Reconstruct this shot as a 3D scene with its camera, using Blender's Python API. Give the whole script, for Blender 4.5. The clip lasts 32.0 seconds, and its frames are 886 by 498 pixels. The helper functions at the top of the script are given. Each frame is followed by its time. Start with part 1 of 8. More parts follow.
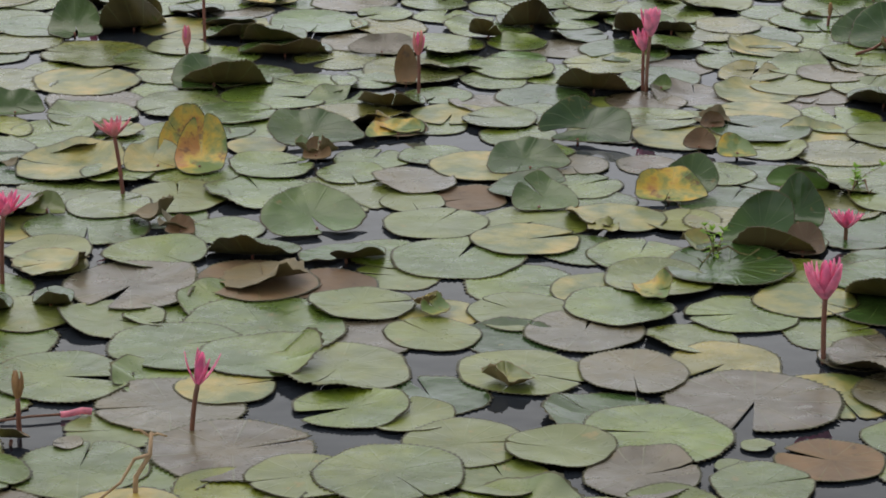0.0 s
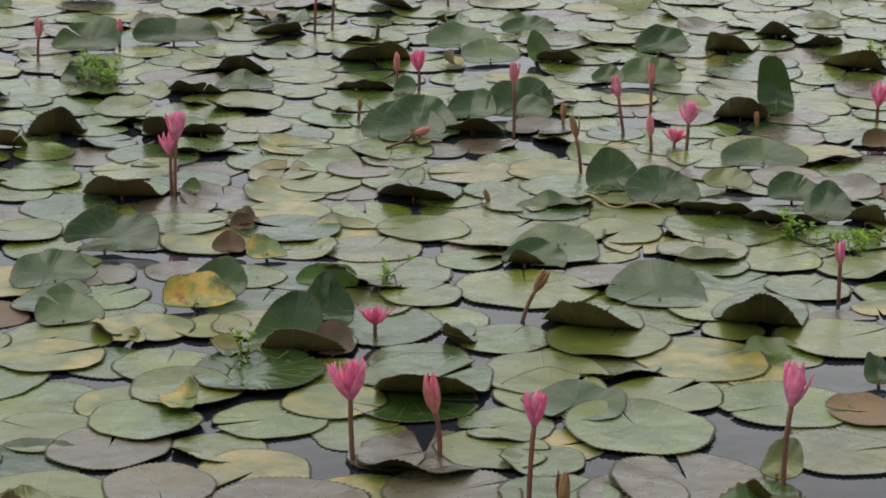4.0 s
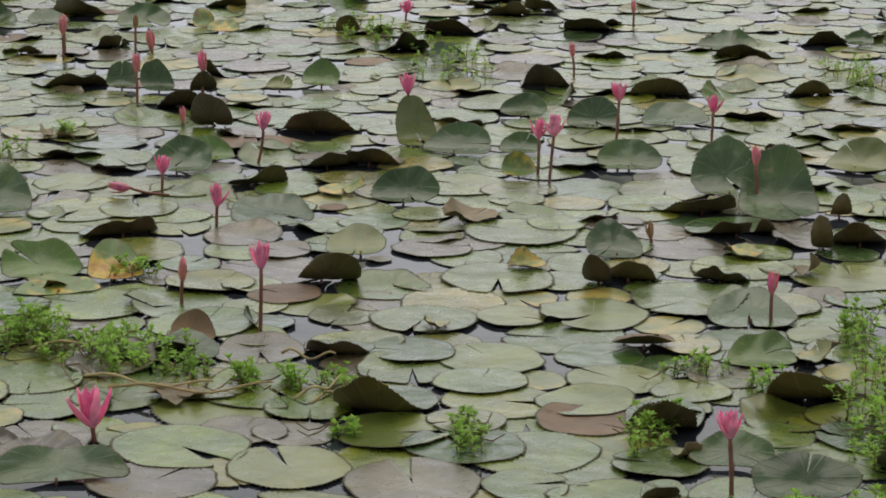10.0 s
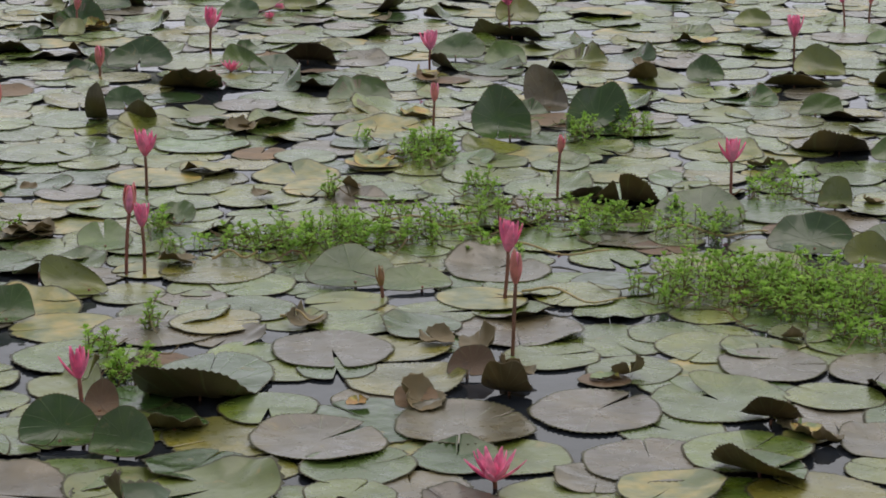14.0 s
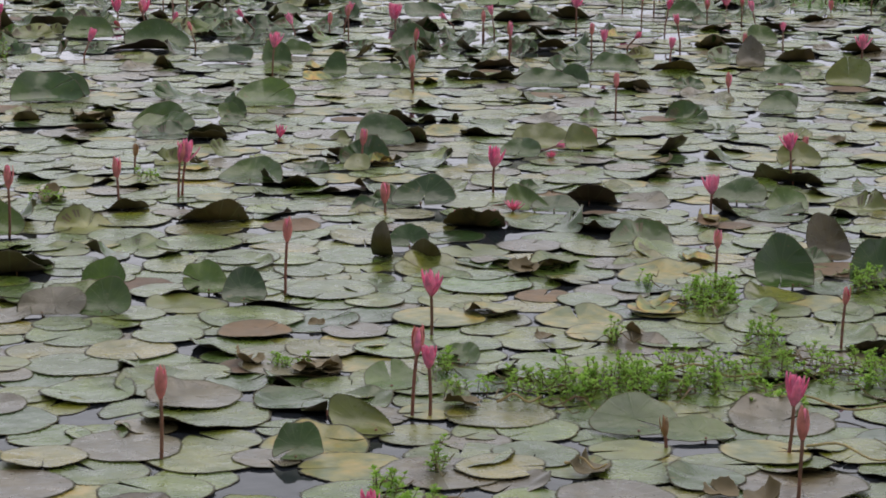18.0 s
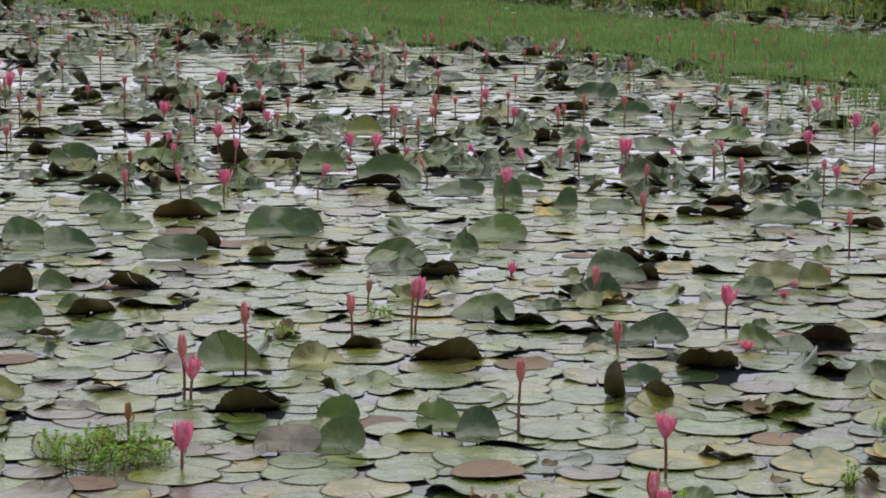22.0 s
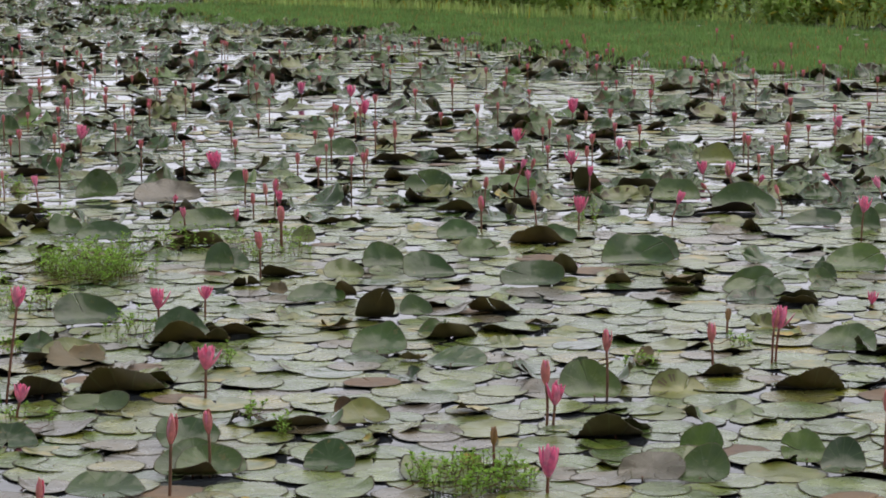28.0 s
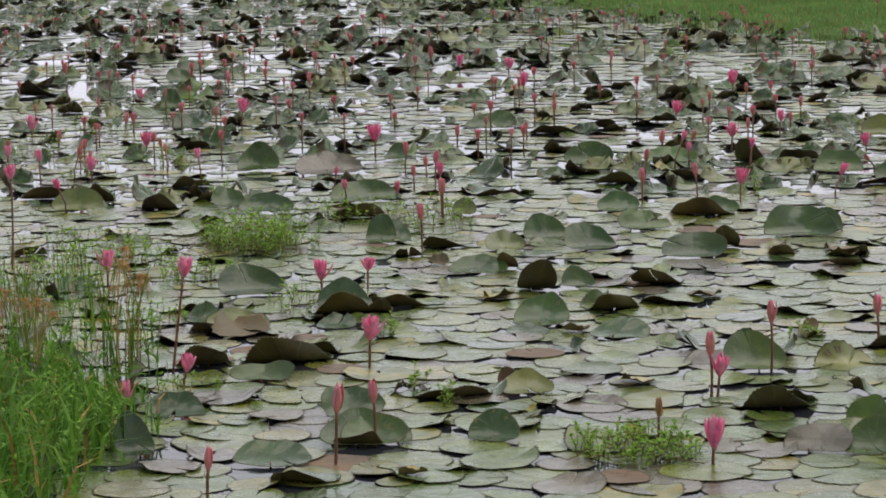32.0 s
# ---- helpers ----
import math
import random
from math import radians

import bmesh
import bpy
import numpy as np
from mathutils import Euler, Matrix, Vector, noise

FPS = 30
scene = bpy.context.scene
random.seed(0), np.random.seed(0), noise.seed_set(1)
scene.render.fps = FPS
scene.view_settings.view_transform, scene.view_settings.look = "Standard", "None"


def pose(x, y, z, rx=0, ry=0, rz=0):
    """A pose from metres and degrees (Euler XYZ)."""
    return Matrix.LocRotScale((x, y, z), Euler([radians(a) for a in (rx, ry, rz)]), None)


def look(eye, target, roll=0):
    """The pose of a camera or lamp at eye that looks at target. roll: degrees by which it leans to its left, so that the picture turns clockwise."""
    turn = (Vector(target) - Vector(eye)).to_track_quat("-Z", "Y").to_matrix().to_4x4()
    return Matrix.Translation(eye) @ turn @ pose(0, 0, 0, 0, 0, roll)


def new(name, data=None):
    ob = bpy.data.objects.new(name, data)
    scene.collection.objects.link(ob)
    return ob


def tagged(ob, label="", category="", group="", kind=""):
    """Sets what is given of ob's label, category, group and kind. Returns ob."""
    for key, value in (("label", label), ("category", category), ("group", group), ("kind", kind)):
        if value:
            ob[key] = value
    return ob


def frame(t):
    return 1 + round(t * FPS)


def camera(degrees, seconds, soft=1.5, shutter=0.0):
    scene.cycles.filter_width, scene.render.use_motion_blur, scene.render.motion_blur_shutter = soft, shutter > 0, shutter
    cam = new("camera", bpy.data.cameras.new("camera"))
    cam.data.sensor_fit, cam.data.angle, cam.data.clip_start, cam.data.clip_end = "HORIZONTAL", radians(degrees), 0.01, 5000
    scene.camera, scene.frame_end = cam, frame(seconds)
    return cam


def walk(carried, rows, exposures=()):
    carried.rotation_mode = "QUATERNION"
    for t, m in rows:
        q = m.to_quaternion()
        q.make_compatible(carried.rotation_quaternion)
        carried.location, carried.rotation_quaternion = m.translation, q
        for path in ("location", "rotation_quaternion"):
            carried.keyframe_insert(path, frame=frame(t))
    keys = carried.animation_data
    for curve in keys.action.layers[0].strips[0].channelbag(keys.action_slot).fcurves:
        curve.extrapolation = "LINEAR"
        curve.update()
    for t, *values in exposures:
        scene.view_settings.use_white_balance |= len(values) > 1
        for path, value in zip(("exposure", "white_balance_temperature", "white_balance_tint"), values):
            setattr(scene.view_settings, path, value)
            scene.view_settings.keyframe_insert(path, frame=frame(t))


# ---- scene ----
import collections

cam = camera(20.21, 32.0, 1.8)
PATH = [
    (0, look((0.2937, 0.0680, 1.9664), (0.2937, 9.5513, -1.2066), 0.760)),
    (0.5, look((0.3081, 0.0786, 1.9704), (0.4621, 9.5603, -1.2035), 0.369)),
    (1, look((0.3380, 0.0866, 1.9677), (0.8092, 9.5597, -1.2006), 0.273)),
    (1.5, look((0.3695, 0.0982, 1.9591), (1.0956, 9.5718, -1.1589), 0.202)),
    (2, look((0.3946, 0.1136, 1.9572), (1.3346, 9.6040, -1.0510), 0.108)),
    (2.5, look((0.4180, 0.1219, 1.9602), (1.5673, 9.6035, -1.0027), 0.048)),
    (3, look((0.4302, 0.1335, 1.9606), (1.8060, 9.5996, -0.9547), 0.211)),
    (3.5, look((0.4432, 0.1558, 1.9573), (2.1334, 9.5965, -0.8740), 0.575)),
    (5.5, look((0.3601, 0.1911, 1.9520), (1.4688, 9.7592, -0.7354), 0.056)),
    (6, look((0.3149, 0.2009, 1.9506), (0.7492, 9.8354, -0.6929), -0.401)),
    (6.5, look((0.2623, 0.2041, 1.9473), (0.0428, 9.8518, -0.6745), -0.361)),
    (7, look((0.2103, 0.2111, 1.9426), (-0.6305, 9.8276, -0.6683), -0.517)),
    (7.5, look((0.1689, 0.2218, 1.9366), (-1.2105, 9.7769, -0.6707), -0.550)),
    (8, look((0.1744, 0.2434, 1.9295), (-2.0137, 9.6519, -0.6574), -0.853)),
    (8.5, look((0.1417, 0.2354, 1.9301), (-2.5753, 9.5117, -0.6327), -0.637)),
    (9, look((0.1105, 0.2326, 1.9269), (-3.1261, 9.3585, -0.5716), -0.315)),
    (9.5, look((0.0826, 0.2185, 1.9204), (-3.5658, 9.1947, -0.5530), -0.095)),
    (10, look((0.0445, 0.2164, 1.9187), (-4.2303, 8.9296, -0.4905), 0.204)),
    (10.5, look((0.0211, 0.2179, 1.9233), (-4.6993, 8.7129, -0.4331), 0.393)),
    (11, look((-0.0060, 0.1953, 1.9284), (-5.0413, 8.5143, -0.4039), 0.617)),
    (11.5, look((-0.0239, 0.1663, 1.9292), (-5.4497, 8.2302, -0.4232), 0.687)),
    (12, look((-0.0458, 0.1404, 1.9324), (-5.9544, 7.8540, -0.4316), 0.254)),
    (12.5, look((-0.0662, 0.0939, 1.9423), (-6.4561, 7.4065, -0.4439), -0.022)),
    (13, look((-0.0830, 0.0696, 1.9424), (-6.7699, 7.1086, -0.4531), -0.182)),
    (13.5, look((-0.1052, 0.0574, 1.9444), (-7.0291, 6.8577, -0.4667), 0.113)),
    (14, look((-0.1206, 0.0211, 1.9384), (-7.3496, 6.4923, -0.4835), 0.211)),
    (14.5, look((-0.1285, -0.0179, 1.9512), (-7.5919, 6.2015, -0.4186), 0.730)),
    (15, look((-0.1315, -0.0314, 1.9685), (-7.7760, 6.0040, -0.2975), 0.806)),
    (15.5, look((-0.1324, -0.0377, 1.9745), (-7.8606, 5.9154, -0.2248), 0.786)),
    (17.5, look((-0.1392, -0.0715, 2.0089), (-8.1022, 5.6496, 0.0444), 0.587)),
    (18, look((-0.1329, -0.0700, 2.0146), (-8.1047, 5.6495, 0.0812), 0.553)),
    (18.5, look((-0.1413, -0.0690, 2.0240), (-8.1279, 5.6702, 0.2140), 0.478)),
    (19, look((-0.1420, -0.0641, 2.0264), (-8.1226, 5.7049, 0.2861), 0.452)),
    (19.5, look((-0.1378, -0.0668, 2.0267), (-8.1110, 5.7174, 0.3033), 0.535)),
    (20, look((-0.1387, -0.0537, 2.0311), (-8.1126, 5.7311, 0.3126), 0.328)),
    (20.5, look((-0.1309, -0.0463, 2.0227), (-8.0983, 5.7505, 0.3147), 0.135)),
    (21, look((-0.1353, -0.0664, 2.0324), (-8.1988, 5.6105, 0.3726), 0.343)),
    (21.5, look((-0.1443, -0.0834, 2.0476), (-8.4646, 5.2565, 0.5447), 0.215)),
    (22, look((-0.1478, -0.1031, 2.0622), (-8.6844, 4.9050, 0.6320), 0.078)),
    (22.5, look((-0.1460, -0.1119, 2.0634), (-8.7872, 4.7169, 0.6450), -0.086)),
    (23, look((-0.1479, -0.1264, 2.0677), (-8.8464, 4.6006, 0.6569), -0.079)),
    (23.5, look((-0.1535, -0.1364, 2.0654), (-8.9054, 4.4943, 0.6648), -0.083)),
    (24, look((-0.1569, -0.1446, 2.0637), (-8.9722, 4.3748, 0.6979), -0.204)),
    (24.5, look((-0.1601, -0.1482, 2.0653), (-9.0391, 4.2534, 0.7278), -0.292)),
    (25, look((-0.1580, -0.1545, 2.0661), (-9.0777, 4.1659, 0.7344), -0.212)),
    (25.5, look((-0.1532, -0.1614, 2.0634), (-9.1066, 4.0897, 0.7353), -0.176)),
    (26, look((-0.1561, -0.1664, 2.0645), (-9.1475, 4.0034, 0.7347), -0.261)),
    (26.5, look((-0.1617, -0.1823, 2.0690), (-9.2202, 3.8451, 0.7563), -0.428)),
    (28.5, look((-0.1529, -0.2104, 2.0695), (-9.3308, 3.5352, 0.7519), -0.497)),
    (29, look((-0.1484, -0.2158, 2.0678), (-9.3645, 3.4396, 0.7631), -0.545)),
    (29.5, look((-0.1494, -0.2319, 2.0675), (-9.4276, 3.2647, 0.7676), -0.423)),
    (30, look((-0.1479, -0.2393, 2.0687), (-9.4474, 3.1940, 0.7520), -0.395)),
    (30.5, look((-0.1581, -0.2454, 2.0672), (-9.4992, 3.0609, 0.7207), -0.526)),
    (31, look((-0.1684, -0.2459, 2.0592), (-9.5145, 3.0331, 0.6811), -0.592)),
    (31.5, look((-0.1668, -0.2494, 2.0575), (-9.5292, 2.9765, 0.6653), -0.687)),
    (32, look((-0.1660, -0.2427, 2.0574), (-9.5321, 2.9627, 0.6425), -0.958)),
]
walk(cam, PATH, [(0.0, 0.24, 6750, 12.0), (2.5, 0.17, 6750, 12.0), (9.0, 0.19, 6880, 12.5), (13.0, 0.19, 6820, 13.5), (15.0, 0.08, 6720, 15.5), (20.0, 0.10, 6690, 16.0), (22.0, 0.25, 6690, 16.0), (27.0, 0.23, 6720, 15.5), (32.0, 0.18, 6750, 15.0)])

# ---------- world and light: bright overcast afternoon ----------
world = bpy.data.worlds.new("sky")
scene.world = world
world.use_nodes = True
wn, wl = world.node_tree.nodes, world.node_tree.links
wn.clear()
sky = wn.new("ShaderNodeTexSky")
sky.sky_type, sky.sun_disc = "NISHITA", False
sky.sun_elevation, sky.sun_rotation = radians(52), radians(20)
sky.air_density, sky.dust_density, sky.ozone_density = 1.0, 4.0, 1.0
cloud_map = wn.new("ShaderNodeTexCoord")
cloud = wn.new("ShaderNodeTexNoise")
cloud.inputs["Scale"].default_value, cloud.inputs["Detail"].default_value = 2.2, 5.0
wl.new(cloud_map.outputs["Generated"], cloud.inputs["Vector"])
cloud_ramp = wn.new("ShaderNodeValToRGB")
cloud_ramp.color_ramp.elements[0].position, cloud_ramp.color_ramp.elements[0].color = 0.3, (9.6, 10.1, 11.0, 1)
cloud_ramp.color_ramp.elements[1].position, cloud_ramp.color_ramp.elements[1].color = 0.72, (15.8, 16.0, 16.2, 1)
wl.new(cloud.outputs["Fac"], cloud_ramp.inputs["Fac"])
cloud_mix = wn.new("ShaderNodeMixRGB")
cloud_mix.inputs["Fac"].default_value = 0.8
wl.new(sky.outputs["Color"], cloud_mix.inputs["Color1"])
wl.new(cloud_ramp.outputs["Color"], cloud_mix.inputs["Color2"])
height_of = wn.new("ShaderNodeSeparateXYZ")
wl.new(cloud_map.outputs["Generated"], height_of.inputs["Vector"])
haze = wn.new("ShaderNodeValToRGB")              # hazy bright towards the horizon, greyer overhead
haze.color_ramp.elements[0].position, haze.color_ramp.elements[0].color = 0.06, (0.86, 0.89, 0.98, 1)
haze.color_ramp.elements[1].position, haze.color_ramp.elements[1].color = 0.75, (0.46, 0.48, 0.52, 1)
middle = haze.color_ramp.elements.new(0.34)
middle.color = (0.93, 0.945, 0.92, 1)
upper = haze.color_ramp.elements.new(0.5)
upper.color = (0.64, 0.655, 0.66, 1)
wl.new(height_of.outputs["Z"], haze.inputs["Fac"])
hazy = wn.new("ShaderNodeMixRGB")
hazy.blend_type = "MULTIPLY"
hazy.inputs["Fac"].default_value = 1.0
wl.new(cloud_mix.outputs["Color"], hazy.inputs["Color1"])
wl.new(haze.outputs["Color"], hazy.inputs["Color2"])
facing = wn.new("ShaderNodeVectorMath")              # the veiled sun stands ahead over the pond: that side of the sky is the brighter one
facing.operation = "DOT_PRODUCT"
facing.inputs[1].default_value = (-0.52, 0.74, 0.42)
wl.new(cloud_map.outputs["Generated"], facing.inputs[0])
sunward = wn.new("ShaderNodeMapRange")
sunward.interpolation_type = "SMOOTHSTEP"
for socket, value in (("From Min", -0.7), ("From Max", 0.85), ("To Min", 0.5), ("To Max", 1.1)):
    sunward.inputs[socket].default_value = value
wl.new(facing.outputs["Value"], sunward.inputs["Value"])
graded = wn.new("ShaderNodeMixRGB")
graded.blend_type = "MULTIPLY"
graded.inputs["Fac"].default_value = 1.0
wl.new(hazy.outputs["Color"], graded.inputs["Color1"])
wl.new(sunward.outputs["Result"], graded.inputs["Color2"])
backg = wn.new("ShaderNodeBackground")
backg.inputs["Strength"].default_value = 0.1
wl.new(graded.outputs["Color"], backg.inputs["Color"])
wout = wn.new("ShaderNodeOutputWorld")
wl.new(backg.outputs["Background"], wout.inputs["Surface"])

sun = new("sun", bpy.data.lights.new("sun", "SUN"))
sun.data.energy, sun.data.angle, sun.data.color = 0.95, radians(50), (1.0, 0.95, 0.87)
sun.matrix_world = look((-6, 9, 22), (0, 0, 0))


# ---------- materials ----------
def material(name, rough=0.5, metal=0.0, spec=0.5):
    m = bpy.data.materials.new(name)
    m.use_nodes = True
    b = m.node_tree.nodes["Principled BSDF"]
    b.inputs["Roughness"].default_value, b.inputs["Metallic"].default_value = rough, metal
    b.inputs["Specular IOR Level"].default_value = spec
    return m, m.node_tree.nodes, m.node_tree.links, b


def ramp(nodes, stops):
    r = nodes.new("ShaderNodeValToRGB")
    while len(r.color_ramp.elements) < len(stops):
        r.color_ramp.elements.new(0.5)
    for e, (p, c) in zip(r.color_ramp.elements, stops):
        e.position, e.color = p, (*c, 1)
    return r


def noise_tex(nodes, links, scale, detail=4.0, coord="Object", rough=0.55, vector=None):
    tc = nodes.new("ShaderNodeTexCoord")
    n = nodes.new("ShaderNodeTexNoise")
    n.inputs["Scale"].default_value, n.inputs["Detail"].default_value, n.inputs["Roughness"].default_value = scale, detail, rough
    if vector is not None:
        links.new(vector, n.inputs["Vector"])
    elif coord == "World":
        g = nodes.new("ShaderNodeNewGeometry")
        links.new(g.outputs["Position"], n.inputs["Vector"])
    else:
        links.new(tc.outputs[coord], n.inputs["Vector"])
    return n


def blend(nodes, links, a, b, fac, kind="MIX"):
    m = nodes.new("ShaderNodeMixRGB")
    m.blend_type = kind
    for socket, value in (("Fac", fac), ("Color1", a), ("Color2", b)):
        if isinstance(value, (int, float)):
            m.inputs[socket].default_value = value
        elif isinstance(value, tuple):
            m.inputs[socket].default_value = (*value, 1)
        else:
            links.new(value, m.inputs[socket])
    return m.outputs["Color"]


def bump(nodes, links, b, height, strength, distance):
    n = nodes.new("ShaderNodeBump")
    n.inputs["Strength"].default_value, n.inputs["Distance"].default_value = strength, distance
    links.new(height, n.inputs["Height"])
    links.new(n.outputs["Normal"], b.inputs["Normal"])


def varied(nodes, joined):
    """A random number for each piece."""
    if joined:
        return nodes.new("ShaderNodeNewGeometry").outputs["Random Per Island"]
    return nodes.new("ShaderNodeObjectInfo").outputs["Random"]


def leaf_material(name, stops, rough, joined, stain=(0.20, 0.15, 0.05), stain_at=0.63, veins=True, sheen=0.68, turning=None, mottle=0.3):
    """Waxy leaf: a colour per leaf out of stops, blotches, stains, radial veins and a fine relief."""
    m, n, l, b = material(name, rough, 0.0, sheen)
    own = ramp(n, stops)
    chance = varied(n, joined)
    l.new(chance, own.inputs["Fac"])
    shift = n.new("ShaderNodeVectorMath")              # every leaf has blotches of its own
    shift.operation = "SCALE"
    shift.inputs[0].default_value = (37.0, 53.0, 11.0)
    l.new(chance, shift.inputs["Scale"])
    spot = n.new("ShaderNodeVectorMath")
    spot.operation = "ADD"
    l.new(n.new("ShaderNodeNewGeometry").outputs["Position"], spot.inputs[0])
    l.new(shift.outputs["Vector"], spot.inputs[1])
    spot = spot.outputs["Vector"]
    big = noise_tex(n, l, 7.0, 5.0, "World", 0.6, spot)
    tone = ramp(n, [(0.3, (0.72, 0.74, 0.70)), (0.7, (1.2, 1.2, 1.12))])
    l.new(big.outputs["Fac"], tone.inputs["Fac"])
    col = blend(n, l, own.outputs["Color"], tone.outputs["Color"], 1.0, "MULTIPLY")
    patch = noise_tex(n, l, 4.2, 5.0, "World", 0.62, spot)
    soft = ramp(n, [(0.47, (0, 0, 0)), (0.62, (mottle,) * 3)])
    l.new(patch.outputs["Fac"], soft.inputs["Fac"])
    col = blend(n, l, col, blend(n, l, col, (2.0, 1.62, 0.45), 1.0, "MULTIPLY"), soft.outputs["Color"])
    speck = noise_tex(n, l, 70.0, 3.0, "World", 0.6, spot)
    dots = ramp(n, [(0.68, (0, 0, 0)), (0.74, (0.7, 0.7, 0.7))])
    l.new(speck.outputs["Fac"], dots.inputs["Fac"])
    col = blend(n, l, col, (0.06, 0.045, 0.02), dots.outputs["Color"])
    if turning:
        turn = noise_tex(n, l, 9.0, 5.0, "World", 0.6, spot)
        shade = ramp(n, turning)
        l.new(turn.outputs["Fac"], shade.inputs["Fac"])
        col = blend(n, l, shade.outputs["Color"], (0.06, 0.035, 0.015), dots.outputs["Color"])
    spots = noise_tex(n, l, 19.0, 6.0, "World", 0.7, spot)
    mask = ramp(n, [(stain_at, (0, 0, 0)), (stain_at + 0.07, (0.8, 0.8, 0.8))])
    l.new(spots.outputs["Fac"], mask.inputs["Fac"])
    col = blend(n, l, col, stain, mask.outputs["Color"])
    grain = noise_tex(n, l, 60.0, 3.0, "World").outputs["Fac"]
    swell = noise_tex(n, l, 8.0, 2.0, "World", 0.5, spot).outputs["Fac"]
    relief = blend(n, l, grain, swell, 0.93)
    if veins and not joined:
        tc = n.new("ShaderNodeTexCoord")
        sep = n.new("ShaderNodeSeparateXYZ")
        l.new(tc.outputs["UV"], sep.inputs["Vector"])
        at = n.new("ShaderNodeMath")
        at.operation = "ARCTAN2"
        l.new(sep.outputs["Y"], at.inputs[0])
        l.new(sep.outputs["X"], at.inputs[1])
        wave = n.new("ShaderNodeMath")
        wave.operation = "MULTIPLY"
        l.new(at.outputs[0], wave.inputs[0])
        wave.inputs[1].default_value = 13.0
        cosine = n.new("ShaderNodeMath")
        cosine.operation = "COSINE"
        l.new(wave.outputs[0], cosine.inputs[0])
        line = ramp(n, [(0.93, (0, 0, 0)), (1.0, (0.2, 0.2, 0.2))])
        l.new(cosine.outputs[0], line.inputs["Fac"])
        col = blend(n, l, col, (0.17, 0.23, 0.09), line.outputs["Color"])
        relief = blend(n, l, relief, line.outputs["Color"], 0.25, "ADD")
    l.new(col, b.inputs["Base Color"])
    rr = ramp(n, [(0.3, (rough - 0.05,) * 3), (0.7, (rough + 0.08,) * 3)])
    l.new(spots.outputs["Fac"], rr.inputs["Fac"])
    l.new(rr.outputs["Color"], b.inputs["Roughness"])
    bump(n, l, b, relief, 0.5, 0.022)
    return m


PAD_GREENS = [(0.0, (0.058, 0.100, 0.022)), (0.3, (0.092, 0.146, 0.022)), (0.55, (0.074, 0.112, 0.028)),
              (0.75, (0.118, 0.150, 0.024)), (0.92, (0.100, 0.108, 0.036)), (1.0, (0.180, 0.165, 0.030))]
top_mats = {}
for joined in (False, True):
    top_mats["green", joined] = leaf_material("pad_green", PAD_GREENS, 0.27, joined, mottle=0.62)
    top_mats["brown", joined] = leaf_material("pad_bronze", [(0.0, (0.086, 0.070, 0.050)), (1.0, (0.112, 0.098, 0.062))], 0.28, joined)
    top_mats["yellow", joined] = leaf_material("pad_yellowing", [(0.0, (0.40, 0.29, 0.03)), (1.0, (0.30, 0.25, 0.04))], 0.45, joined,
                                               (0.15, 0.055, 0.014), 0.57, turning=[(0.43, (0.10, 0.17, 0.03)), (0.50, (0.30, 0.28, 0.045)), (0.56, (0.54, 0.36, 0.03)), (0.65, (0.40, 0.17, 0.03))])
    top_mats["mottled", joined] = leaf_material("pad_mottled", [(0.0, (0.10, 0.11, 0.026)), (1.0, (0.15, 0.135, 0.03))], 0.35, joined,
                                                (0.30, 0.20, 0.07), 0.64, turning=[(0.40, (0.10, 0.135, 0.03)), (0.54, (0.24, 0.22, 0.045)), (0.66, (0.38, 0.28, 0.06))])
    top_mats["glossy", joined] = leaf_material("pad_glossy_green", [(0.0, (0.030, 0.062, 0.022)), (1.0, (0.046, 0.096, 0.026))], 0.17, joined, sheen=0.42)
    # shade put into the pad green; the last stop paints light coming through
    top_mats["deep", joined] = leaf_material("pad_shade_toned_green", [(0.0, (0.036, 0.074, 0.024)), (0.6, (0.054, 0.098, 0.030)), (0.85, (0.070, 0.118, 0.032)), (1.0, (0.078, 0.155, 0.030))], 0.23, joined,
                                             sheen=0.42)
    top_mats["dead", joined] = leaf_material("pad_withered", [(0.0, (0.11, 0.058, 0.026)), (1.0, (0.17, 0.105, 0.05))], 0.6, joined,
                                             (0.05, 0.03, 0.02), 0.6)
    top_mats["lime", joined] = leaf_material("pad_lime_green", [(0.0, (0.105, 0.142, 0.026)), (1.0, (0.140, 0.162, 0.034))], 0.30, joined,
                                             (0.22, 0.17, 0.04), 0.6)
# brown underside; the lighter olive stops paint in daylight passing through the leaf
under_mats = {j: leaf_material("pad_underside", [(0.0, (0.046, 0.030, 0.015)), (0.5, (0.072, 0.060, 0.018)), (1.0, (0.096, 0.066, 0.026))],
                               0.45, j, (0.03, 0.018, 0.012), 0.62) for j in (False, True)}


MARGIN_MAT = leaf_material("pad_margin", [(0.0, (0.046, 0.046, 0.018)), (1.0, (0.066, 0.066, 0.024))], 0.5, True, sheen=0.4)


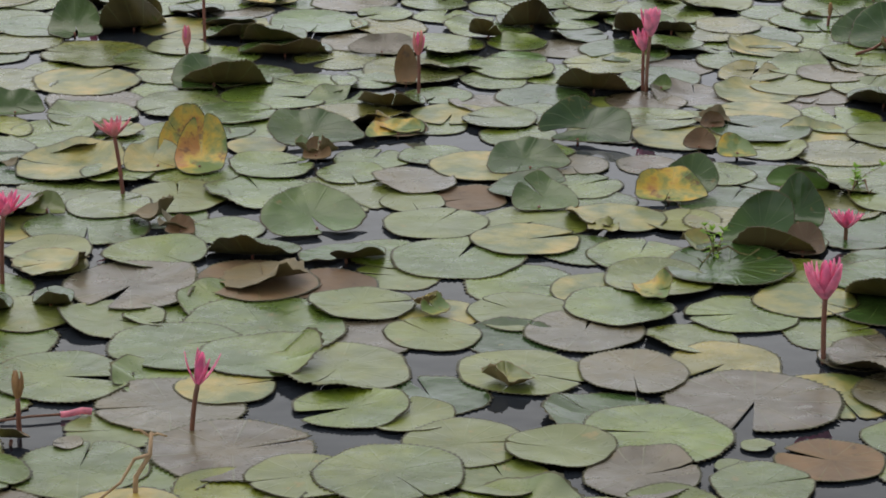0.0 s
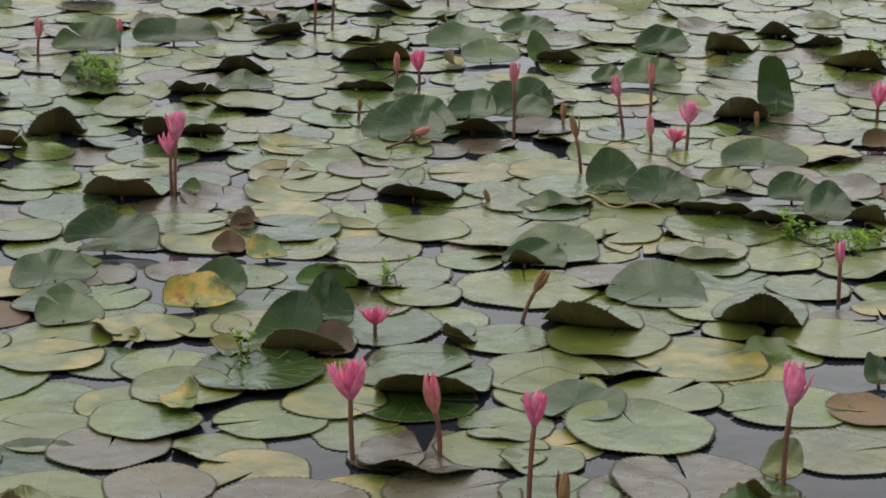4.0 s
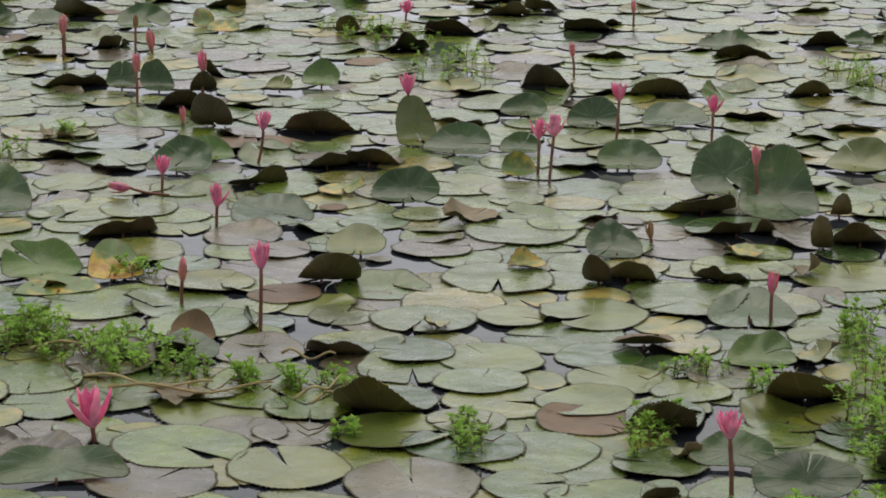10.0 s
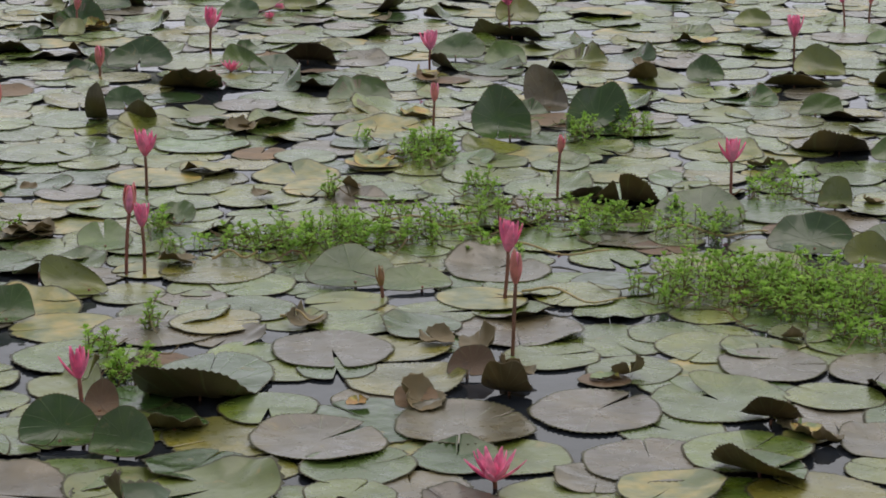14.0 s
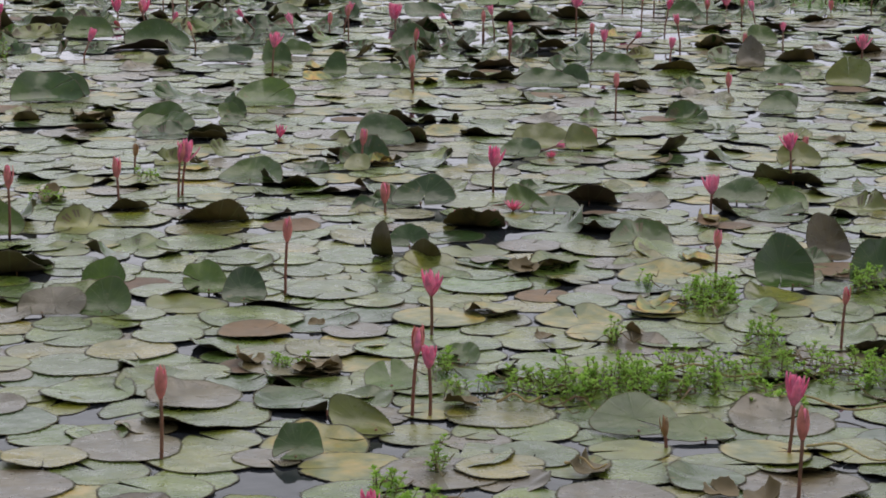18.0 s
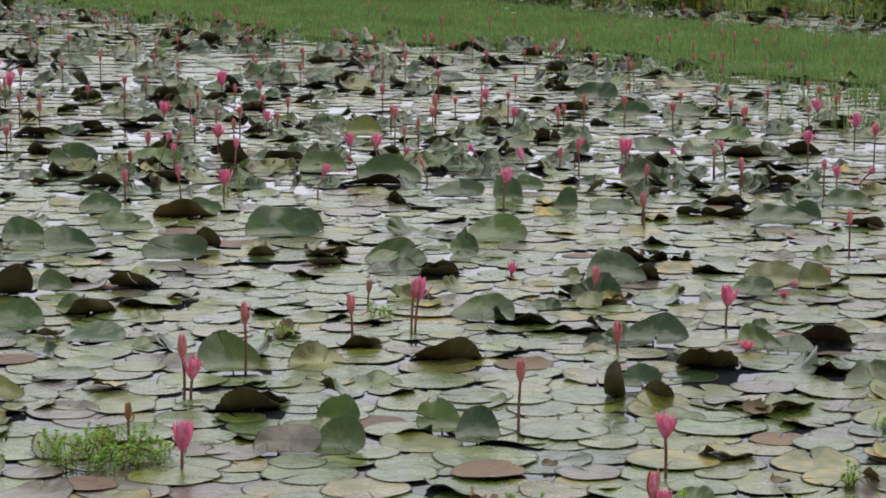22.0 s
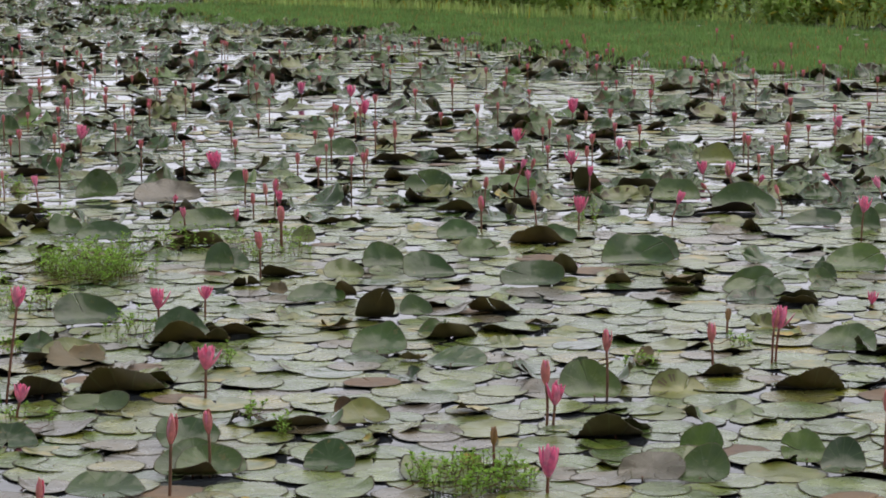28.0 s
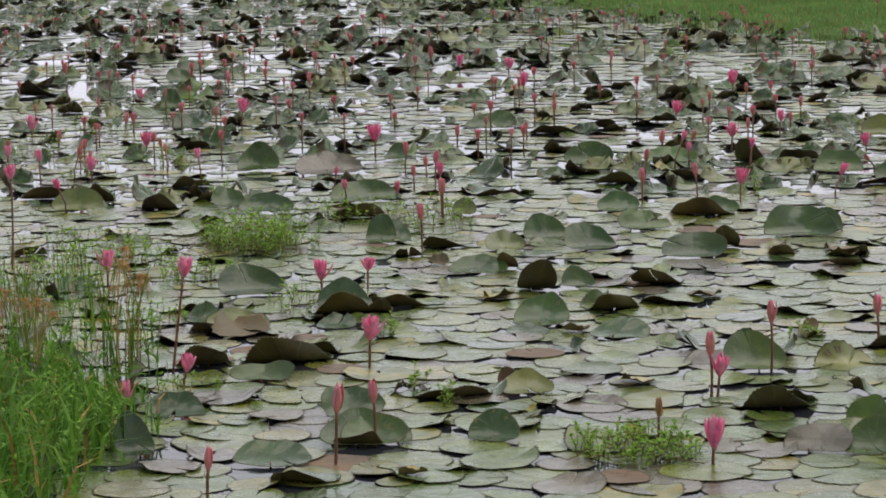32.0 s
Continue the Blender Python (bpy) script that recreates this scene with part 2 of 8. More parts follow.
def plain_material(name, a, b2, scale, rough, spec=0.4, joined=False, relief=0.2, thin=0.0):
    m, n, l, b = material(name, rough, 0.0, spec)
    own = ramp(n, [(0.0, a), (1.0, b2)])
    l.new(varied(n, joined), own.inputs["Fac"])
    t = noise_tex(n, l, scale, 4.0, "World")
    tone = ramp(n, [(0.3, (0.7, 0.7, 0.7)), (0.7, (1.25, 1.25, 1.25))])
    l.new(t.outputs["Fac"], tone.inputs["Fac"])
    col = blend(n, l, own.outputs["Color"], tone.outputs["Color"], 1.0, "MULTIPLY")
    l.new(col, b.inputs["Base Color"])
    bump(n, l, b, t.outputs["Fac"], relief, 0.002)
    if thin:
        glow = n.new("ShaderNodeBsdfTranslucent")
        l.new(col, glow.inputs["Color"])
        both = n.new("ShaderNodeMixShader")
        both.inputs["Fac"].default_value = thin
        l.new(b.outputs["BSDF"], both.inputs[1])
        l.new(glow.outputs["BSDF"], both.inputs[2])
        l.new(both.outputs["Shader"], n["Material Output"].inputs["Surface"])
    return m


STEM = plain_material("flower_stem", (0.20, 0.070, 0.045), (0.16, 0.075, 0.040), 30, 0.45)
PETAL = plain_material("pink_petal", (0.93, 0.20, 0.42), (0.97, 0.44, 0.60), 45, 0.55, 0.25, thin=0.35)
PETAL_PALE = plain_material("pale_pink_petal", (0.88, 0.42, 0.48), (0.88, 0.34, 0.43), 45, 0.55, 0.25, thin=0.35)
SEPAL = plain_material("red_sepal", (0.72, 0.25, 0.25), (0.62, 0.23, 0.18), 40, 0.5, 0.3, thin=0.2)
SEPAL_BROWN = plain_material("brown_bud_sepal", (0.27, 0.14, 0.055), (0.30, 0.17, 0.07), 40, 0.5)
WEED = plain_material("weed_leaf", (0.19, 0.38, 0.048), (0.36, 0.56, 0.10), 9, 0.55, 0.18, True, thin=0.35)
WEED_STEM = plain_material("weed_stem", (0.15, 0.13, 0.05), (0.15, 0.08, 0.04), 20, 0.6, 0.3, True)
RUNNER = plain_material("pale_runner", (0.44, 0.36, 0.17), (0.38, 0.27, 0.12), 30, 0.6, 0.3)
GRASS = plain_material("grass_blade", (0.165, 0.300, 0.085), (0.270, 0.430, 0.140), 1.2, 0.65, 0.15, True, thin=0.28)
TUFT = plain_material("lush_grass", (0.070, 0.20, 0.024), (0.20, 0.39, 0.05), 6, 0.6, 0.15, True, thin=0.35)
TWIG = plain_material("bleached_twig", (0.46, 0.32, 0.20), (0.40, 0.27, 0.16), 60, 0.75, 0.2, False, 0.5)
STRAW = plain_material("dry_straw", (0.48, 0.30, 0.09), (0.42, 0.22, 0.08), 8, 0.7, 0.2, True)
SHRUB = plain_material("shrub_leaf", (0.40, 0.57, 0.16), (0.60, 0.72, 0.28), 0.9, 0.6, 0.2, True, thin=0.5)
SHRUB_YELLOW = plain_material("yellow_leaf", (0.60, 0.48, 0.05), (0.45, 0.42, 0.07), 2, 0.6, 0.2, True, thin=0.3)
UNDERGROWTH = plain_material("undergrowth", (0.07, 0.13, 0.03), (0.09, 0.16, 0.035), 1.5, 0.9, 0.1, False, 0.6)
SOIL = plain_material("wet_mud", (0.05, 0.038, 0.024), (0.045, 0.04, 0.025), 6, 0.6, 0.4, False, 0.6)


def water_material():
    m, n, l, b = material("pond_water", 0.04, 0.0, 0.5)
    murk = noise_tex(n, l, 0.8, 4.0, "World")
    r = ramp(n, [(0.3, (0.014, 0.017, 0.022)), (0.7, (0.026, 0.031, 0.038))])
    l.new(murk.outputs["Fac"], r.inputs["Fac"])
    l.new(r.outputs["Color"], b.inputs["Base Color"])
    b.inputs["IOR"].default_value = 1.333
    ripple = noise_tex(n, l, 7.0, 2.0, "World")
    bump(n, l, b, ripple.outputs["Fac"], 0.10, 0.02)
    return m


WATER = water_material()


# ---------- mesh helpers ----------
def mesh_of(name, verts, faces, mats, index=None, smooth=True, plan=None):
    me = bpy.data.meshes.new(name)
    me.from_pydata([tuple(v) for v in verts], [], faces)
    for m in mats:
        me.materials.append(m)
    if index is not None:
        me.polygons.foreach_set("material_index", np.asarray(index, dtype=np.int32))
    me.polygons.foreach_set("use_smooth", np.full(len(me.polygons), smooth))
    if plan is not None:                     # the leaf laid flat, for its veins
        corner = np.empty(len(me.loops), dtype=np.int32)
        me.loops.foreach_get("vertex_index", corner)
        me.uv_layers.new(name="plan").data.foreach_set("uv", np.asarray(plan)[corner].ravel())
    me.update()
    return me


class Heap:
    """Gathers many pieces for one joined mesh."""

    def __init__(self):
        self.v, self.f, self.m, self.n = [], [], [], 0

    def add(self, verts, faces, index):
        self.v.append(np.asarray(verts))
        self.f.extend([tuple(i + self.n for i in f) for f in faces])
        self.m.extend(index)
        self.n += len(verts)

    def done(self, name, mats, smooth=True):
        return new(name, mesh_of(name, np.concatenate(self.v), self.f, mats, self.m, smooth))


pad_faces = {}
plans = collections.deque(maxlen=1)      # the last leaf, laid flat


def pad_topology(rays, rings):
    """Faces of a notched disc with an upper and a lower skin: centre, rings of rays, lower copy."""
    if (rays, rings) in pad_faces:
        return pad_faces[rays, rings]
    one = 1 + rays * rings
    faces, index = [], []
    for skin in (0, 1):
        o = skin * one
        for i in range(rays - 1):
            a = [(o, o + 1 + i, o + 2 + i)]
            for k in range(rings - 1):
                p, q = o + 1 + k * rays + i, o + 1 + (k + 1) * rays + i
                a.append((p, q, q + 1, p + 1))
            for f in a:
                faces.append(f if skin == 0 else f[::-1])
                index.append(2 if skin == 0 and rings > 2 and f is a[-1] else skin)
    edge = [0] + [1 + k * rays for k in range(rings)]
    edge += [1 + (rings - 1) * rays + i for i in range(1, rays)]
    edge += [1 + k * rays + rays - 1 for k in range(rings - 2, -1, -1)]
    for a, b in zip(edge, edge[1:] + edge[:1]):
        faces.append((b, a, a + one, b + one))
        index.append(1)
    pad_faces[rays, rings] = faces, index
    return faces, index


def pad_verts(rng, r, rays, rings, notch=0.0, away=0.0, fold=0.0, start=0.2, tooth=0.034, gap=None, cup=0.05, wave=0.015, sharp=0.5, crease=0.1, bow=0.1, rough=0.08, rim=0.0):
    """A lily pad of radius r whose notch points to the angle notch; the part past start*r towards the angle away is rolled up by fold degrees."""
    gap = (rng.uniform(0.008, 0.05) if rng.random() < 0.65 else rng.uniform(0.06, 0.34)) if gap is None else gap
    th = np.linspace(gap / 2, 2 * math.pi - gap / 2, rays) + notch
    lobes = 1 + 0.045 * np.sin(2 * th + rng.uniform(0, 6)) + 0.026 * np.sin(5 * th + rng.uniform(0, 6)) + 0.012 * np.sin(11 * th + rng.uniform(0, 6)) * np.sin(3 * th)
    lobes[[0, 1, -2, -1]] *= [0.93, 0.985, 0.985, 0.93]
    rho = {2: (0.6, 1.0), 3: (0.5, 0.978, 1.0), 4: (0.38, 0.78, 0.986, 1.0), 6: (0.25, 0.5, 0.7, 0.86, 0.986, 1.0)}[rings]
    p1, p2, p3 = rng.uniform(0, 6, 3)
    pts = [np.array([[0.0, 0.0, 0.0]])]
    for q in rho:
        rad = r * q * lobes
        if q == 1.0:
            rad = rad * (1 + tooth * np.where(np.arange(rays) % 2 == 0, -0.25, 1.25) * rng.uniform(0.75, 1.2, rays))
        z = r * q * q * wave * (np.sin(3 * th + p1) + 0.6 * np.sin(7 * th + p2)) + r * cup * max(0.0, q - 0.72) / 0.28 * (0.55 + 0.45 * np.sin(2 * th + p3))
        if rim:                                 # one stretch of the edge bent up off the water
            z = z + r * rim * max(0.0, (q - 0.55) / 0.45) ** 1.4 * np.maximum(0, np.cos(th - 4 * p3)) ** 2.2 * (1 + 0.25 * np.sin(6 * th + p1))
        pts.append(np.stack([rad * np.cos(th), rad * np.sin(th), z], -1))
    v = np.concatenate(pts)
    low = v - np.array([0, 0, 0.0014])
    v = np.concatenate([v, low])
    flat = v[:, :2] / r
    if abs(fold) > 0.5:
        u, w = np.array([math.cos(away), math.sin(away)]), np.array([-math.sin(away), math.cos(away)])
        s, t = v[:, :2] @ u, v[:, :2] @ w
        s0, total = start * r, (1 - start) * r
        ang = radians(fold)
        bend = total * sharp                    # the roll takes this share of the way, the rest stands straight
        R = bend / ang
        p4, skew = rng.uniform(0, 6), rng.uniform(-0.45, 0.45)
        past = np.maximum(s + skew * t - s0, 0) * (s > s0 - 0.6 * r)
        phi = np.minimum(past, bend) / R
        rest = np.maximum(past - bend, 0)
        k = np.minimum(past / total, 1.3)
        off = v[:, 2] + k * (crease * np.abs(t) + bow * t * t / r + rough * r * np.sin(4 * t / r + p4)) + 0.5 * rough * r * np.maximum(k - 0.75, 0) / 0.25 * np.sin(9 * t / r + 2 * p4)
        ns = np.where(past > 0, s - past + (R - off) * np.sin(phi) + rest * np.cos(phi), s)
        nz = np.where(past > 0, R - (R - off) * np.cos(phi) + rest * np.sin(phi), v[:, 2])
        t = t * (1 - 0.12 * k)
        v = np.stack([ns * u[0] + t * w[0], ns * u[1] + t * w[1], nz], -1)
    plans.append(flat)
    return v


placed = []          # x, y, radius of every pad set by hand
prng = np.random.default_rng(11)
PAD_WORDS = {"green": "dull green", "brown": "bronze brown", "yellow": "yellowing blotched", "mottled": "yellow-mottled green", "glossy": "glossy dark green", "deep": "shade-toned green",
             "dead": "withered brown", "lime": "pale lime green"}


layers = {}


def layer(x, y, r, low=0):
    """Height at which a pad lies over or under its neighbours without cutting through them."""
    gx, gy = int(x // 0.5), int(y // 0.5)
    used = {k for i in (-1, 0, 1) for j in (-1, 0, 1) for a, b, c, k in layers.get((gx + i, gy + j), ()) if (x - a) ** 2 + (y - b) ** 2 < (r + c) ** 2}
    free = [k for k in range(low, low + 6) if k not in used] or [low + 5]
    k = free[0] if prng.random() < 0.7 else free[min(1, len(free) - 1)]
    layers.setdefault((gx, gy), []).append((x, y, r, k))
    return 0.0022 + 0.0019 * k


def pad(x, y, r, notch=None, kind="green", z=None):
    """A flat lily pad floating on the water."""
    near = math.hypot(x, y)
    kind = "brown" if kind == "green" and x < -3.5 and prng.random() < 0.14 else kind
    if kind == "green" and x > -2.8:
        kind = prng.choice(["green", "lime", "mottled"], p=(0.6, 0.28, 0.12))
    rays = 129 if near < 9 else 81
    notch = prng.uniform(0, 360) if notch is None else notch
    v = pad_verts(prng, r, rays, 4, radians(notch), cup=prng.uniform(0.0, 0.014) if prng.random() < 0.86 else prng.uniform(0.03, 0.11), wave=prng.uniform(0.001, 0.004), rim=prng.uniform(0.05, 0.24) if prng.random() < 0.28 else 0.0)
    f, i = pad_topology(rays, 4)
    ob = new("lily_pad", mesh_of("lily_pad", v, f, [top_mats[kind, False], under_mats[False], MARGIN_MAT], i, plan=v[:, :2] / r))
    ob.location = (x, y, layer(x, y, r, 2) if z is None else z)
    ob.rotation_euler = (prng.normal(0, 0.003), prng.normal(0, 0.003), 0)
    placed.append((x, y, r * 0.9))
    return tagged(ob, PAD_WORDS[kind] + " notched lily pad lying flat on the water", "lily pad", "floating lily pads")


def curled(x, y, r, away, fold, start=0.0, kind="green", lift=0.0, heap=None):
    """A lily pad whose part towards the angle away is rolled up out of the water."""
    out = math.cos(radians(away) - math.atan2(y, x))      # 1: rolled up on the side that is farther from the shore
    high = out > -0.2 and prng.random() < 0.15
    notch = away + (prng.uniform(-35, 35) if high else 180 + prng.uniform(-70, 70))
    if out > 0.5:
        fold, sharp, crease, bow = fold * 0.85, 0.8, prng.uniform(-0.05, 0.45), prng.uniform(-0.25, 0.1)
    elif out < -0.5:
        fold, start, sharp, crease, bow = fold * 1.05, start + (0.26 if math.hypot(x, y) > 11 else -0.05), 0.6, prng.uniform(-0.15, 0.12), prng.uniform(0.0, 0.3)
    else:
        sharp, crease, bow = 0.5, prng.uniform(0.0, 0.4), prng.uniform(-0.1, 0.25)
    wild = prng.uniform(0.02, 0.07)
    if math.hypot(x, y) > 10.5 and abs(out) > 0.5:
        away, wild, r = away + prng.uniform(-48, 48), prng.uniform(0.03, 0.13), r * prng.uniform(0.88, 1.05)
        fold = fold * (0.8 if out < 0 else 0.9)
    v = pad_verts(prng, r, 97, 6, radians(notch), radians(away), fold, start, cup=0.05, wave=0.02, sharp=sharp, crease=crease, bow=bow, rough=wild)
    # raised green pads turn darker: their weaker sky sheen is put into the colour
    kind = ("deep" if prng.random() < 0.6 else "glossy") if kind == "green" else kind
    f, i = pad_topology(97, 6)
    if heap is not None:                      # the distant ones are joined
        kinds = list(PAD_WORDS)
        heap.add(v + [x, y, 0.018], f, [kinds.index(kind) if k == 0 else len(kinds) + k - 1 for k in i])
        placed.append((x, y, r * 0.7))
        return heap
    ob = new("raised_lily_pad", mesh_of("raised_lily_pad", v, f, [top_mats[kind, False], under_mats[False], MARGIN_MAT], i, plan=plans[0]))
    ob.location = (x, y, 0.018 + lift)
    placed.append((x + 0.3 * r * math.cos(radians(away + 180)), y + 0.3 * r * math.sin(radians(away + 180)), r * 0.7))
    lean = radians(prng.uniform(0, 360))
    line = [(0.05 * s * math.cos(lean), 0.05 * s * math.sin(lean), -0.006 - 0.13 * s) for s in (0, 0.3, 0.6, 1)]
    sv, sf = tube(line, 0.004, 6)
    stalk = new("leaf_stalk", mesh_of("leaf_stalk", sv, sf, [STEM]))
    stalk.parent = ob
    return tagged(ob, PAD_WORDS[kind] + (" lily pad curled up out of the water" if fold > 45 else " lily pad with one side lifted off the water"),
                  "lily pad", "raised lily pads")


def risen(x, y, half, length, away, tilt, hinge, lean, bow, kind):
    """A lily pad that leaves the water along a line through x, y: the part past hinge (in radii from its middle) rises towards the
    angle away, length metres long and half to either side, bends up to tilt degrees and is turned in its own plane by lean degrees."""
    v = pad_verts(prng, 1.0, 129, 6, prng.choice([prng.uniform(-1.2, 1.2), 3.14 + prng.uniform(-0.9, 0.9)], p=(0.2, 0.8)), cup=0.0, wave=prng.uniform(0.004, 0.02), tooth=0.022)
    b, a, rise = v[:, 0], v[:, 1], v[:, 2]
    scale = length / (1 - hinge)
    low_cap = hinge > 0                       # a raised rim, shallow and pointed at its ends
    skew, thick = (prng.uniform(-0.6, 0.6), prng.uniform(0.3, 0.6)) if low_cap else (prng.uniform(-0.14, 0.14), prng.uniform(0.0, 0.1))
    lean = lean + (prng.uniform(-20, 20) if low_cap else prng.uniform(-10, 10))
    p, q = (b - hinge) * scale, a * half
    p = np.where(p > 0, p * (1 + skew * a) * (1 - thick * a ** 4), p)
    p = np.where(p > 0, p * (1 + prng.uniform(0.0, 0.14 if low_cap else 0.05) * np.sin(4.5 * a + prng.uniform(0, 6))), p)
    turn = radians(lean)
    keep = np.clip(p / length * 3, 0, 1)              # the foot stays along the water
    p, q = p * (1 - keep) + keep * (p * math.cos(turn) + q * math.sin(turn)), q * (1 - keep) + keep * (q * math.cos(turn) - p * math.sin(turn))
    steps = np.linspace(0, 1.35 * length, 60)
    curl = prng.uniform(-18, 14) if tilt > 30 else prng.uniform(-8, 6)
    soft = prng.uniform(0.3, 0.6) if low_cap else prng.uniform(0.45, 0.95)
    angle = np.radians(np.clip(tilt * 1.08 * np.clip(steps / (soft * length), 0, 1) ** 0.8 + curl * steps / length, -10, 100))
    run = np.concatenate([[0], np.cumsum(np.cos(angle[1:])) * (steps[1] - steps[0])])
    up = np.concatenate([[0], np.cumsum(np.sin(angle[1:])) * (steps[1] - steps[0])])
    at = np.interp(p, steps, angle)
    k = np.clip(p / length, 0, 1)
    crease = prng.uniform(-0.08, 0.22)
    off = rise * half * 0.5 + k * half * (bow * a * a + crease * np.abs(a) + prng.uniform(0.0, 0.06) * np.sin(5 * a + prng.uniform(0, 6)) + prng.uniform(0.0, 0.04) * np.sin(9 * a + 4 * b))
    off = off - np.where(np.arange(len(v)) >= len(v) // 2, 0.0006, 0.0)
    s = np.where(p > 0, np.interp(p, steps, run), p) - off * np.sin(at) * (p > 0)
    z = np.where(p > 0, np.interp(p, steps, up) + off * np.cos(at), np.minimum(off, 0.004))
    s = s - prng.uniform(0.05, 0.4) * half * (a * a - 0.3)      # the foot is curved in plan
    u = (math.cos(radians(away)), math.sin(radians(away)))
    low = np.where(np.arange(len(v)) >= len(v) // 2, -0.0012, 0.0)
    v = np.stack([s * u[0] - q * u[1], s * u[1] + q * u[0], z + low], -1)
    # a raised green pad gets the copy with shade in its colour
    kind = "deep" if kind == "green" else kind
    f, i = pad_topology(129, 6)
    if math.hypot(x, y) > 12.2:               # the distant ones are joined
        kinds = list(PAD_WORDS)
        distant_curls.add(v + [x, y, 0.013], f, [kinds.index(kind) if k == 0 else len(kinds) + k - 1 for k in i])
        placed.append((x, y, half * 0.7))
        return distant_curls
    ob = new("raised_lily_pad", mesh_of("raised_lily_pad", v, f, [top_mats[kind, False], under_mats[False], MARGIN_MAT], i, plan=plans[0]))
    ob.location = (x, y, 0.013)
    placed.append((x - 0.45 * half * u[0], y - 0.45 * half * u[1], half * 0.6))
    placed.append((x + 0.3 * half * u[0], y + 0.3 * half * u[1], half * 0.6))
    line = [(0.04 * t * u[0], 0.04 * t * u[1], 0.004 - 0.13 * t) for t in (0, 0.3, 0.6, 1)]
    sv, sf = tube(line, 0.004, 6)
    stalk = new("leaf_stalk", mesh_of("leaf_stalk", sv, sf, [STEM]))
    stalk.parent = ob
    return tagged(ob, PAD_WORDS[kind] + (" lily pad standing up out of the water" if tilt > 45 else " lily pad with one side lifted off the water"),
                  "lily pad", "raised lily pads")


# ---------- flowers ----------
def petal_mesh(name, lean0, lean1, half, mats, cup=0.45, thick=0.02):
    """A cupped petal of length 1 that starts at the axis, leaning out by lean0 degrees at its foot and lean1 at its tip."""
    rows, cols, front = 6, 4, []
    y, z = 0.05, 0.0
    for i in range(rows + 1):
        h = i / rows
        a = radians(lean0 + (lean1 - lean0) * h)
        w = half * max(0.05, math.sin(math.pi * min(0.97, 0.08 + 0.92 * h) ** 0.8)) ** 0.75
        for j in range(cols + 1):
            s = 2 * j / cols - 1
            inward = cup * w * s * s
            front.append((w * s, y - inward * math.cos(a), z + inward * math.sin(a)))
        y += math.sin(a) / rows
        z += math.cos(a) / rows
    n = len(front)
    verts = front + [(x, yy + thick, zz) for x, yy, zz in front]
    faces = []
    for i in range(rows):
        for j in range(cols):
            p = i * (cols + 1) + j
            q = p + cols + 1
            faces += [(p, q, q + 1, p + 1), (n + p, n + p + 1, n + q + 1, n + q)]
    rim = [i * (cols + 1) for i in range(rows + 1)] + [rows * (cols + 1) + j for j in range(1, cols + 1)] + [i * (cols + 1) + cols for i in range(rows - 1, -1, -1)]
    for a, b in zip(rim, rim[1:]):
        faces.append((a, a + n, b + n, b))
    return mesh_of(name, verts, faces, mats)


BLOOMS = {}
for kind, (petal_mat, sepal_mat, inner, outer) in {
        "r": (PETAL, SEPAL, (19, -22, 0.12), (23, -26, 0.14)),
        "b": (SEPAL_BROWN, SEPAL_BROWN, (17, -20, 0.11), (21, -24, 0.13)),
        "h": (PETAL, PETAL, (20, -14, 0.155), (27, -9, 0.15)),
        "s": (PETAL, PETAL, (17, -19, 0.13), (40, 8, 0.065)),
        "o": (PETAL, PETAL, (44, 4, 0.13), (62, 30, 0.12)),
        "l": (PETAL_PALE, PETAL_PALE, (40, 10, 0.15), (58, 40, 0.14))}.items():
    BLOOMS[kind] = (petal_mesh("petal", *inner, [petal_mat]), petal_mesh("petal", *outer, [petal_mat]), petal_mesh("sepal", *outer, [sepal_mat]))
FLOWER_WORDS = {"r": "closed red-pink water lily bud on an upright stem", "b": "closed brown water lily bud on a thin stem",
                "s": "slim pink water lily bud with spread outer petals", "h": "half-open bright pink water lily flower on a stem", "o": "open pink water lily flower with spread petals",
                "l": "pale pink wide-open water lily on a bent stem"}
frng = np.random.default_rng(21)


def tube(points, radius, sides=7, taper=1.0):
    """Skin round a line of points."""
    v, f = [], []
    pts = [Vector(p) for p in points]
    for i, p in enumerate(pts):
        d = (pts[min(i + 1, len(pts) - 1)] - pts[max(i - 1, 0)]).normalized()
        a = d.cross(Vector((0.3, 0.9, 0.2))).normalized()
        b = d.cross(a)
        r = radius * (1 + (taper - 1) * i / (len(pts) - 1))
        for k in range(sides):
            t = 2 * math.pi * k / sides
            v.append(p + a * (r * math.cos(t)) + b * (r * math.sin(t)))
    for i in range(len(pts) - 1):
        for k in range(sides):
            p, q = i * sides + k, i * sides + (k + 1) % sides
            f.append((p, q, q + sides, p + sides))
    f += [tuple(range(sides))[::-1], tuple(range((len(pts) - 1) * sides, len(pts) * sides))]
    return v, f


def part(name, mesh, parent, m=None, label=""):
    ob = new(name, mesh)
    ob.parent = parent
    if m is not None:
        ob.matrix_basis = m
    return tagged(ob, label)


CUP_V, CUP_F = tube([(0, 0, -0.03), (0, 0, 0.03), (0, 0, 0.12)], 0.075, 8, 0.5)
CUPS = {k: mesh_of("bloom", CUP_V, CUP_F, [SEPAL_BROWN if k == "b" else SEPAL]) for k in BLOOMS}


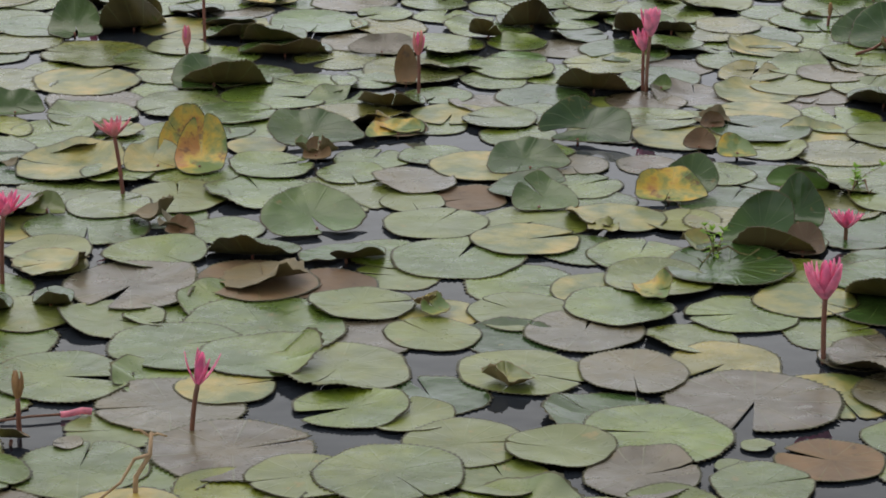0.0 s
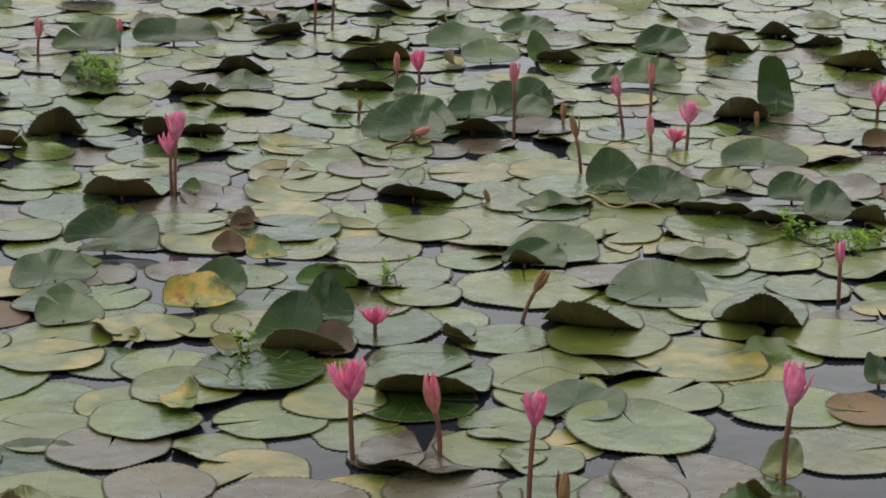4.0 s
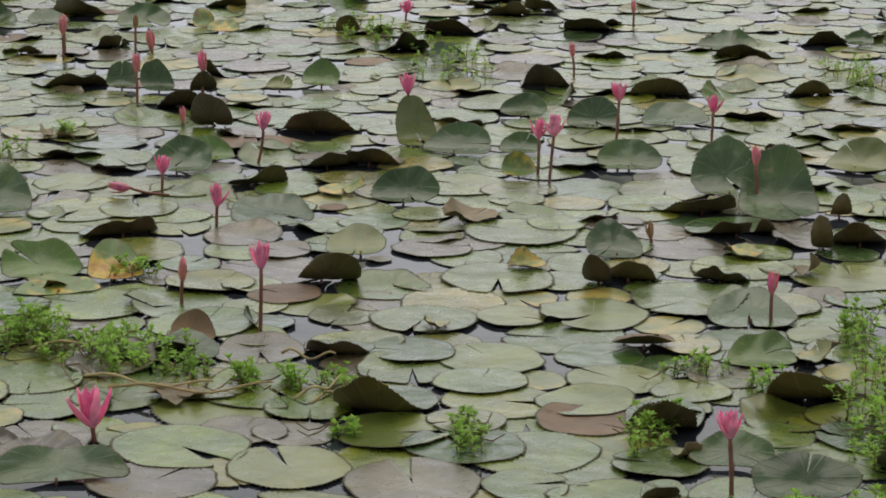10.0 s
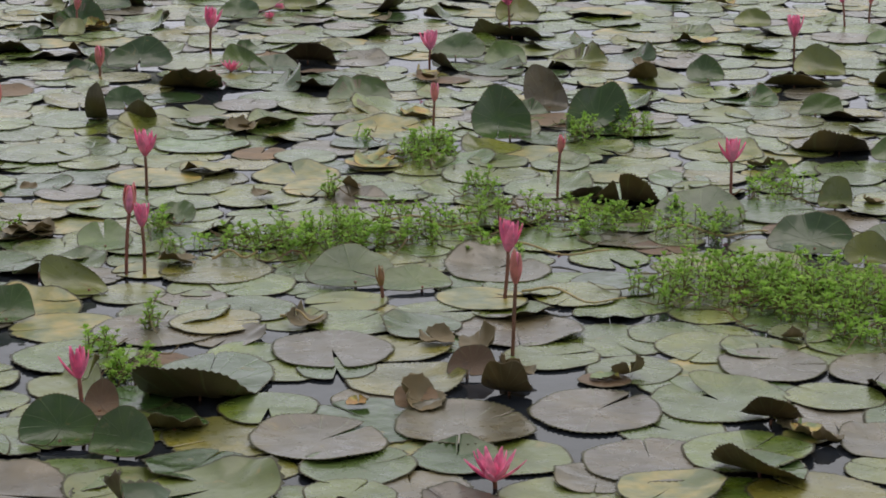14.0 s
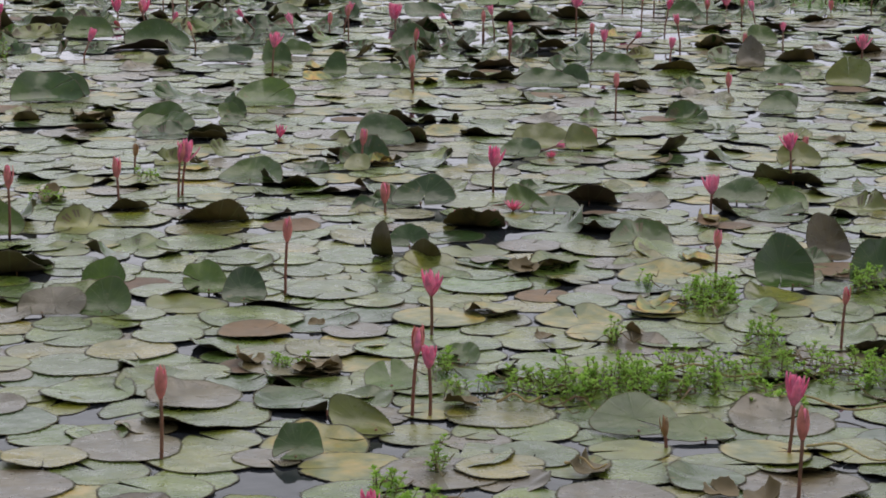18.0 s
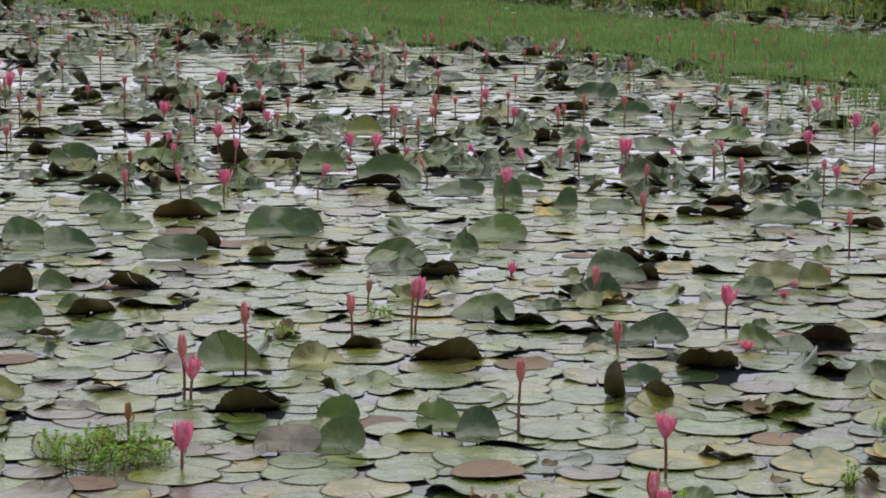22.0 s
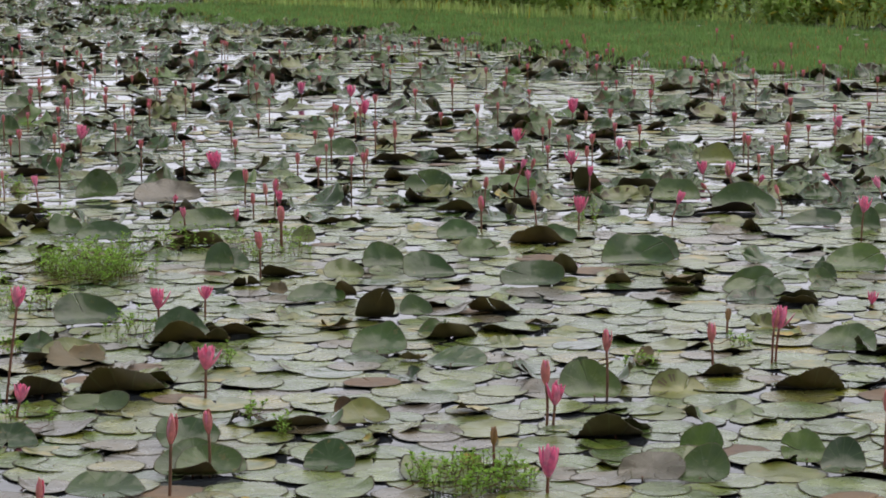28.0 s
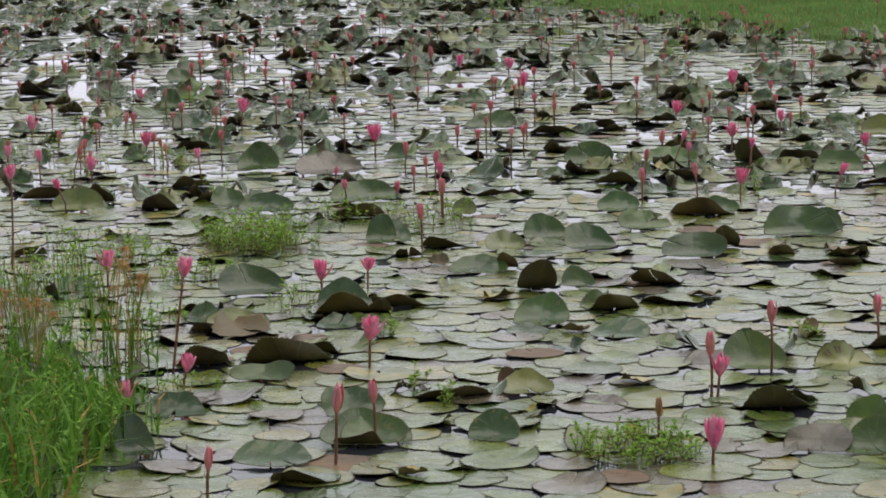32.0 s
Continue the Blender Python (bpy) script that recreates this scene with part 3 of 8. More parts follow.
def bloom_on(root, at, axis, size, kind):
    """A bloom of petals and sepals set round its cup."""
    inner, outer, sepal = BLOOMS[kind]
    cup = part("bloom", CUPS[kind], root, Matrix.Translation(at) @ axis.to_track_quat("Z", "Y").to_matrix().to_4x4() @ Matrix.Scale(size, 4))
    spin = frng.uniform(0, 360)
    sets = [(sepal, "sepal", 4, 1.0, 0), (inner, "petal", 4, 0.93, 45)]
    if kind in "hol":
        sets.insert(1, (outer, "petal", 4, 0.97, 45))
        sets[2] = (inner, "petal", 5, 0.9, 10)
        if kind in "ol":
            sets.append((inner, "petal", 5, 0.72, 40))
    for mesh, name, count, scale, shift in sets:
        for i in range(count):
            tip = Matrix.Rotation(radians(frng.normal(0, 4) - (frng.uniform(0, 22) if name == "sepal" and kind == "h" else 0)), 4, "X")
            part(name, mesh, cup, Matrix.Rotation(radians(spin + shift + 360 * i / count + frng.uniform(-9, 9)), 4, "Z") @ tip @ Matrix.Scale(frng.uniform(0.9, 1.05) * scale, 4))


def flower(x, y, dx, dy, z, size, kind):
    """A water lily flower whose stem leaves the water at x, y and whose tip stands dx, dy off and z high."""
    root = new("water_lily_flower")
    root.location = (x, y, 0)
    root.empty_display_size = 0.02
    tip = Vector((dx, dy, z))
    lean = Vector((dx, dy, 0)) * 0.35 + Vector((frng.normal(0, 0.012), frng.normal(0, 0.012), 0))
    axis = (tip - lean * 0.6).normalized()
    size = min(size, z * 0.95)
    foot = tip - axis * (size * 0.93)
    p0, p1, p2 = Vector((0, 0, -0.12)), Vector((0, 0, max(0.0, foot.z * 0.35))) + lean, foot
    line = [p0 * (1 - s) ** 2 + p1 * (2 * s * (1 - s)) + p2 * s * s for s in [k / 9 for k in range(10)]]
    thin = 0.0048 + 0.012 * size
    v, f = tube(line, thin, 8, 0.95)
    part("stem", mesh_of("stem", v, f, [STEM]), root)
    bloom_on(root, foot - axis * (0.02 * size), axis, size, kind)
    tagged(root, FLOWER_WORDS[kind], "flower", "water lily flowers")
    return root


def fallen_bud(x, y, x1, y1):
    """A pink bud lying on the pads with its stem."""
    root = new("fallen_water_lily")
    root.location = (x1, y1, 0.035)
    way = Vector((x1 - x, y1 - y, 0.01))
    size = min(0.085, max(0.05, way.length * 0.8))
    axis = way.normalized()
    bloom_on(root, Vector((0, 0, 0)), axis, size, "r" if frng.random() < 0.5 else "h")
    line = [-axis * s + Vector((0, 0, -0.012 * min(1, s / 0.05))) for s in (0, 0.03, 0.06, 0.1, max(0.13, way.length))]
    v, f = tube(line, 0.005, 7)
    part("stem", mesh_of("stem", v, f, [STEM]), root)
    return tagged(root, "pink water lily bud fallen over onto the pads", "flower", "water lily flowers")


def broken_stem(x, y, x1, y1):
    """A thin drowned stem that ends in a pale pink stump."""
    root = new("broken_flower_stem")
    a, b = Vector((x, y, 0.006)), Vector((x1, y1, 0.012))
    m = a.lerp(b, 0.66)
    v, f = tube([a, a.lerp(m, 0.5) + Vector((0, 0, 0.003)), m], 0.003, 6)
    part("stem", mesh_of("stem", v, f, [STEM]), root)
    v, f = tube([m, m.lerp(b, 0.3), m.lerp(b, 0.7) + Vector((0, 0, 0.004)), b], 0.0065, 8, 1.15)
    part("stump", mesh_of("stump", v, f, [PETAL_PALE]), root, None, "pale pink stump")
    return tagged(root, "broken stem with a pale pink end floating on the water", "stem")


def dry_twig(x, y, dx, dy, z):
    """A dead forked twig sticking up between the pads."""
    root = new("dry_twig")
    root.location = (x, y, 0)
    tip = Vector((dx, dy, z))
    knee = tip * 0.62 + Vector((0.012, -0.01, 0.01))
    for name, line, rad in (("stalk", [Vector((0, 0, -0.05)), tip * 0.3 + Vector((-0.006, 0.004, 0)), knee, tip], 0.006),
                            ("fork", [knee, knee + Vector((-0.03, 0.0, -0.01)), knee + Vector((-0.055, -0.02, -0.05)), Vector((-0.08, -0.05, 0.0))], 0.004),
                            ("fork", [tip * 0.93, tip * 0.97 + Vector((-0.02, 0, 0.008)), tip + Vector((-0.035, 0.01, 0.0))], 0.003),
                            ("fork", [tip * 0.95, tip * 0.98 + Vector((0.012, 0, 0.0)), tip + Vector((0.03, 0.0, -0.008))], 0.003)):
        v, f = tube(line, rad, 7, 0.6)
        part(name, mesh_of(name, v, f, [TWIG]), root)
    return tagged(root, "dry tan forked twig standing in the water", "twig")


def runner(x, y, x1, y1):
    """A long pale stem creeping over the pads."""
    a, b = Vector((x, y, 0.03)), Vector((x1, y1, 0.035))
    side = Vector((-(b - a).y, (b - a).x, 0)) * 0.06
    line = [a.lerp(b, s) + side * math.sin(5 * s + x) + Vector((0, 0, 0.012 * math.sin(9 * s + y))) for s in [k / 11 for k in range(12)]]
    v, f = tube(line, 0.0045, 7, 0.6)
    return tagged(new("creeping_stem", mesh_of("creeping_stem", v, f, [RUNNER])), "long pale dry stem creeping over the lily pads", "stem", "creeping stems")


# ---------- creeping weed: sprigs with whorls of small leaves ----------
wrng = np.random.default_rng(31)


def leaf_quad(heap, at, yaw, pitch, length, width, index):
    """A small leaf folded along its middle."""
    c, s = math.cos(yaw), math.sin(yaw)
    e, u = math.cos(pitch), math.sin(pitch)
    d, side, up = np.array([c * e, s * e, u]), np.array([-s, c, 0.0]), np.array([-c * u, -s * u, e])
    p = np.array(at)
    v = [p, p + d * length * 0.45 + side * width + up * width * 0.35, p + d * length * 0.5, p + d * length * 0.45 - side * width + up * width * 0.35, p + d * length - up * length * 0.12]
    heap.add(v, [(0, 2, 1), (0, 3, 2), (1, 2, 4), (2, 3, 4)], [index] * 4)


def sprig(heap, x, y, height):
    """A leaning shoot with opposite leaves, closer towards a small rosette at its tip."""
    lean = wrng.normal(0, 0.32, 2)
    n = int(wrng.integers(3, 6))
    pts = [(x + lean[0] * height * s * s, y + lean[1] * height * s * s, height * s) for s in np.linspace(0, 1, 4)]
    v, f = tube(pts, 0.0019, 3, 0.6)
    heap.add([tuple(q) for q in v], f, [1] * len(f))
    turn = wrng.uniform(0, 6.28)
    for k in range(n + 1):
        s = 1 - 0.8 * (1 - k / n) ** 1.3
        at = (x + lean[0] * height * s * s, y + lean[1] * height * s * s, height * s)
        turn += 1.57 + wrng.normal(0, 0.3)
        big = wrng.uniform(0.020, 0.033) * (0.85 + height * 1.2)
        for j in range(5 if k == n else 2):
            yaw = turn + (1.257 * j if k == n else 3.14 * j) + wrng.normal(0, 0.25)
            leaf_quad(heap, at, yaw, wrng.uniform(0.35, 1.1) if k == n else wrng.uniform(-0.1, 0.6), big * (0.75 if k == n else 1.0), big * wrng.uniform(0.19, 0.27), 0)


def weeds(x, y, count, wide, deep, heading_deg, height):
    """A patch of creeping water weed; deep runs along the heading."""
    heap = Heap()
    u = np.array([math.cos(radians(heading_deg)), math.sin(radians(heading_deg))])
    w = np.array([-u[1], u[0]])
    wide = wide * 1.12
    for _ in range(count):
        a = wrng.uniform(0, 6.28)
        q = math.sqrt(wrng.uniform(0, 1))
        p = np.array([x, y]) + w * (wide * q * math.cos(a)) + u * (deep * q * math.sin(a))
        sprig(heap, p[0], p[1], height * wrng.uniform(0.45, 1.1) * (1.1 - 0.4 * q))
    for _ in range(max(2, count // 6)):
        a, q = wrng.uniform(0, 6.28), math.sqrt(wrng.uniform(0, 1))
        p = np.array([x, y]) + w * (wide * q * math.cos(a)) + u * (deep * q * math.sin(a))
        b = wrng.uniform(0, 6.28)
        ln = min(0.35, 0.1 + wide * 0.4)
        pts = [(p[0] + math.cos(b) * s * ln, p[1] + math.sin(b) * s * ln, 0.022 + 0.012 * math.sin(7 * s)) for s in np.linspace(0, 1, 5)]
        v, f = tube(pts, 0.003, 4, 0.6)
        heap.add([tuple(k) for k in v], f, [1] * len(f))
    ob = heap.done("water_weed", [WEED, WEED_STEM], False)
    return tagged(ob, "bright green creeping water weed growing over the pads", "weed", kind="stuff")


def withered(x, y, r, kind):
    """A small crumpled dead leaf lying on the pads."""
    away = prng.uniform(0, 6.28)
    v = pad_verts(prng, r, 33, 4, prng.uniform(0, 6.28), away, prng.uniform(15, 75) if r < 0.07 else prng.uniform(4, 22), prng.uniform(-0.4, 0.3), tooth=0.06, cup=prng.uniform(0.1, 0.35) if r < 0.07 else prng.uniform(0.03, 0.1), wave=0.06 if r < 0.07 else 0.02, rough=0.2)
    f, i = pad_topology(33, 4)
    ob = new("withered_leaf", mesh_of("withered_leaf", v, f, [top_mats[kind, False], top_mats["dead", False], top_mats["dead", False]], i))
    ob.location = (x, y, layer(x, y, r * 0.8, 4) + 0.006)
    return tagged(ob, {"yellow": "crumpled orange-yellow", "mottled": "decaying pale yellow", "dead": "crumpled dark brown"}[kind] + " dead leaf lying on the pads", "leaf", "withered leaves")


def open_water(x, y, r):
    """A gap between the pads."""
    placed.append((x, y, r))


def joined_bloom(kind):
    """One mesh of a whole bloom, for the flowers far off."""
    heap = Heap()
    inner, outer, sepal = BLOOMS[kind]
    for mesh, count, scale, shift, index in ((sepal, 4, 1.0, 0, 1), (inner, 4, 0.93, 45, 0)):
        co = np.array([v.co for v in mesh.vertices]) * scale
        fs = [tuple(p.vertices) for p in mesh.polygons]
        for i in range(count):
            a = radians(shift + 360 * i / count)
            c, d = math.cos(a), math.sin(a)
            heap.add(np.stack([co[:, 0] * c - co[:, 1] * d, co[:, 0] * d + co[:, 1] * c, co[:, 2]], -1), fs, [index] * len(fs))
    return mesh_of("bloom", np.concatenate(heap.v), heap.f, [inner.materials[0], sepal.materials[0]], heap.m)


FAR_BLOOMS = {k: joined_bloom(k) for k in "rh"}


def far_flower(x, y, z, size, kind):
    root = new("water_lily_flower")
    root.location = (x, y, 0)
    lean = frng.normal(0, 0.03, 2)
    foot = Vector((lean[0], lean[1], z - size * 0.93))
    line = [Vector((0, 0, -0.1)), Vector((lean[0] * 0.1, lean[1] * 0.1, foot.z * 0.4)), foot]
    v, f = tube(line, 0.006, 5)
    part("stem", mesh_of("stem", v, f, [STEM]), root)
    axis = (foot - line[1]).normalized()
    m = Matrix.Translation(foot) @ axis.to_track_quat("Z", "Y").to_matrix().to_4x4() @ Matrix.Rotation(frng.uniform(0, 6), 4, "Z") @ Matrix.Scale(size, 4)
    part("bloom", FAR_BLOOMS[kind], root, m)
    return tagged(root, FLOWER_WORDS[kind], "flower", "water lily flowers")


# ---------- the pond ----------
def sheet(name, x0, y0, x1, y1, z, mat):
    ob = new(name, mesh_of(name, [(x0, y0, z), (x1, y0, z), (x1, y1, z), (x0, y1, z)], [(0, 1, 2, 3)], [mat], None, False))
    return ob


tagged(sheet("water", -400, -60, 200, 400, 0.0, WATER), "still dark pond water reflecting a pale sky", "water", kind="structure")



# ---------- the flowers ----------
flower(-0.544, 6.313, -0.043, 0.073, 0.218, 0.067, "l")
flower(-0.511, 7.618, -0.009, 0.050, 0.151, 0.071, "r")
flower(0.208, 7.415, 0.001, 0.063, 0.188, 0.078, "r")
flower(0.912, 7.485, -0.008, 0.063, 0.190, 0.073, "h")
flower(0.918, 7.465, 0.010, 0.086, 0.257, 0.095, "h")
flower(1.142, 5.164, -0.007, 0.077, 0.232, 0.099, "h")
flower(-0.216, 4.728, 0.026, 0.055, 0.166, 0.075, "s")
flower(-0.556, 4.722, -0.012, 0.042, 0.125, 0.063, "b")
flower(1.309, 6.037, 0.006, 0.031, 0.092, 0.064, "o")
flower(1.314, 5.184, 0.000, 0.054, 0.180, 0.087, "r")
flower(1.460, 4.864, 0.025, 0.068, 0.240, 0.076, "h")
flower(2.019, 4.875, 0.031, 0.075, 0.268, 0.096, "h")
flower(1.513, 4.779, 0.006, 0.031, 0.106, 0.081, "b")
flower(1.677, 6.109, 0.091, 0.024, 0.133, 0.065, "b")
flower(2.554, 6.128, 0.016, 0.048, 0.169, 0.067, "r")
flower(1.822, 7.266, 0.005, 0.013, 0.046, 0.048, "b")
flower(2.083, 8.092, 0.012, 0.072, 0.249, 0.079, "r")
flower(1.869, 8.839, 0.022, 0.040, 0.147, 0.078, "h")
flower(1.820, 8.990, 0.015, 0.030, 0.110, 0.073, "r")
flower(2.476, 8.072, -0.039, 0.066, 0.197, 0.080, "r")
flower(2.612, 8.332, 0.015, 0.052, 0.183, 0.079, "r")
flower(2.480, 7.817, 0.005, 0.036, 0.124, 0.074, "r")
flower(2.586, 7.802, 0.033, 0.045, 0.169, 0.078, "h")
flower(2.592, 7.879, -0.000, 0.024, 0.080, 0.065, "o")
flower(2.193, 7.558, -0.020, 0.060, 0.188, 0.075, "b")
flower(2.288, 8.247, 0.003, 0.022, 0.074, 0.058, "b")
flower(3.363, 8.102, 0.012, 0.041, 0.145, 0.087, "h")
flower(2.934, 8.117, 0.004, 0.016, 0.056, 0.048, "b")
flower(0.853, 9.736, 0.005, 0.034, 0.116, 0.066, "r")
flower(1.608, 8.380, 0.003, 0.024, 0.084, 0.048, "b")
flower(-0.496, 8.020, -0.009, 0.059, 0.214, 0.064, "h")
flower(0.003, 9.879, 0.004, 0.058, 0.211, 0.078, "r")
flower(0.545, 9.541, 0.005, 0.044, 0.163, 0.078, "r")
flower(1.646, 9.952, 0.015, 0.054, 0.201, 0.079, "r")
flower(1.717, 10.005, 0.025, 0.059, 0.220, 0.087, "h")
flower(2.275, 10.452, 0.005, 0.039, 0.142, 0.071, "h")
flower(-0.455, 11.153, -0.005, 0.030, 0.109, 0.075, "b")
flower(-0.181, 11.060, -0.002, 0.036, 0.132, 0.075, "r")
flower(-0.731, 9.118, 0.001, 0.009, 0.034, 0.041, "o")
flower(1.302, 11.249, 0.002, 0.024, 0.088, 0.071, "r")
flower(-2.249, 9.304, -0.005, 0.050, 0.188, 0.082, "h")
flower(-2.007, 8.310, -0.011, 0.050, 0.191, 0.081, "h")
flower(-1.778, 8.350, -0.003, 0.048, 0.178, 0.068, "r")
flower(-1.344, 7.579, 0.005, 0.067, 0.243, 0.088, "h")
flower(-1.673, 10.161, 0.000, 0.043, 0.157, 0.098, "h")
flower(-1.221, 10.265, -0.001, 0.049, 0.181, 0.070, "r")
flower(-1.140, 10.934, -0.002, 0.039, 0.144, 0.074, "r")
flower(-1.142, 10.686, -0.002, 0.021, 0.077, 0.078, "h")
flower(-0.984, 8.740, 0.012, 0.056, 0.199, 0.080, "r")
flower(-0.745, 5.613, -0.000, 0.065, 0.238, 0.081, "o")
flower(-6.480, 9.558, -0.027, 0.042, 0.201, 0.083, "r")
flower(-6.320, 9.906, -0.015, 0.042, 0.180, 0.074, "b")
flower(-6.214, 9.872, -0.015, 0.024, 0.115, 0.092, "r")
flower(-5.472, 8.612, -0.026, 0.055, 0.246, 0.081, "r")
flower(-5.531, 9.234, -0.017, 0.034, 0.153, 0.088, "r")
flower(-5.176, 8.496, -0.009, 0.017, 0.076, 0.063, "r")
flower(-4.586, 7.417, -0.012, 0.032, 0.135, 0.069, "h")
flower(-4.151, 7.066, -0.013, 0.034, 0.145, 0.079, "h")
flower(-4.561, 7.963, 0.039, 0.074, 0.199, 0.073, "h")
flower(-4.256, 8.650, -0.021, 0.060, 0.255, 0.083, "h")
flower(-3.718, 6.174, -0.021, 0.030, 0.144, 0.074, "r")
flower(-3.384, 6.026, -0.020, 0.060, 0.254, 0.079, "h")
flower(-4.230, 10.218, -0.018, 0.035, 0.158, 0.070, "r")
flower(-3.533, 9.021, -0.005, 0.059, 0.224, 0.079, "h")
flower(-3.143, 9.038, -0.011, 0.051, 0.204, 0.073, "h")
flower(-3.553, 8.313, -0.011, 0.050, 0.200, 0.074, "h")
flower(-3.439, 8.157, 0.001, 0.070, 0.251, 0.085, "h")
flower(-2.665, 8.151, -0.015, 0.051, 0.211, 0.074, "r")
flower(-2.120, 6.759, -0.016, 0.035, 0.156, 0.072, "r")
flower(-3.246, 5.012, -0.034, 0.020, 0.133, 0.103, "h")
flower(-1.726, 5.324, -0.028, 0.041, 0.200, 0.071, "h")
flower(-4.536, 11.699, -0.010, 0.033, 0.137, 0.071, "r")
flower(-2.786, 7.499, -0.007, 0.018, 0.080, 0.064, "b")
flower(-5.623, 11.343, -0.007, 0.027, 0.111, 0.071, "h")
flower(-5.720, 6.371, -0.038, 0.041, 0.227, 0.087, "h")
flower(-7.359, 8.639, -0.047, 0.041, 0.249, 0.108, "h")
flower(-6.622, 8.400, -0.016, 0.050, 0.208, 0.078, "h")
flower(-6.181, 8.408, -0.016, 0.057, 0.231, 0.076, "h")
flower(-7.471, 10.026, -0.019, 0.025, 0.129, 0.079, "r")
flower(-7.993, 9.968, -0.024, 0.033, 0.168, 0.072, "r")
flower(-7.818, 9.987, -0.026, 0.035, 0.181, 0.072, "r")
flower(-7.971, 9.747, -0.052, 0.022, 0.193, 0.071, "h")
flower(-6.325, 10.047, -0.015, 0.015, 0.086, 0.075, "r")
flower(-5.462, 9.128, -0.027, 0.036, 0.188, 0.092, "r")
flower(-3.486, 4.604, -0.025, 0.022, 0.133, 0.074, "b")
flower(-4.851, 4.508, -0.043, 0.058, 0.289, 0.092, "r")
flower(-5.303, 4.882, -0.020, 0.064, 0.243, 0.100, "h")
flower(-4.104, 3.743, -0.023, 0.015, 0.108, 0.094, "o")
flower(-6.175, 5.978, -0.032, 0.046, 0.223, 0.069, "r")
flower(-7.220, 6.321, -0.036, 0.042, 0.223, 0.077, "r")
flower(-8.466, 7.410, -0.029, 0.031, 0.174, 0.097, "h")
flower(-9.293, 8.685, -0.036, 0.018, 0.154, 0.081, "h")
flower(-5.555, 4.648, -0.027, 0.007, 0.097, 0.063, "b")
flower(-6.546, 9.682, -0.034, 0.033, 0.191, 0.084, "r")
flower(-9.308, 8.799, -0.021, 0.023, 0.127, 0.073, "r")
flower(-10.275, 8.181, -0.017, 0.018, 0.100, 0.074, "r")
flower(-7.136, 4.902, -0.044, 0.032, 0.240, 0.100, "h")
flower(-6.274, 4.225, -0.040, 0.052, 0.283, 0.096, "r")
flower(-6.247, 4.265, -0.042, 0.029, 0.226, 0.079, "h")
flower(-8.004, 4.845, -0.052, 0.040, 0.293, 0.096, "r")
flower(-6.272, 3.326, -0.050, 0.036, 0.274, 0.098, "r")
flower(-5.045, 3.245, -0.049, 0.019, 0.223, 0.082, "h")
flower(-10.113, 5.592, -0.035, 0.052, 0.263, 0.110, "h")
flower(-10.095, 5.564, -0.042, 0.038, 0.252, 0.091, "r")
flower(-10.012, 5.199, -0.049, 0.021, 0.228, 0.097, "r")
flower(-10.951, 5.804, -0.023, 0.015, 0.122, 0.070, "b")
flower(-11.400, 6.932, -0.013, 0.012, 0.077, 0.076, "h")
flower(-10.414, 6.807, -0.035, 0.024, 0.188, 0.091, "r")
flower(-9.233, 6.130, -0.025, 0.020, 0.141, 0.096, "r")
flower(-9.382, 6.862, -0.041, 0.031, 0.228, 0.106, "h")
flower(-8.981, 8.391, -0.045, 0.024, 0.223, 0.095, "h")
flower(-9.180, 9.795, -0.045, 0.041, 0.271, 0.109, "h")
flower(-10.057, 10.639, -0.042, 0.028, 0.224, 0.099, "h")
flower(-10.993, 8.921, -0.044, 0.041, 0.267, 0.090, "r")
flower(-11.350, 10.104, -0.027, 0.023, 0.158, 0.096, "r")
flower(-8.894, 6.338, -0.014, 0.006, 0.066, 0.060, "o")
flower(-8.811, 6.413, -0.012, 0.008, 0.066, 0.060, "o")
flower(-8.945, 6.649, -0.015, 0.007, 0.070, 0.064, "o")
flower(-10.092, 7.752, -0.009, 0.006, 0.048, 0.052, "o")
flower(-19.087, 10.928, -0.040, 0.026, 0.268, 0.124, "r")
flower(-18.935, 9.204, -0.035, 0.017, 0.218, 0.103, "h")
flower(-17.374, 9.144, -0.026, 0.012, 0.161, 0.110, "h")
flower(-17.259, 9.331, -0.026, 0.012, 0.161, 0.133, "h")
flower(-15.110, 9.816, -0.042, 0.023, 0.270, 0.098, "r")
flower(-14.841, 10.043, -0.046, 0.025, 0.293, 0.130, "h")
flower(-14.276, 9.832, -0.026, 0.017, 0.175, 0.099, "r")
flower(-14.507, 10.581, -0.033, 0.027, 0.241, 0.090, "r")
flower(-13.928, 10.389, -0.033, 0.022, 0.222, 0.103, "r")
flower(-12.649, 8.661, -0.031, 0.024, 0.220, 0.105, "r")
flower(-13.041, 10.402, -0.041, 0.031, 0.291, 0.083, "r")
flower(-14.536, 11.449, -0.039, 0.040, 0.310, 0.105, "h")
flower(-15.638, 12.824, -0.038, 0.036, 0.293, 0.119, "h")
flower(-15.372, 13.700, -0.024, 0.016, 0.160, 0.116, "h")
flower(-12.976, 11.721, -0.024, 0.015, 0.160, 0.087, "r")
flower(-12.366, 12.258, -0.022, 0.024, 0.181, 0.117, "h")
flower(-18.526, 11.862, -0.031, 0.009, 0.172, 0.124, "r")
flower(-17.789, 14.173, -0.036, 0.011, 0.203, 0.129, "h")
flower(-14.651, 8.917, -0.022, 0.019, 0.165, 0.097, "h")
flower(-18.731, 11.522, -0.018, 0.024, 0.162, 0.099, "h")
flower(-14.847, 14.383, -0.016, 0.011, 0.110, 0.093, "r")
flower(-15.652, 10.008, -0.023, 0.015, 0.158, 0.093, "r")
flower(-8.570, 3.487, -0.026, 0.002, 0.168, 0.074, "b")
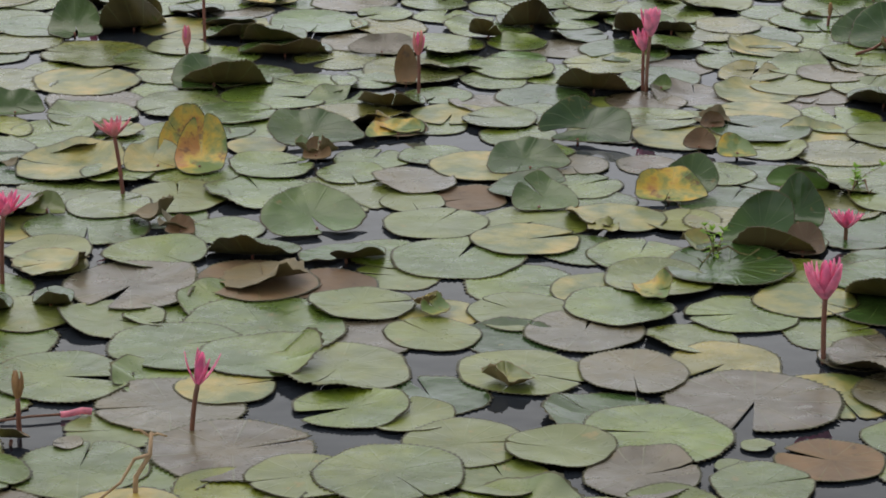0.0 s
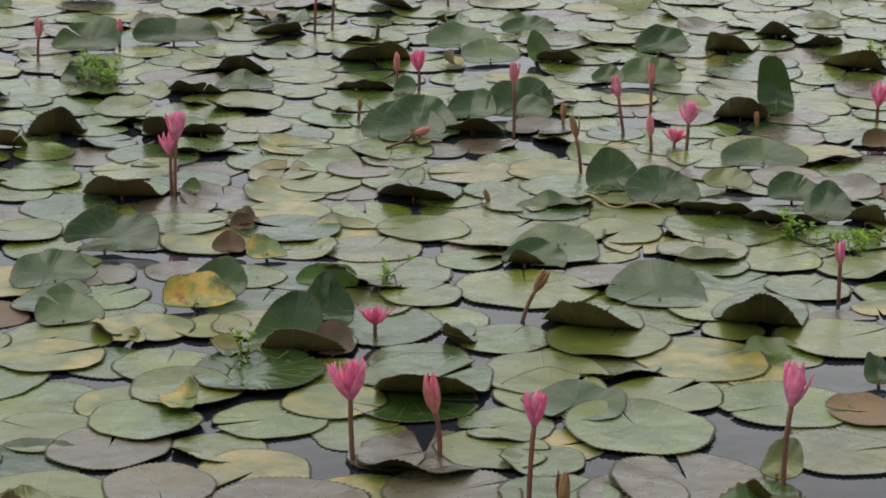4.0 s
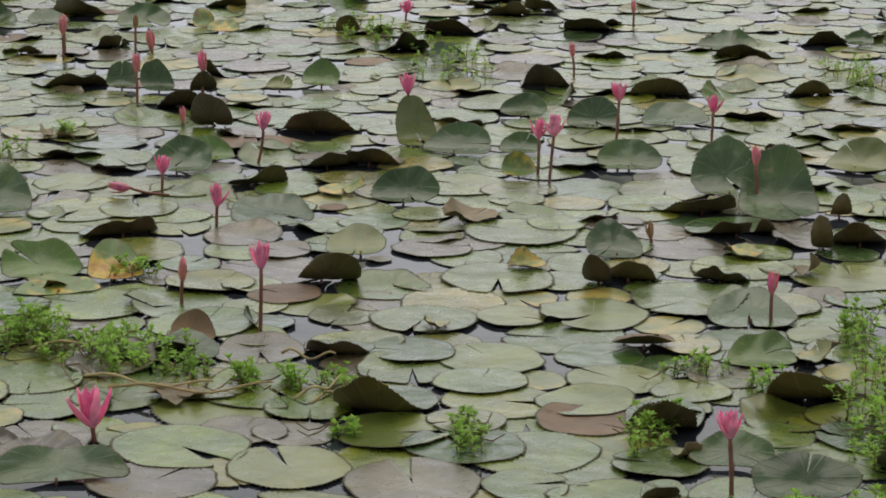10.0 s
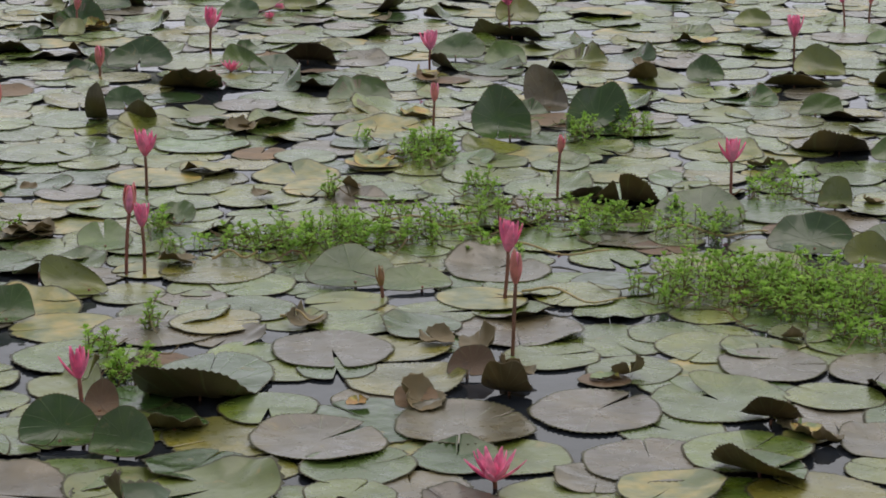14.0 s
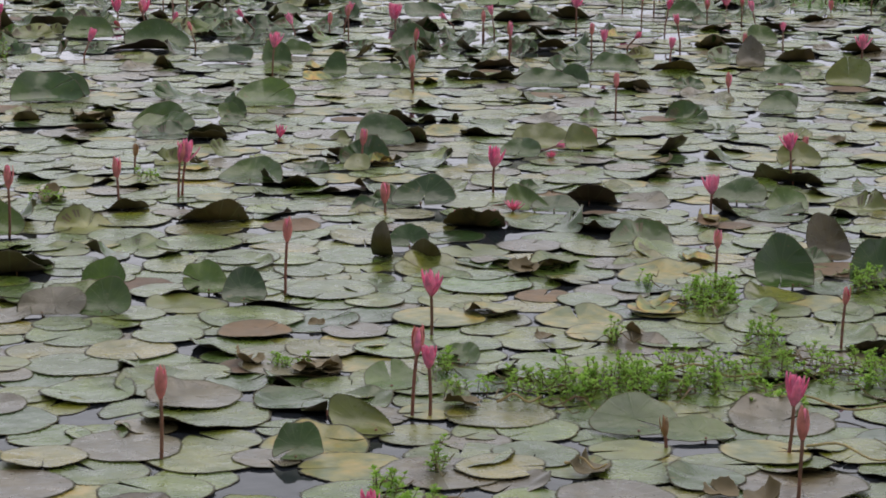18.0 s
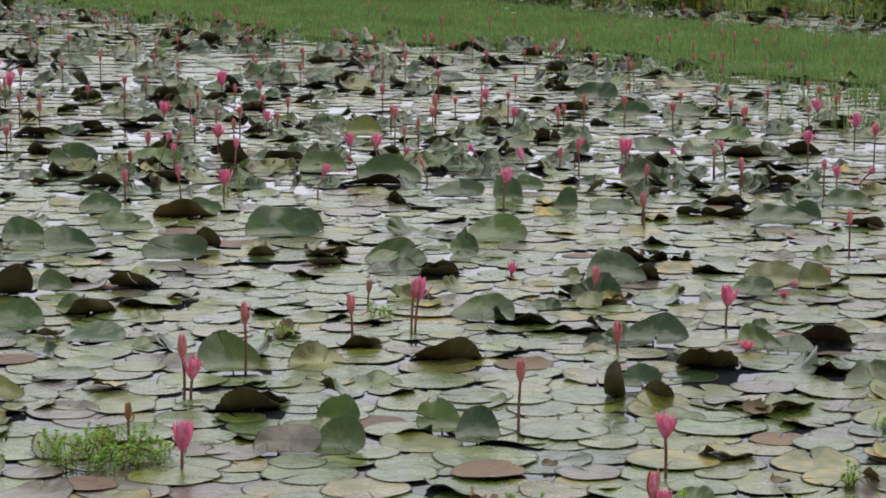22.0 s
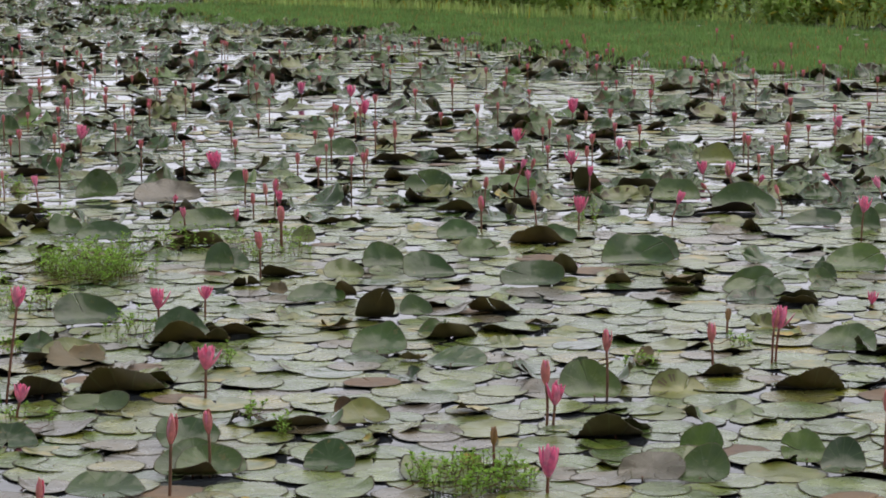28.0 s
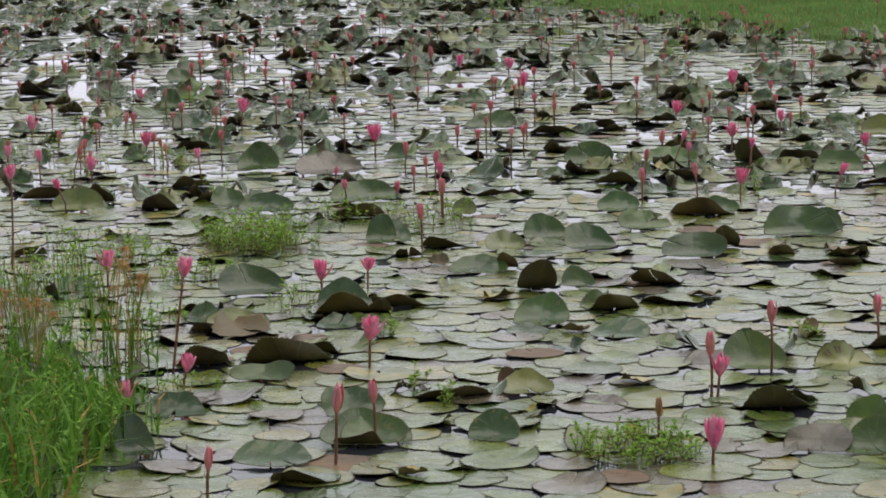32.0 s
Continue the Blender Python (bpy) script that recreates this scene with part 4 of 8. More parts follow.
flower(-9.239, 3.994, -0.032, 0.023, 0.274, 0.106, "r")
flower(-9.222, 4.027, -0.014, 0.029, 0.183, 0.097, "h")
flower(-9.655, 4.481, -0.036, 0.023, 0.302, 0.098, "r")
flower(-15.155, 4.876, -0.031, 0.017, 0.247, 0.107, "r")
flower(-15.133, 6.674, -0.043, -0.002, 0.261, 0.098, "r")
flower(-14.992, 6.927, -0.029, 0.016, 0.231, 0.120, "h")
flower(-15.175, 6.293, -0.029, 0.016, 0.232, 0.093, "r")
flower(-13.479, 8.165, -0.029, 0.037, 0.302, 0.093, "h")
flower(-12.504, 8.563, -0.030, 0.017, 0.239, 0.103, "r")
flower(-14.693, 10.115, -0.013, 0.012, 0.120, 0.089, "r")
flower(-16.025, 10.826, -0.013, 0.022, 0.152, 0.123, "h")
flower(-13.565, 10.112, -0.031, 0.022, 0.265, 0.095, "r")
flower(-14.738, 10.762, -0.027, 0.011, 0.204, 0.082, "r")
flower(-8.687, 2.241, -0.031, 0.027, 0.298, 0.112, "r")
flower(-8.940, 2.470, -0.031, 0.013, 0.251, 0.095, "r")
flower(-10.360, 2.894, -0.026, 0.021, 0.242, 0.110, "h")
flower(-12.511, 3.556, -0.019, 0.016, 0.181, 0.082, "h")
flower(-12.623, 3.331, -0.020, 0.010, 0.166, 0.118, "h")
flower(-8.133, 3.497, -0.017, 0.020, 0.182, 0.122, "h")
flower(-13.746, 4.270, -0.035, 0.014, 0.281, 0.104, "r")
flower(-14.904, 4.808, -0.036, 0.010, 0.274, 0.099, "r")
flower(-18.794, 5.588, -0.037, 0.009, 0.276, 0.150, "h")
flower(-16.696, 5.367, -0.029, 0.019, 0.259, 0.103, "r")
flower(-17.459, 5.399, -0.029, 0.019, 0.258, 0.099, "r")
flower(-16.197, 4.930, -0.018, 0.001, 0.125, 0.084, "r")
flower(-15.333, 6.356, -0.027, 0.014, 0.225, 0.098, "r")
flower(-18.262, 7.815, -0.020, 0.010, 0.166, 0.113, "r")
flower(-20.638, 9.004, -0.020, 0.016, 0.183, 0.128, "h")
flower(-17.892, 8.249, -0.027, 0.019, 0.244, 0.126, "h")
flower(-23.615, 8.667, -0.032, 0.016, 0.271, 0.159, "h")
flower(-22.811, 10.617, -0.032, 0.016, 0.266, 0.160, "h")
flower(-27.120, 9.220, -0.027, 0.014, 0.224, 0.142, "h")
flower(-29.087, 9.544, -0.027, 0.006, 0.205, 0.152, "r")
flower(-26.436, 9.571, -0.026, 0.013, 0.220, 0.140, "h")
flower(-19.314, 11.051, -0.030, 0.015, 0.250, 0.111, "r")
flower(-18.892, 10.381, -0.026, 0.013, 0.218, 0.098, "r")
flower(-20.605, 12.369, -0.021, 0.010, 0.172, 0.119, "h")
flower(-18.889, 12.096, -0.017, 0.003, 0.125, 0.101, "r")
flower(-10.686, 2.082, -0.043, 0.097, 0.506, 0.099, "h")
flower(-10.295, 2.042, -0.006, 0.050, 0.153, 0.084, "h")
flower(-9.873, 1.716, -0.018, 0.009, 0.142, 0.086, "h")
flower(-8.315, 1.678, -0.024, 0.014, 0.192, 0.087, "r")
flower(-13.174, 2.309, -0.027, 0.013, 0.209, 0.121, "h")
flower(-14.017, 1.927, -0.077, 0.037, 0.597, 0.095, "h")
flower(-17.754, 3.123, -0.035, 0.003, 0.241, 0.114, "h")
flower(-21.822, 3.380, -0.027, 0.013, 0.205, 0.138, "h")
flower(-18.716, 3.212, -0.026, 0.017, 0.211, 0.102, "r")
flower(-24.419, 4.897, -0.027, 0.013, 0.205, 0.123, "h")
flower(-21.780, 5.277, -0.036, 0.017, 0.281, 0.142, "h")
flower(-19.909, 3.984, -0.022, 0.021, 0.195, 0.128, "h")
flower(-28.442, 4.901, -0.027, 0.020, 0.224, 0.142, "r")
flower(-20.950, 3.469, -0.018, 0.009, 0.141, 0.105, "r")
flower(-25.839, 6.158, -0.031, 0.015, 0.237, 0.132, "r")
flower(-21.925, 4.254, -0.024, 0.011, 0.184, 0.111, "r")

# ---------- raised and curled pads ----------
curled(-0.566, 4.664, 0.034, 281, 60, -0.20, "dead")
curled(-3.760, 4.280, 0.120, 301, 40, 0.00, "green")
curled(-4.007, 4.610, 0.081, 292, 60, -0.20, "dead")
curled(-1.425, 6.342, 0.045, 45, 60, -0.20, "green")
curled(-2.362, 6.381, 0.085, 272, 30, 0.00, "dead")
curled(3.253, 7.790, 0.056, 70, 90, -0.20, "dead")
curled(0.338, 8.913, 0.091, 270, 60, 0.00, "green")
curled(0.064, 8.962, 0.112, 112, 60, -0.30, "glossy")
curled(-5.893, 6.812, 0.056, 101, 100, -0.30, "lime")
curled(-3.600, 8.267, 0.067, 104, 100, -0.40, "yellow")
curled(-3.763, 8.636, 0.080, 114, 60, -0.40, "glossy")
curled(0.035, 9.743, 0.110, 272, 25, 0.20, "green")
curled(-0.474, 10.426, 0.047, 184, 80, -0.20, "green")
curled(2.035, 10.446, 0.131, 260, 60, 0.00, "green")
curled(-5.239, 9.384, 0.061, 100, 60, -0.40, "lime")
curled(0.776, 10.774, 0.116, 248, 60, -0.20, "glossy")
curled(-8.211, 7.159, 0.056, 139, 60, -0.20, "dead")
curled(1.314, 10.906, 0.099, 85, 30, -0.40, "green")
curled(1.620, 11.193, 0.127, 83, 20, -0.50, "green")
curled(2.754, 11.169, 0.064, 257, 60, -0.20, "lime")
distant_curls = Heap()
curled(-3.364, 11.677, 0.074, 67, 70, -0.20, "green", heap=distant_curls)
curled(-8.311, 9.431, 0.099, 132, 60, -0.40, "lime", heap=distant_curls)
curled(-20.422, 3.490, 0.209, 140, 60, -0.30, "green", heap=distant_curls)
curled(-20.495, 8.801, 0.165, 336, 60, 0.00, "dead", heap=distant_curls)
curled(-26.529, 4.276, 0.270, 320, 60, -0.10, "glossy", heap=distant_curls)
# ---------- pads standing up out of the water ----------
risen(-0.434, 8.279, 0.094, 0.073, 282, 40, 0.20, 0, 0.21, "glossy")
risen(-0.226, 7.887, 0.156, 0.074, 273, 42, 0.40, 0, 0.24, "glossy")
risen(-0.417, 7.472, 0.131, 0.153, 112, 30, -0.55, 20, -0.09, "glossy")
risen(0.087, 7.907, 0.106, 0.104, 82, 40, -0.62, 0, 0.04, "brown")
risen(0.172, 7.520, 0.035, 0.132, 80, 80, -0.75, 0, -0.04, "dead")
risen(0.126, 7.272, 0.100, 0.097, 259, 50, 0.17, 0, 0.15, "green")
risen(-0.422, 6.674, 0.071, 0.186, 111, 60, -0.75, 5, -0.06, "yellow")
risen(-0.059, 6.845, 0.136, 0.175, 113, 25, -0.73, 0, 0.14, "deep")
risen(-0.063, 6.705, 0.038, 0.067, 95, 65, -0.41, 0, 0.08, "dead")
risen(0.161, 6.941, 0.089, 0.079, 109, 22, -0.73, 0, 0.09, "yellow")
risen(0.753, 7.489, 0.128, 0.118, 255, 45, 0.21, 0, 0.04, "green")
risen(0.674, 6.901, 0.129, 0.179, 79, 42, -0.79, 5, 0.06, "glossy")
risen(1.624, 7.354, 0.127, 0.114, 244, 36, 0.30, 0, 0.09, "deep")
risen(1.077, 7.067, 0.036, 0.053, 92, 75, -0.69, 0, -0.06, "dead")
risen(1.016, 6.844, 0.045, 0.066, 71, 60, -0.62, 0, -0.04, "dead")
risen(1.118, 6.783, 0.054, 0.084, 101, 40, -0.43, 0, -0.01, "yellow")
risen(0.890, 6.354, 0.099, 0.109, 87, 48, -0.65, 0, 0.01, "yellow")
risen(0.948, 6.443, 0.073, 0.120, 83, 65, -0.46, 0, 0.09, "deep")
risen(0.531, 6.615, 0.116, 0.144, 106, 25, -0.56, -5, -0.08, "deep")
risen(0.543, 6.257, 0.091, 0.156, 101, 25, -0.72, 15, 0.02, "deep")
risen(1.068, 5.978, 0.080, 0.170, 73, 62, -0.44, 8, 0.02, "glossy")
risen(1.205, 6.148, 0.067, 0.135, 77, 68, -0.48, 0, -0.03, "glossy")
risen(1.119, 5.949, 0.133, 0.077, 257, 70, 0.40, -22, 0.15, "green")
risen(1.246, 6.485, 0.080, 0.074, 76, 55, -0.43, 0, 0.16, "deep")
risen(1.186, 5.920, 0.054, 0.088, 74, 72, -0.64, 10, -0.07, "dead")
risen(1.363, 5.610, 0.148, 0.152, 253, 48, 0.31, 20, 0.12, "deep")
risen(1.833, 6.615, 0.095, 0.088, 60, 40, -0.52, 25, 0.06, "glossy")
risen(-0.174, 5.855, 0.119, 0.086, 269, 48, 0.13, 0, 0.06, "green")
risen(0.056, 5.830, 0.111, 0.067, 288, 42, 0.25, 5, 0.01, "glossy")
risen(-0.026, 6.052, 0.132, 0.206, 107, 18, -0.61, 0, -0.08, "deep")
risen(1.408, 4.536, 0.089, 0.127, 271, 62, 0.29, 0, 0.10, "glossy")
risen(0.437, 8.173, 0.057, 0.112, 253, 75, -0.62, 10, 0.11, "dead")
risen(0.583, 8.331, 0.110, 0.111, 281, 50, 0.26, 0, 0.24, "deep")
risen(0.920, 8.255, 0.071, 0.104, 259, 60, 0.41, 0, 0.07, "green")
risen(1.055, 8.267, 0.079, 0.067, 261, 45, 0.24, -12, 0.25, "green")
risen(1.720, 8.167, 0.138, 0.177, 85, 42, -0.42, 0, 0.03, "deep")
risen(1.957, 8.176, 0.108, 0.095, 259, 40, 0.17, 0, 0.14, "green")
risen(2.150, 8.368, 0.119, 0.114, 60, 40, -0.61, 0, 0.12, "deep")
risen(-0.725, 8.336, 0.054, 0.134, 287, 60, -0.52, 0, 0.09, "green")
risen(1.511, 5.990, 0.036, 0.063, 250, 55, 0.32, 25, 0.25, "glossy")
risen(0.959, 7.496, 0.030, 0.056, 79, 70, -0.42, 0, -0.07, "deep")
risen(-3.712, 11.073, 0.165, 0.111, 283, 42, 0.26, -12, 0.07, "deep")
risen(-3.710, 9.991, 0.156, 0.096, 302, 55, 0.37, 0, 0.09, "green")
risen(-3.441, 9.418, 0.137, 0.181, 121, 30, -0.55, 0, 0.13, "deep")
risen(-3.142, 10.287, 0.106, 0.078, 301, 52, 0.40, 0, 0.11, "green")
risen(-2.653, 10.097, 0.052, 0.134, 92, 72, -0.63, 35, 0.17, "glossy")
risen(-2.117, 9.531, 0.071, 0.144, 283, 75, -0.42, 0, 0.17, "deep")
risen(-2.028, 10.191, 0.094, 0.107, 112, 38, -0.52, 0, -0.07, "lime")
risen(-1.676, 10.557, 0.109, 0.199, 107, 66, -0.55, 0, 0.01, "glossy")
risen(-1.426, 10.593, 0.126, 0.216, 110, 48, -0.56, 0, 0.07, "glossy")
risen(-1.230, 10.840, 0.111, 0.180, 79, 45, -0.52, 0, -0.07, "deep")
risen(-0.897, 10.261, 0.065, 0.132, 85, 70, -0.52, 0, 0.09, "deep")
risen(-1.039, 9.926, 0.102, 0.129, 79, 50, -0.56, 0, 0.02, "glossy")
risen(-0.938, 9.431, 0.112, 0.123, 79, 45, -0.72, 0, -0.08, "glossy")
risen(-0.725, 11.054, 0.137, 0.097, 276, 45, 0.41, 0, 0.10, "green")
risen(-0.335, 8.989, 0.122, 0.178, 100, 48, -0.67, 0, -0.10, "deep")
risen(-1.575, 9.439, 0.126, 0.142, 109, 55, -0.73, -15, -0.01, "glossy")
risen(-1.382, 9.404, 0.097, 0.171, 114, 62, -0.42, 0, 0.14, "deep")
risen(-1.574, 9.206, 0.142, 0.089, 264, 38, 0.37, 0, 0.15, "glossy")
risen(-1.290, 9.108, 0.124, 0.106, 296, 50, 0.21, 0, 0.07, "deep")
risen(-1.145, 9.151, 0.135, 0.090, 290, 40, 0.37, 0, 0.16, "green")
risen(-2.801, 8.295, 0.116, 0.272, 114, 40, -0.70, -8, 0.05, "deep")
risen(-2.550, 8.108, 0.136, 0.305, 113, 38, -0.41, 0, -0.01, "deep")
risen(-2.537, 8.910, 0.116, 0.161, 87, 48, -0.44, 0, -0.09, "lime")
risen(-2.389, 9.057, 0.085, 0.138, 92, 62, -0.53, 0, 0.07, "lime")
risen(-3.285, 8.553, 0.115, 0.155, 108, 45, -0.45, 0, 0.01, "deep")
risen(-2.086, 8.202, 0.120, 0.129, 293, 48, 0.27, 25, 0.10, "deep")
risen(-1.943, 8.225, 0.081, 0.094, 302, 60, 0.30, 0, 0.12, "deep")
risen(-1.961, 8.615, 0.091, 0.091, 97, 40, -0.65, 0, 0.18, "deep")
risen(-1.777, 8.552, 0.108, 0.113, 266, 62, 0.40, 0, 0.17, "green")
risen(-1.604, 8.580, 0.119, 0.126, 92, 42, -0.42, 0, -0.11, "deep")
risen(-1.778, 7.964, 0.067, 0.144, 103, 45, -0.61, 0, 0.05, "deep")
risen(-1.657, 7.984, 0.074, 0.108, 102, 30, -0.72, 0, -0.11, "deep")
risen(-2.796, 8.000, 0.138, 0.090, 309, 42, 0.20, 0, 0.07, "green")
risen(-2.582, 7.750, 0.148, 0.094, 303, 42, 0.42, 0, 0.22, "glossy")
risen(-2.265, 7.687, 0.037, 0.146, 275, 86, -0.74, 0, 0.07, "brown")
risen(-2.360, 8.157, 0.035, 0.093, 296, 80, -0.54, 0, 0.01, "brown")
risen(-2.182, 7.809, 0.095, 0.129, 299, 52, 0.22, 0, 0.03, "deep")
risen(-1.357, 8.238, 0.105, 0.168, 103, 46, -0.82, 0, 0.09, "deep")
risen(-0.937, 8.104, 0.093, 0.164, 86, 46, -0.51, -10, 0.01, "deep")
risen(-0.755, 8.214, 0.130, 0.150, 293, 62, 0.30, 0, 0.16, "green")
risen(-0.561, 8.453, 0.100, 0.078, 283, 36, 0.26, 0, 0.22, "green")
risen(-0.387, 8.117, 0.109, 0.079, 286, 42, 0.37, 0, 0.17, "green")
risen(-0.275, 8.059, 0.115, 0.112, 272, 46, 0.29, 10, 0.08, "green")
risen(-0.389, 7.491, 0.145, 0.116, 274, 50, 0.26, -25, 0.08, "deep")
risen(-2.817, 7.297, 0.090, 0.163, 125, 48, -0.54, 0, -0.10, "glossy")
risen(-2.674, 7.044, 0.085, 0.088, 277, 54, 0.20, -15, 0.24, "deep")
risen(-2.741, 6.966, 0.045, 0.126, 278, 58, -0.60, 0, 0.10, "brown")
risen(-2.420, 7.155, 0.088, 0.082, 280, 46, 0.13, -10, 0.16, "green")
risen(-2.179, 6.749, 0.131, 0.187, 118, 16, -0.42, 0, -0.08, "deep")
risen(-1.682, 6.866, 0.083, 0.124, 274, 56, 0.33, -38, 0.05, "green")
risen(-1.163, 7.111, 0.060, 0.073, 283, 55, 0.14, 0, 0.17, "deep")
risen(-1.085, 7.188, 0.030, 0.117, 103, 72, -0.65, 0, -0.08, "dead")
risen(-0.968, 7.114, 0.090, 0.100, 104, 40, -0.65, 0, -0.12, "deep")
risen(-0.375, 6.585, 0.073, 0.179, 95, 62, -0.51, 0, -0.01, "yellow")
risen(-0.489, 6.586, 0.091, 0.138, 113, 18, -0.54, 0, -0.08, "mottled")
risen(-1.818, 6.122, 0.123, 0.147, 289, 48, 0.17, 18, 0.23, "green")
risen(-2.009, 6.351, 0.092, 0.126, 115, 45, -0.59, 0, -0.04, "deep")
risen(-1.069, 6.257, 0.063, 0.111, 274, 50, 0.19, 22, 0.24, "glossy")
risen(-2.052, 5.729, 0.101, 0.103, 288, 52, 0.38, -8, 0.03, "deep")
risen(-1.793, 5.519, 0.103, 0.120, 104, 40, -0.81, 0, 0.05, "deep")
risen(-1.557, 5.394, 0.125, 0.146, 123, 36, -0.80, 0, 0.03, "glossy")
risen(-1.150, 5.549, 0.063, 0.195, 283, 64, -0.44, -35, 0.08, "green")
risen(-1.293, 5.670, 0.204, 0.090, 269, 52, 0.13, -14, 0.04, "glossy")
risen(-1.069, 5.628, 0.056, 0.083, 110, 45, -0.42, 0, -0.05, "dead")
risen(-0.778, 5.432, 0.080, 0.108, 280, 54, 0.15, 8, 0.05, "deep")
risen(-0.612, 5.478, 0.047, 0.063, 269, 55, 0.31, 0, 0.08, "glossy")
risen(-0.367, 6.012, 0.036, 0.054, 89, 60, -0.56, 0, -0.00, "dead")
risen(-1.857, 5.223, 0.055, 0.068, 285, 58, 0.34, 0, 0.16, "deep")
risen(-1.758, 5.051, 0.103, 0.095, 106, 35, -0.42, 0, -0.11, "deep")
risen(-0.729, 6.174, 0.049, 0.066, 87, 55, -0.40, -20, -0.07, "lime")
risen(-12.103, 6.570, 0.151, 0.177, 133, 40, -0.79, 0, -0.06, "deep")
risen(-11.663, 6.632, 0.111, 0.101, 329, 42, 0.13, 8, 0.19, "deep")
risen(-12.255, 7.159, 0.071, 0.124, 165, 62, -0.59, 0, 0.07, "deep")
risen(-10.914, 7.271, 0.156, 0.254, 145, 52, -0.64, 0, -0.09, "deep")
risen(-10.673, 6.865, 0.098, 0.116, 340, 56, 0.32, 35, 0.22, "deep")
risen(-10.296, 6.684, 0.070, 0.145, 131, 45, -0.56, 0, 0.13, "lime")
risen(-10.349, 7.925, 0.164, 0.200, 149, 42, -0.50, 0, -0.11, "lime")
risen(-10.217, 8.056, 0.083, 0.172, 151, 55, -0.63, 0, -0.03, "lime")
risen(-10.185, 7.615, 0.110, 0.166, 124, 45, -0.80, 0, 0.02, "deep")
risen(-10.754, 9.961, 0.107, 0.168, 123, 45, -0.46, 0, 0.12, "deep")
risen(-9.201, 8.650, 0.116, 0.179, 134, 45, -0.68, 0, -0.05, "lime")
risen(-10.295, 6.069, 0.164, 0.193, 130, 38, -0.40, 0, 0.09, "deep")
risen(-9.469, 5.385, 0.173, 0.129, 326, 40, 0.19, 0, 0.24, "glossy")
risen(-9.327, 6.397, 0.142, 0.196, 138, 45, -0.67, 0, 0.02, "glossy")
risen(-8.930, 6.753, 0.087, 0.175, 151, 55, -0.49, -30, -0.07, "deep")
risen(-8.955, 7.092, 0.146, 0.110, 305, 52, 0.17, -6, 0.15, "deep")
risen(-8.858, 6.808, 0.115, 0.138, 133, 32, -0.51, 0, 0.02, "deep")
risen(-8.204, 4.621, 0.091, 0.155, 157, 48, -0.63, 0, -0.07, "deep")
risen(-7.997, 4.653, 0.081, 0.178, 163, 66, -0.46, 12, 0.05, "glossy")
risen(-8.417, 5.573, 0.042, 0.204, 316, 80, -0.50, 8, 0.20, "brown")
risen(-8.506, 5.766, 0.085, 0.131, 144, 45, -0.78, 0, 0.08, "deep")
risen(-8.268, 5.686, 0.088, 0.110, 309, 60, 0.14, -8, 0.06, "glossy")
risen(-8.576, 7.663, 0.126, 0.171, 130, 50, -0.65, 0, -0.10, "deep")
risen(-8.270, 7.716, 0.109, 0.153, 155, 48, -0.80, 0, -0.07, "deep")
risen(-8.855, 8.285, 0.205, 0.089, 307, 45, 0.31, 0, 0.23, "glossy")
risen(-7.048, 6.573, 0.122, 0.231, 156, 62, -0.72, -12, -0.07, "glossy")
risen(-7.377, 7.107, 0.089, 0.203, 140, 76, -0.49, -8, 0.01, "brown")
risen(-6.895, 6.895, 0.124, 0.248, 145, 62, -0.60, 14, 0.04, "glossy")
risen(-5.968, 6.114, 0.130, 0.144, 307, 50, 0.34, 8, 0.11, "deep")
risen(-6.113, 6.055, 0.087, 0.053, 314, 60, 0.29, 0, 0.19, "deep")
risen(-5.560, 6.046, 0.152, 0.251, 128, 25, -0.71, 0, -0.08, "deep")
risen(-6.177, 4.023, 0.075, 0.176, 154, 62, -0.58, -38, 0.12, "lime")
risen(-6.455, 4.026, 0.084, 0.075, 327, 55, 0.32, 0, 0.06, "glossy")
risen(-6.601, 4.370, 0.092, 0.146, 158, 35, -0.52, 0, 0.14, "deep")
risen(-6.768, 4.760, 0.069, 0.109, 127, 40, -0.45, 0, 0.11, "deep")
risen(-5.727, 4.684, 0.146, 0.189, 151, 26, -0.66, 0, -0.12, "deep")
risen(-5.550, 4.799, 0.109, 0.141, 156, 24, -0.70, 0, -0.08, "deep")
risen(-6.063, 3.663, 0.074, 0.138, 156, 50, -0.70, 20, 0.11, "deep")
risen(-5.115, 3.651, 0.163, 0.199, 315, 44, 0.34, 4, 0.20, "deep")
risen(-5.105, 2.921, 0.125, 0.111, 322, 54, 0.29, 0, 0.03, "green")
risen(-5.033, 3.168, 0.107, 0.131, 140, 62, -0.61, 0, -0.11, "glossy")
risen(-4.881, 3.232, 0.076, 0.124, 127, 60, -0.49, 0, -0.08, "deep")
risen(-5.171, 3.378, 0.044, 0.096, 143, 68, -0.46, 0, -0.04, "dead")
risen(-4.799, 4.297, 0.061, 0.102, 138, 62, -0.74, 12, -0.08, "dead")
risen(-4.624, 4.287, 0.067, 0.135, 304, 66, -0.62, 0, 0.15, "dead")
risen(-4.671, 4.025, 0.065, 0.086, 158, 50, -0.75, 0, -0.04, "dead")
risen(-4.949, 3.450, 0.079, 0.073, 322, 42, 0.17, 0, 0.23, "glossy")
risen(-7.610, 7.913, 0.063, 0.152, 328, 60, -0.64, 18, 0.12, "green")
risen(-7.391, 8.092, 0.086, 0.151, 142, 50, -0.60, 0, 0.16, "deep")
risen(1.274, 9.243, 0.114, 0.095, 247, 46, 0.26, 0, 0.03, "glossy")
risen(1.080, 8.917, 0.119, 0.083, 248, 40, 0.33, 0, 0.23, "green")
